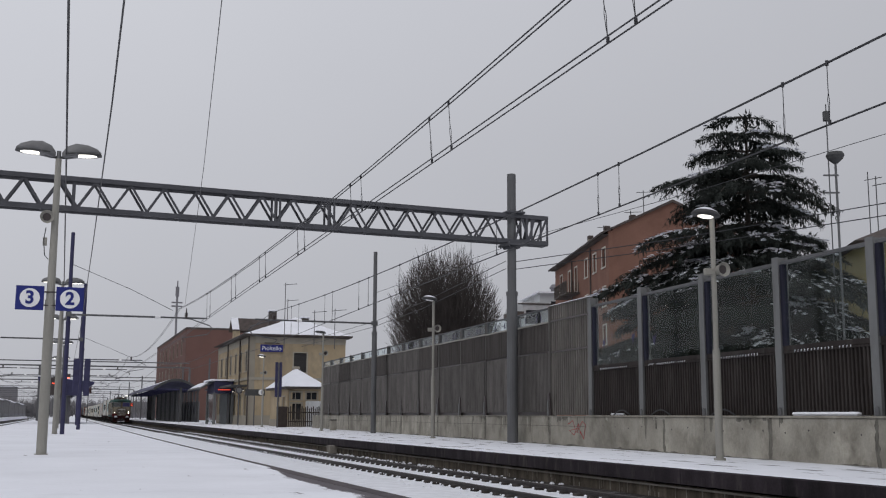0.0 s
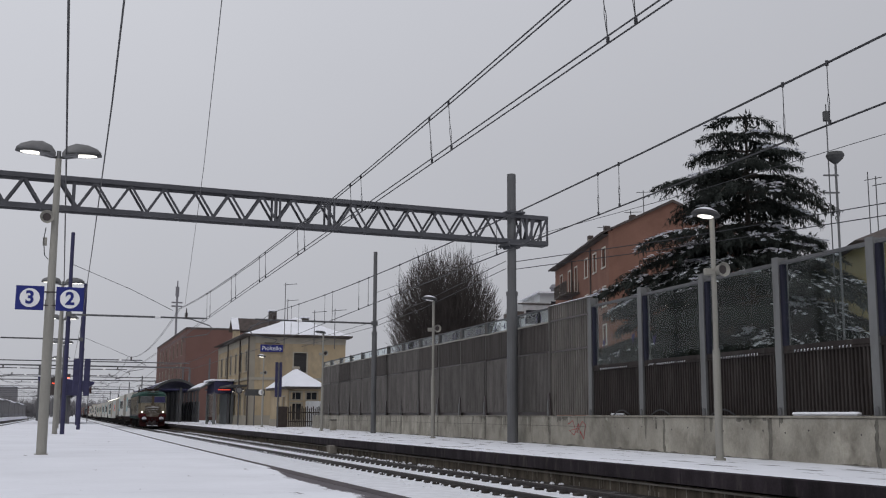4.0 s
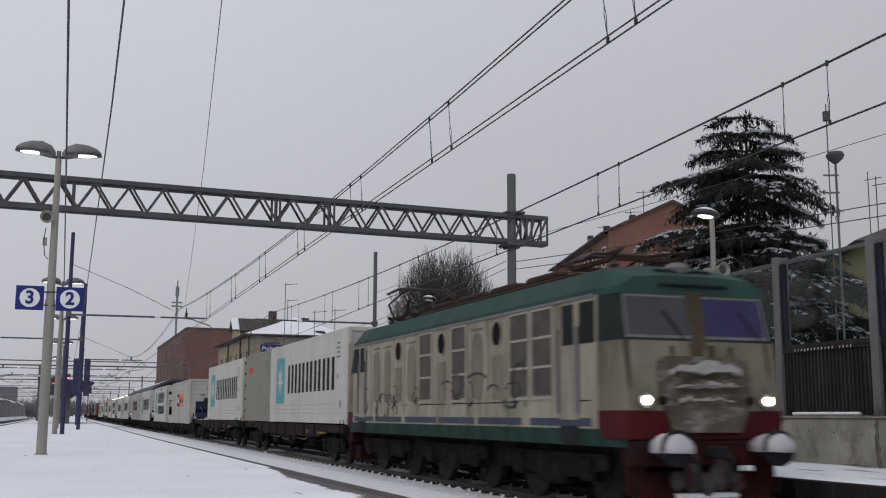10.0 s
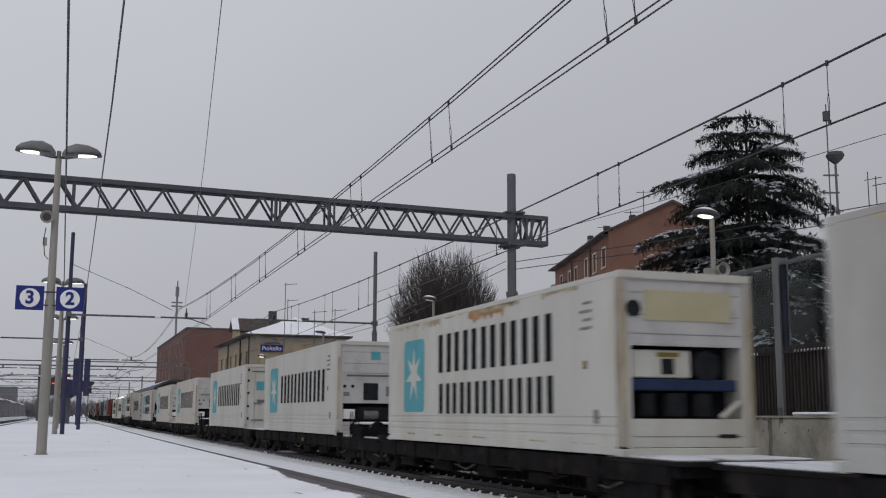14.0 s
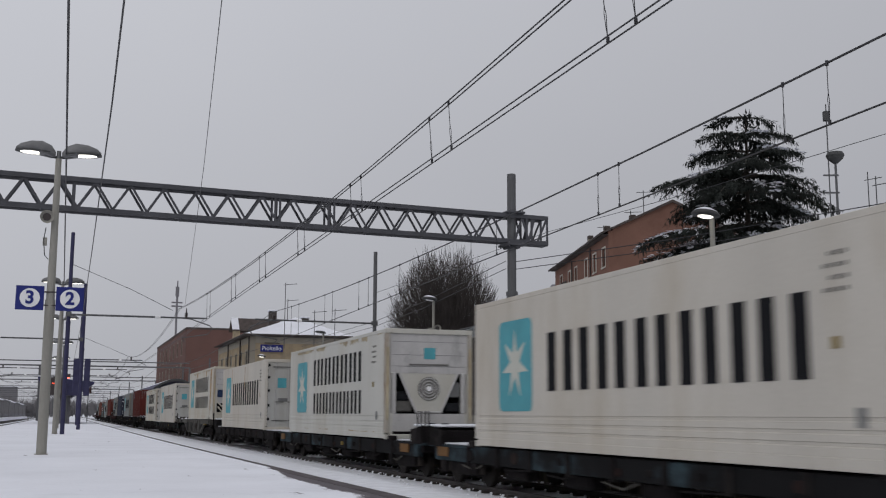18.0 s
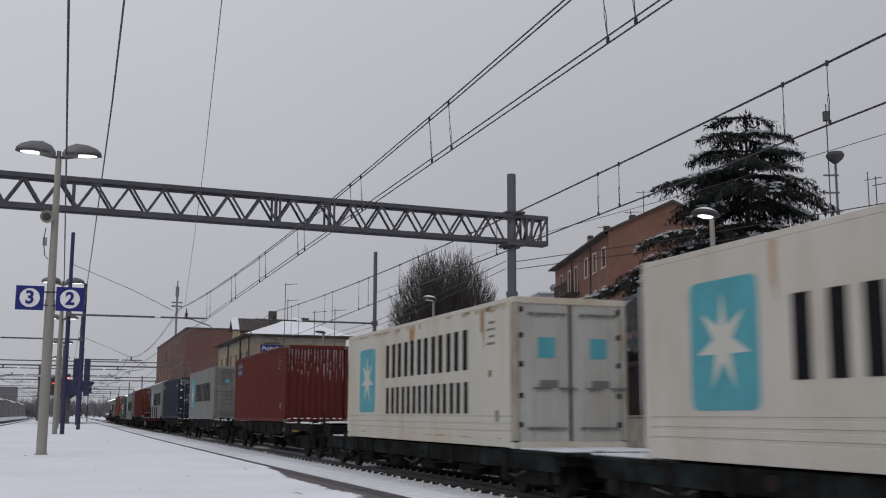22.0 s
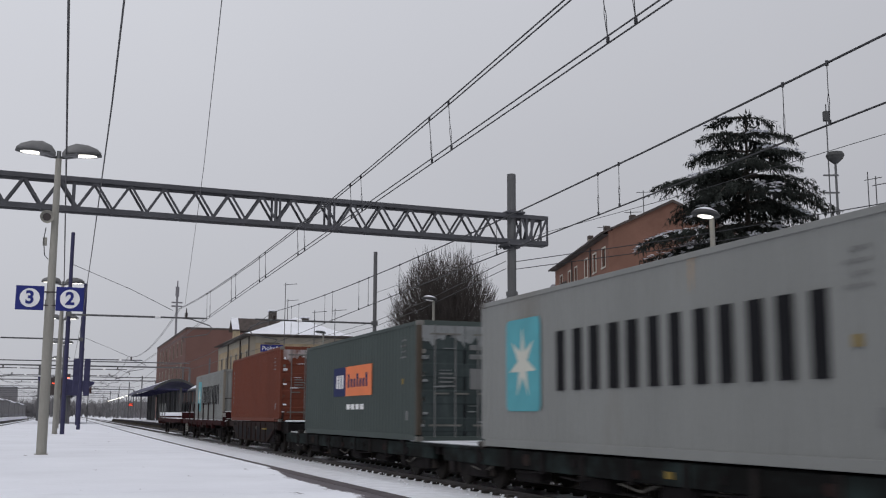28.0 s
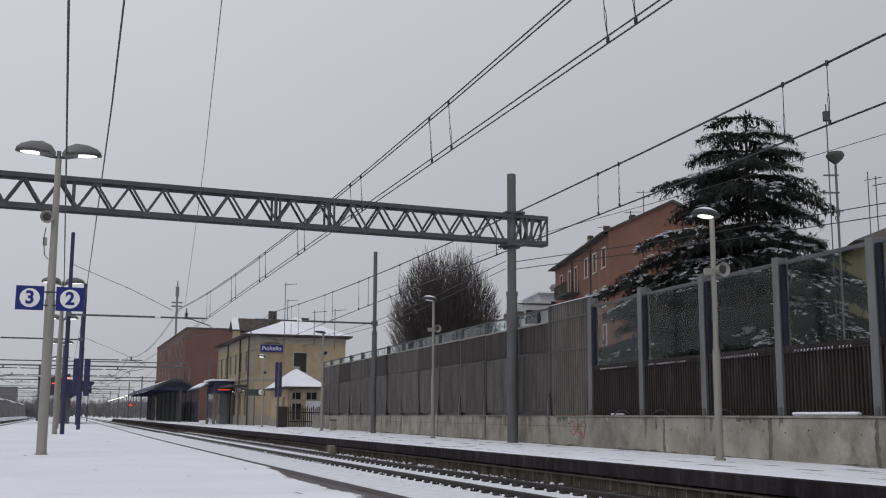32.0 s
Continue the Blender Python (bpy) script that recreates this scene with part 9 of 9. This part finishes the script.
ride(container("taupe-grey short container with small red bars", BODYTAUPE, "dry", 6.058, 2.896, "doors", "redword"), -165.3, HIGH)
ride(WHITE_S, -155.1, HIGH)
ride(TWO, -133.2, LOW)
ride(WHITE_D, -116.2, LOW)
ride(WHITE_U, -98.5, LOW)
ride(copy_thing(WHITE_S, ID), -81.3, LOW)
ride(CREAM_U, -61.9, LOW)
ride(copy_thing(CREAM_U, ID), -44.7, LOW)
ride(VEE_D, -26.1, LOW)
ride(CREAM_S, -8.8, LOW)
ride(RUST_D, 7.1, HIGH)
ride(copy_thing(CREAM_S, ID), 29.2, LOW)
ride(CREAM_D, 46.2, LOW)
ride(container("dark red corrugated container with frosted end", BODYRED, "dry", front="panel", marks="plate", snowy=True, frost=FROSTRED), 67.75, HIGH)
GREY_D = container("light grey corrugated container with a light blue decal and black bars", BODYGREY, "dry", front="doors", marks="single", rust=((.17, .10, 1.9), (4.4, .05, .5)), worn=RUSTPOST, door_paint=DOORGREY)
ride(GREY_D, 87.6, HIGH)
ride(container("navy blue corrugated container with snowy door hardware", BODYBLUE, "dry", front="doors", marks="corner", frost=FROSTNAVY), 107.1, HIGH)
GREY_P = container("light grey corrugated container with a light blue decal, plain end leading", BODYGREY, "dry", front="panel", marks="single", rust=((6.3, .06, .7),), worn=RUSTPOST)
ride(GREY_P, 120.9, HIGH)
ride(container("brick red corrugated container with snow-streaked end", BODYBRICK, "dry", front="panel", marks="none", snowy=True, frost=FROSTBRICK), 145.6, HIGH)
ride(copy_thing(GREY_D, ID), 162.1, LOW)
ride(container("slate green corrugated container with a navy and orange decal", BODYGREEN, "dry", front="doors", marks="twotone", frost=FROSTGREEN, worn=RUSTDARK, door_paint=DOORGREEN), 178.4, LOW)
ride(container("rust-orange corrugated container with snow along its door head", BODYORANGE, "dry", front="doors", marks="column", frost=FROSTBRICK), 195.2, HIGH)
ride(container("low light grey corrugated container with a light blue decal", BODYGREY, "dry", 12.19, 2.591, "panel", "single", worn=RUSTPOST), 210.4, HIGH)


def lead(t):
    """How far up the line the train's mark lies at t seconds."""
    u = t - 20.0
    return -(20.1736 * u + .188177 * u * u / 2 - .00265654 * u ** 3 / 6)


def motions():
    times = [float(k) for k in range(33)]
    for ob, c, z, turn in TRAIN:
        walk(ob, [(t, at(c + lead(t), 0, z, turn)) for t in times])


motions()
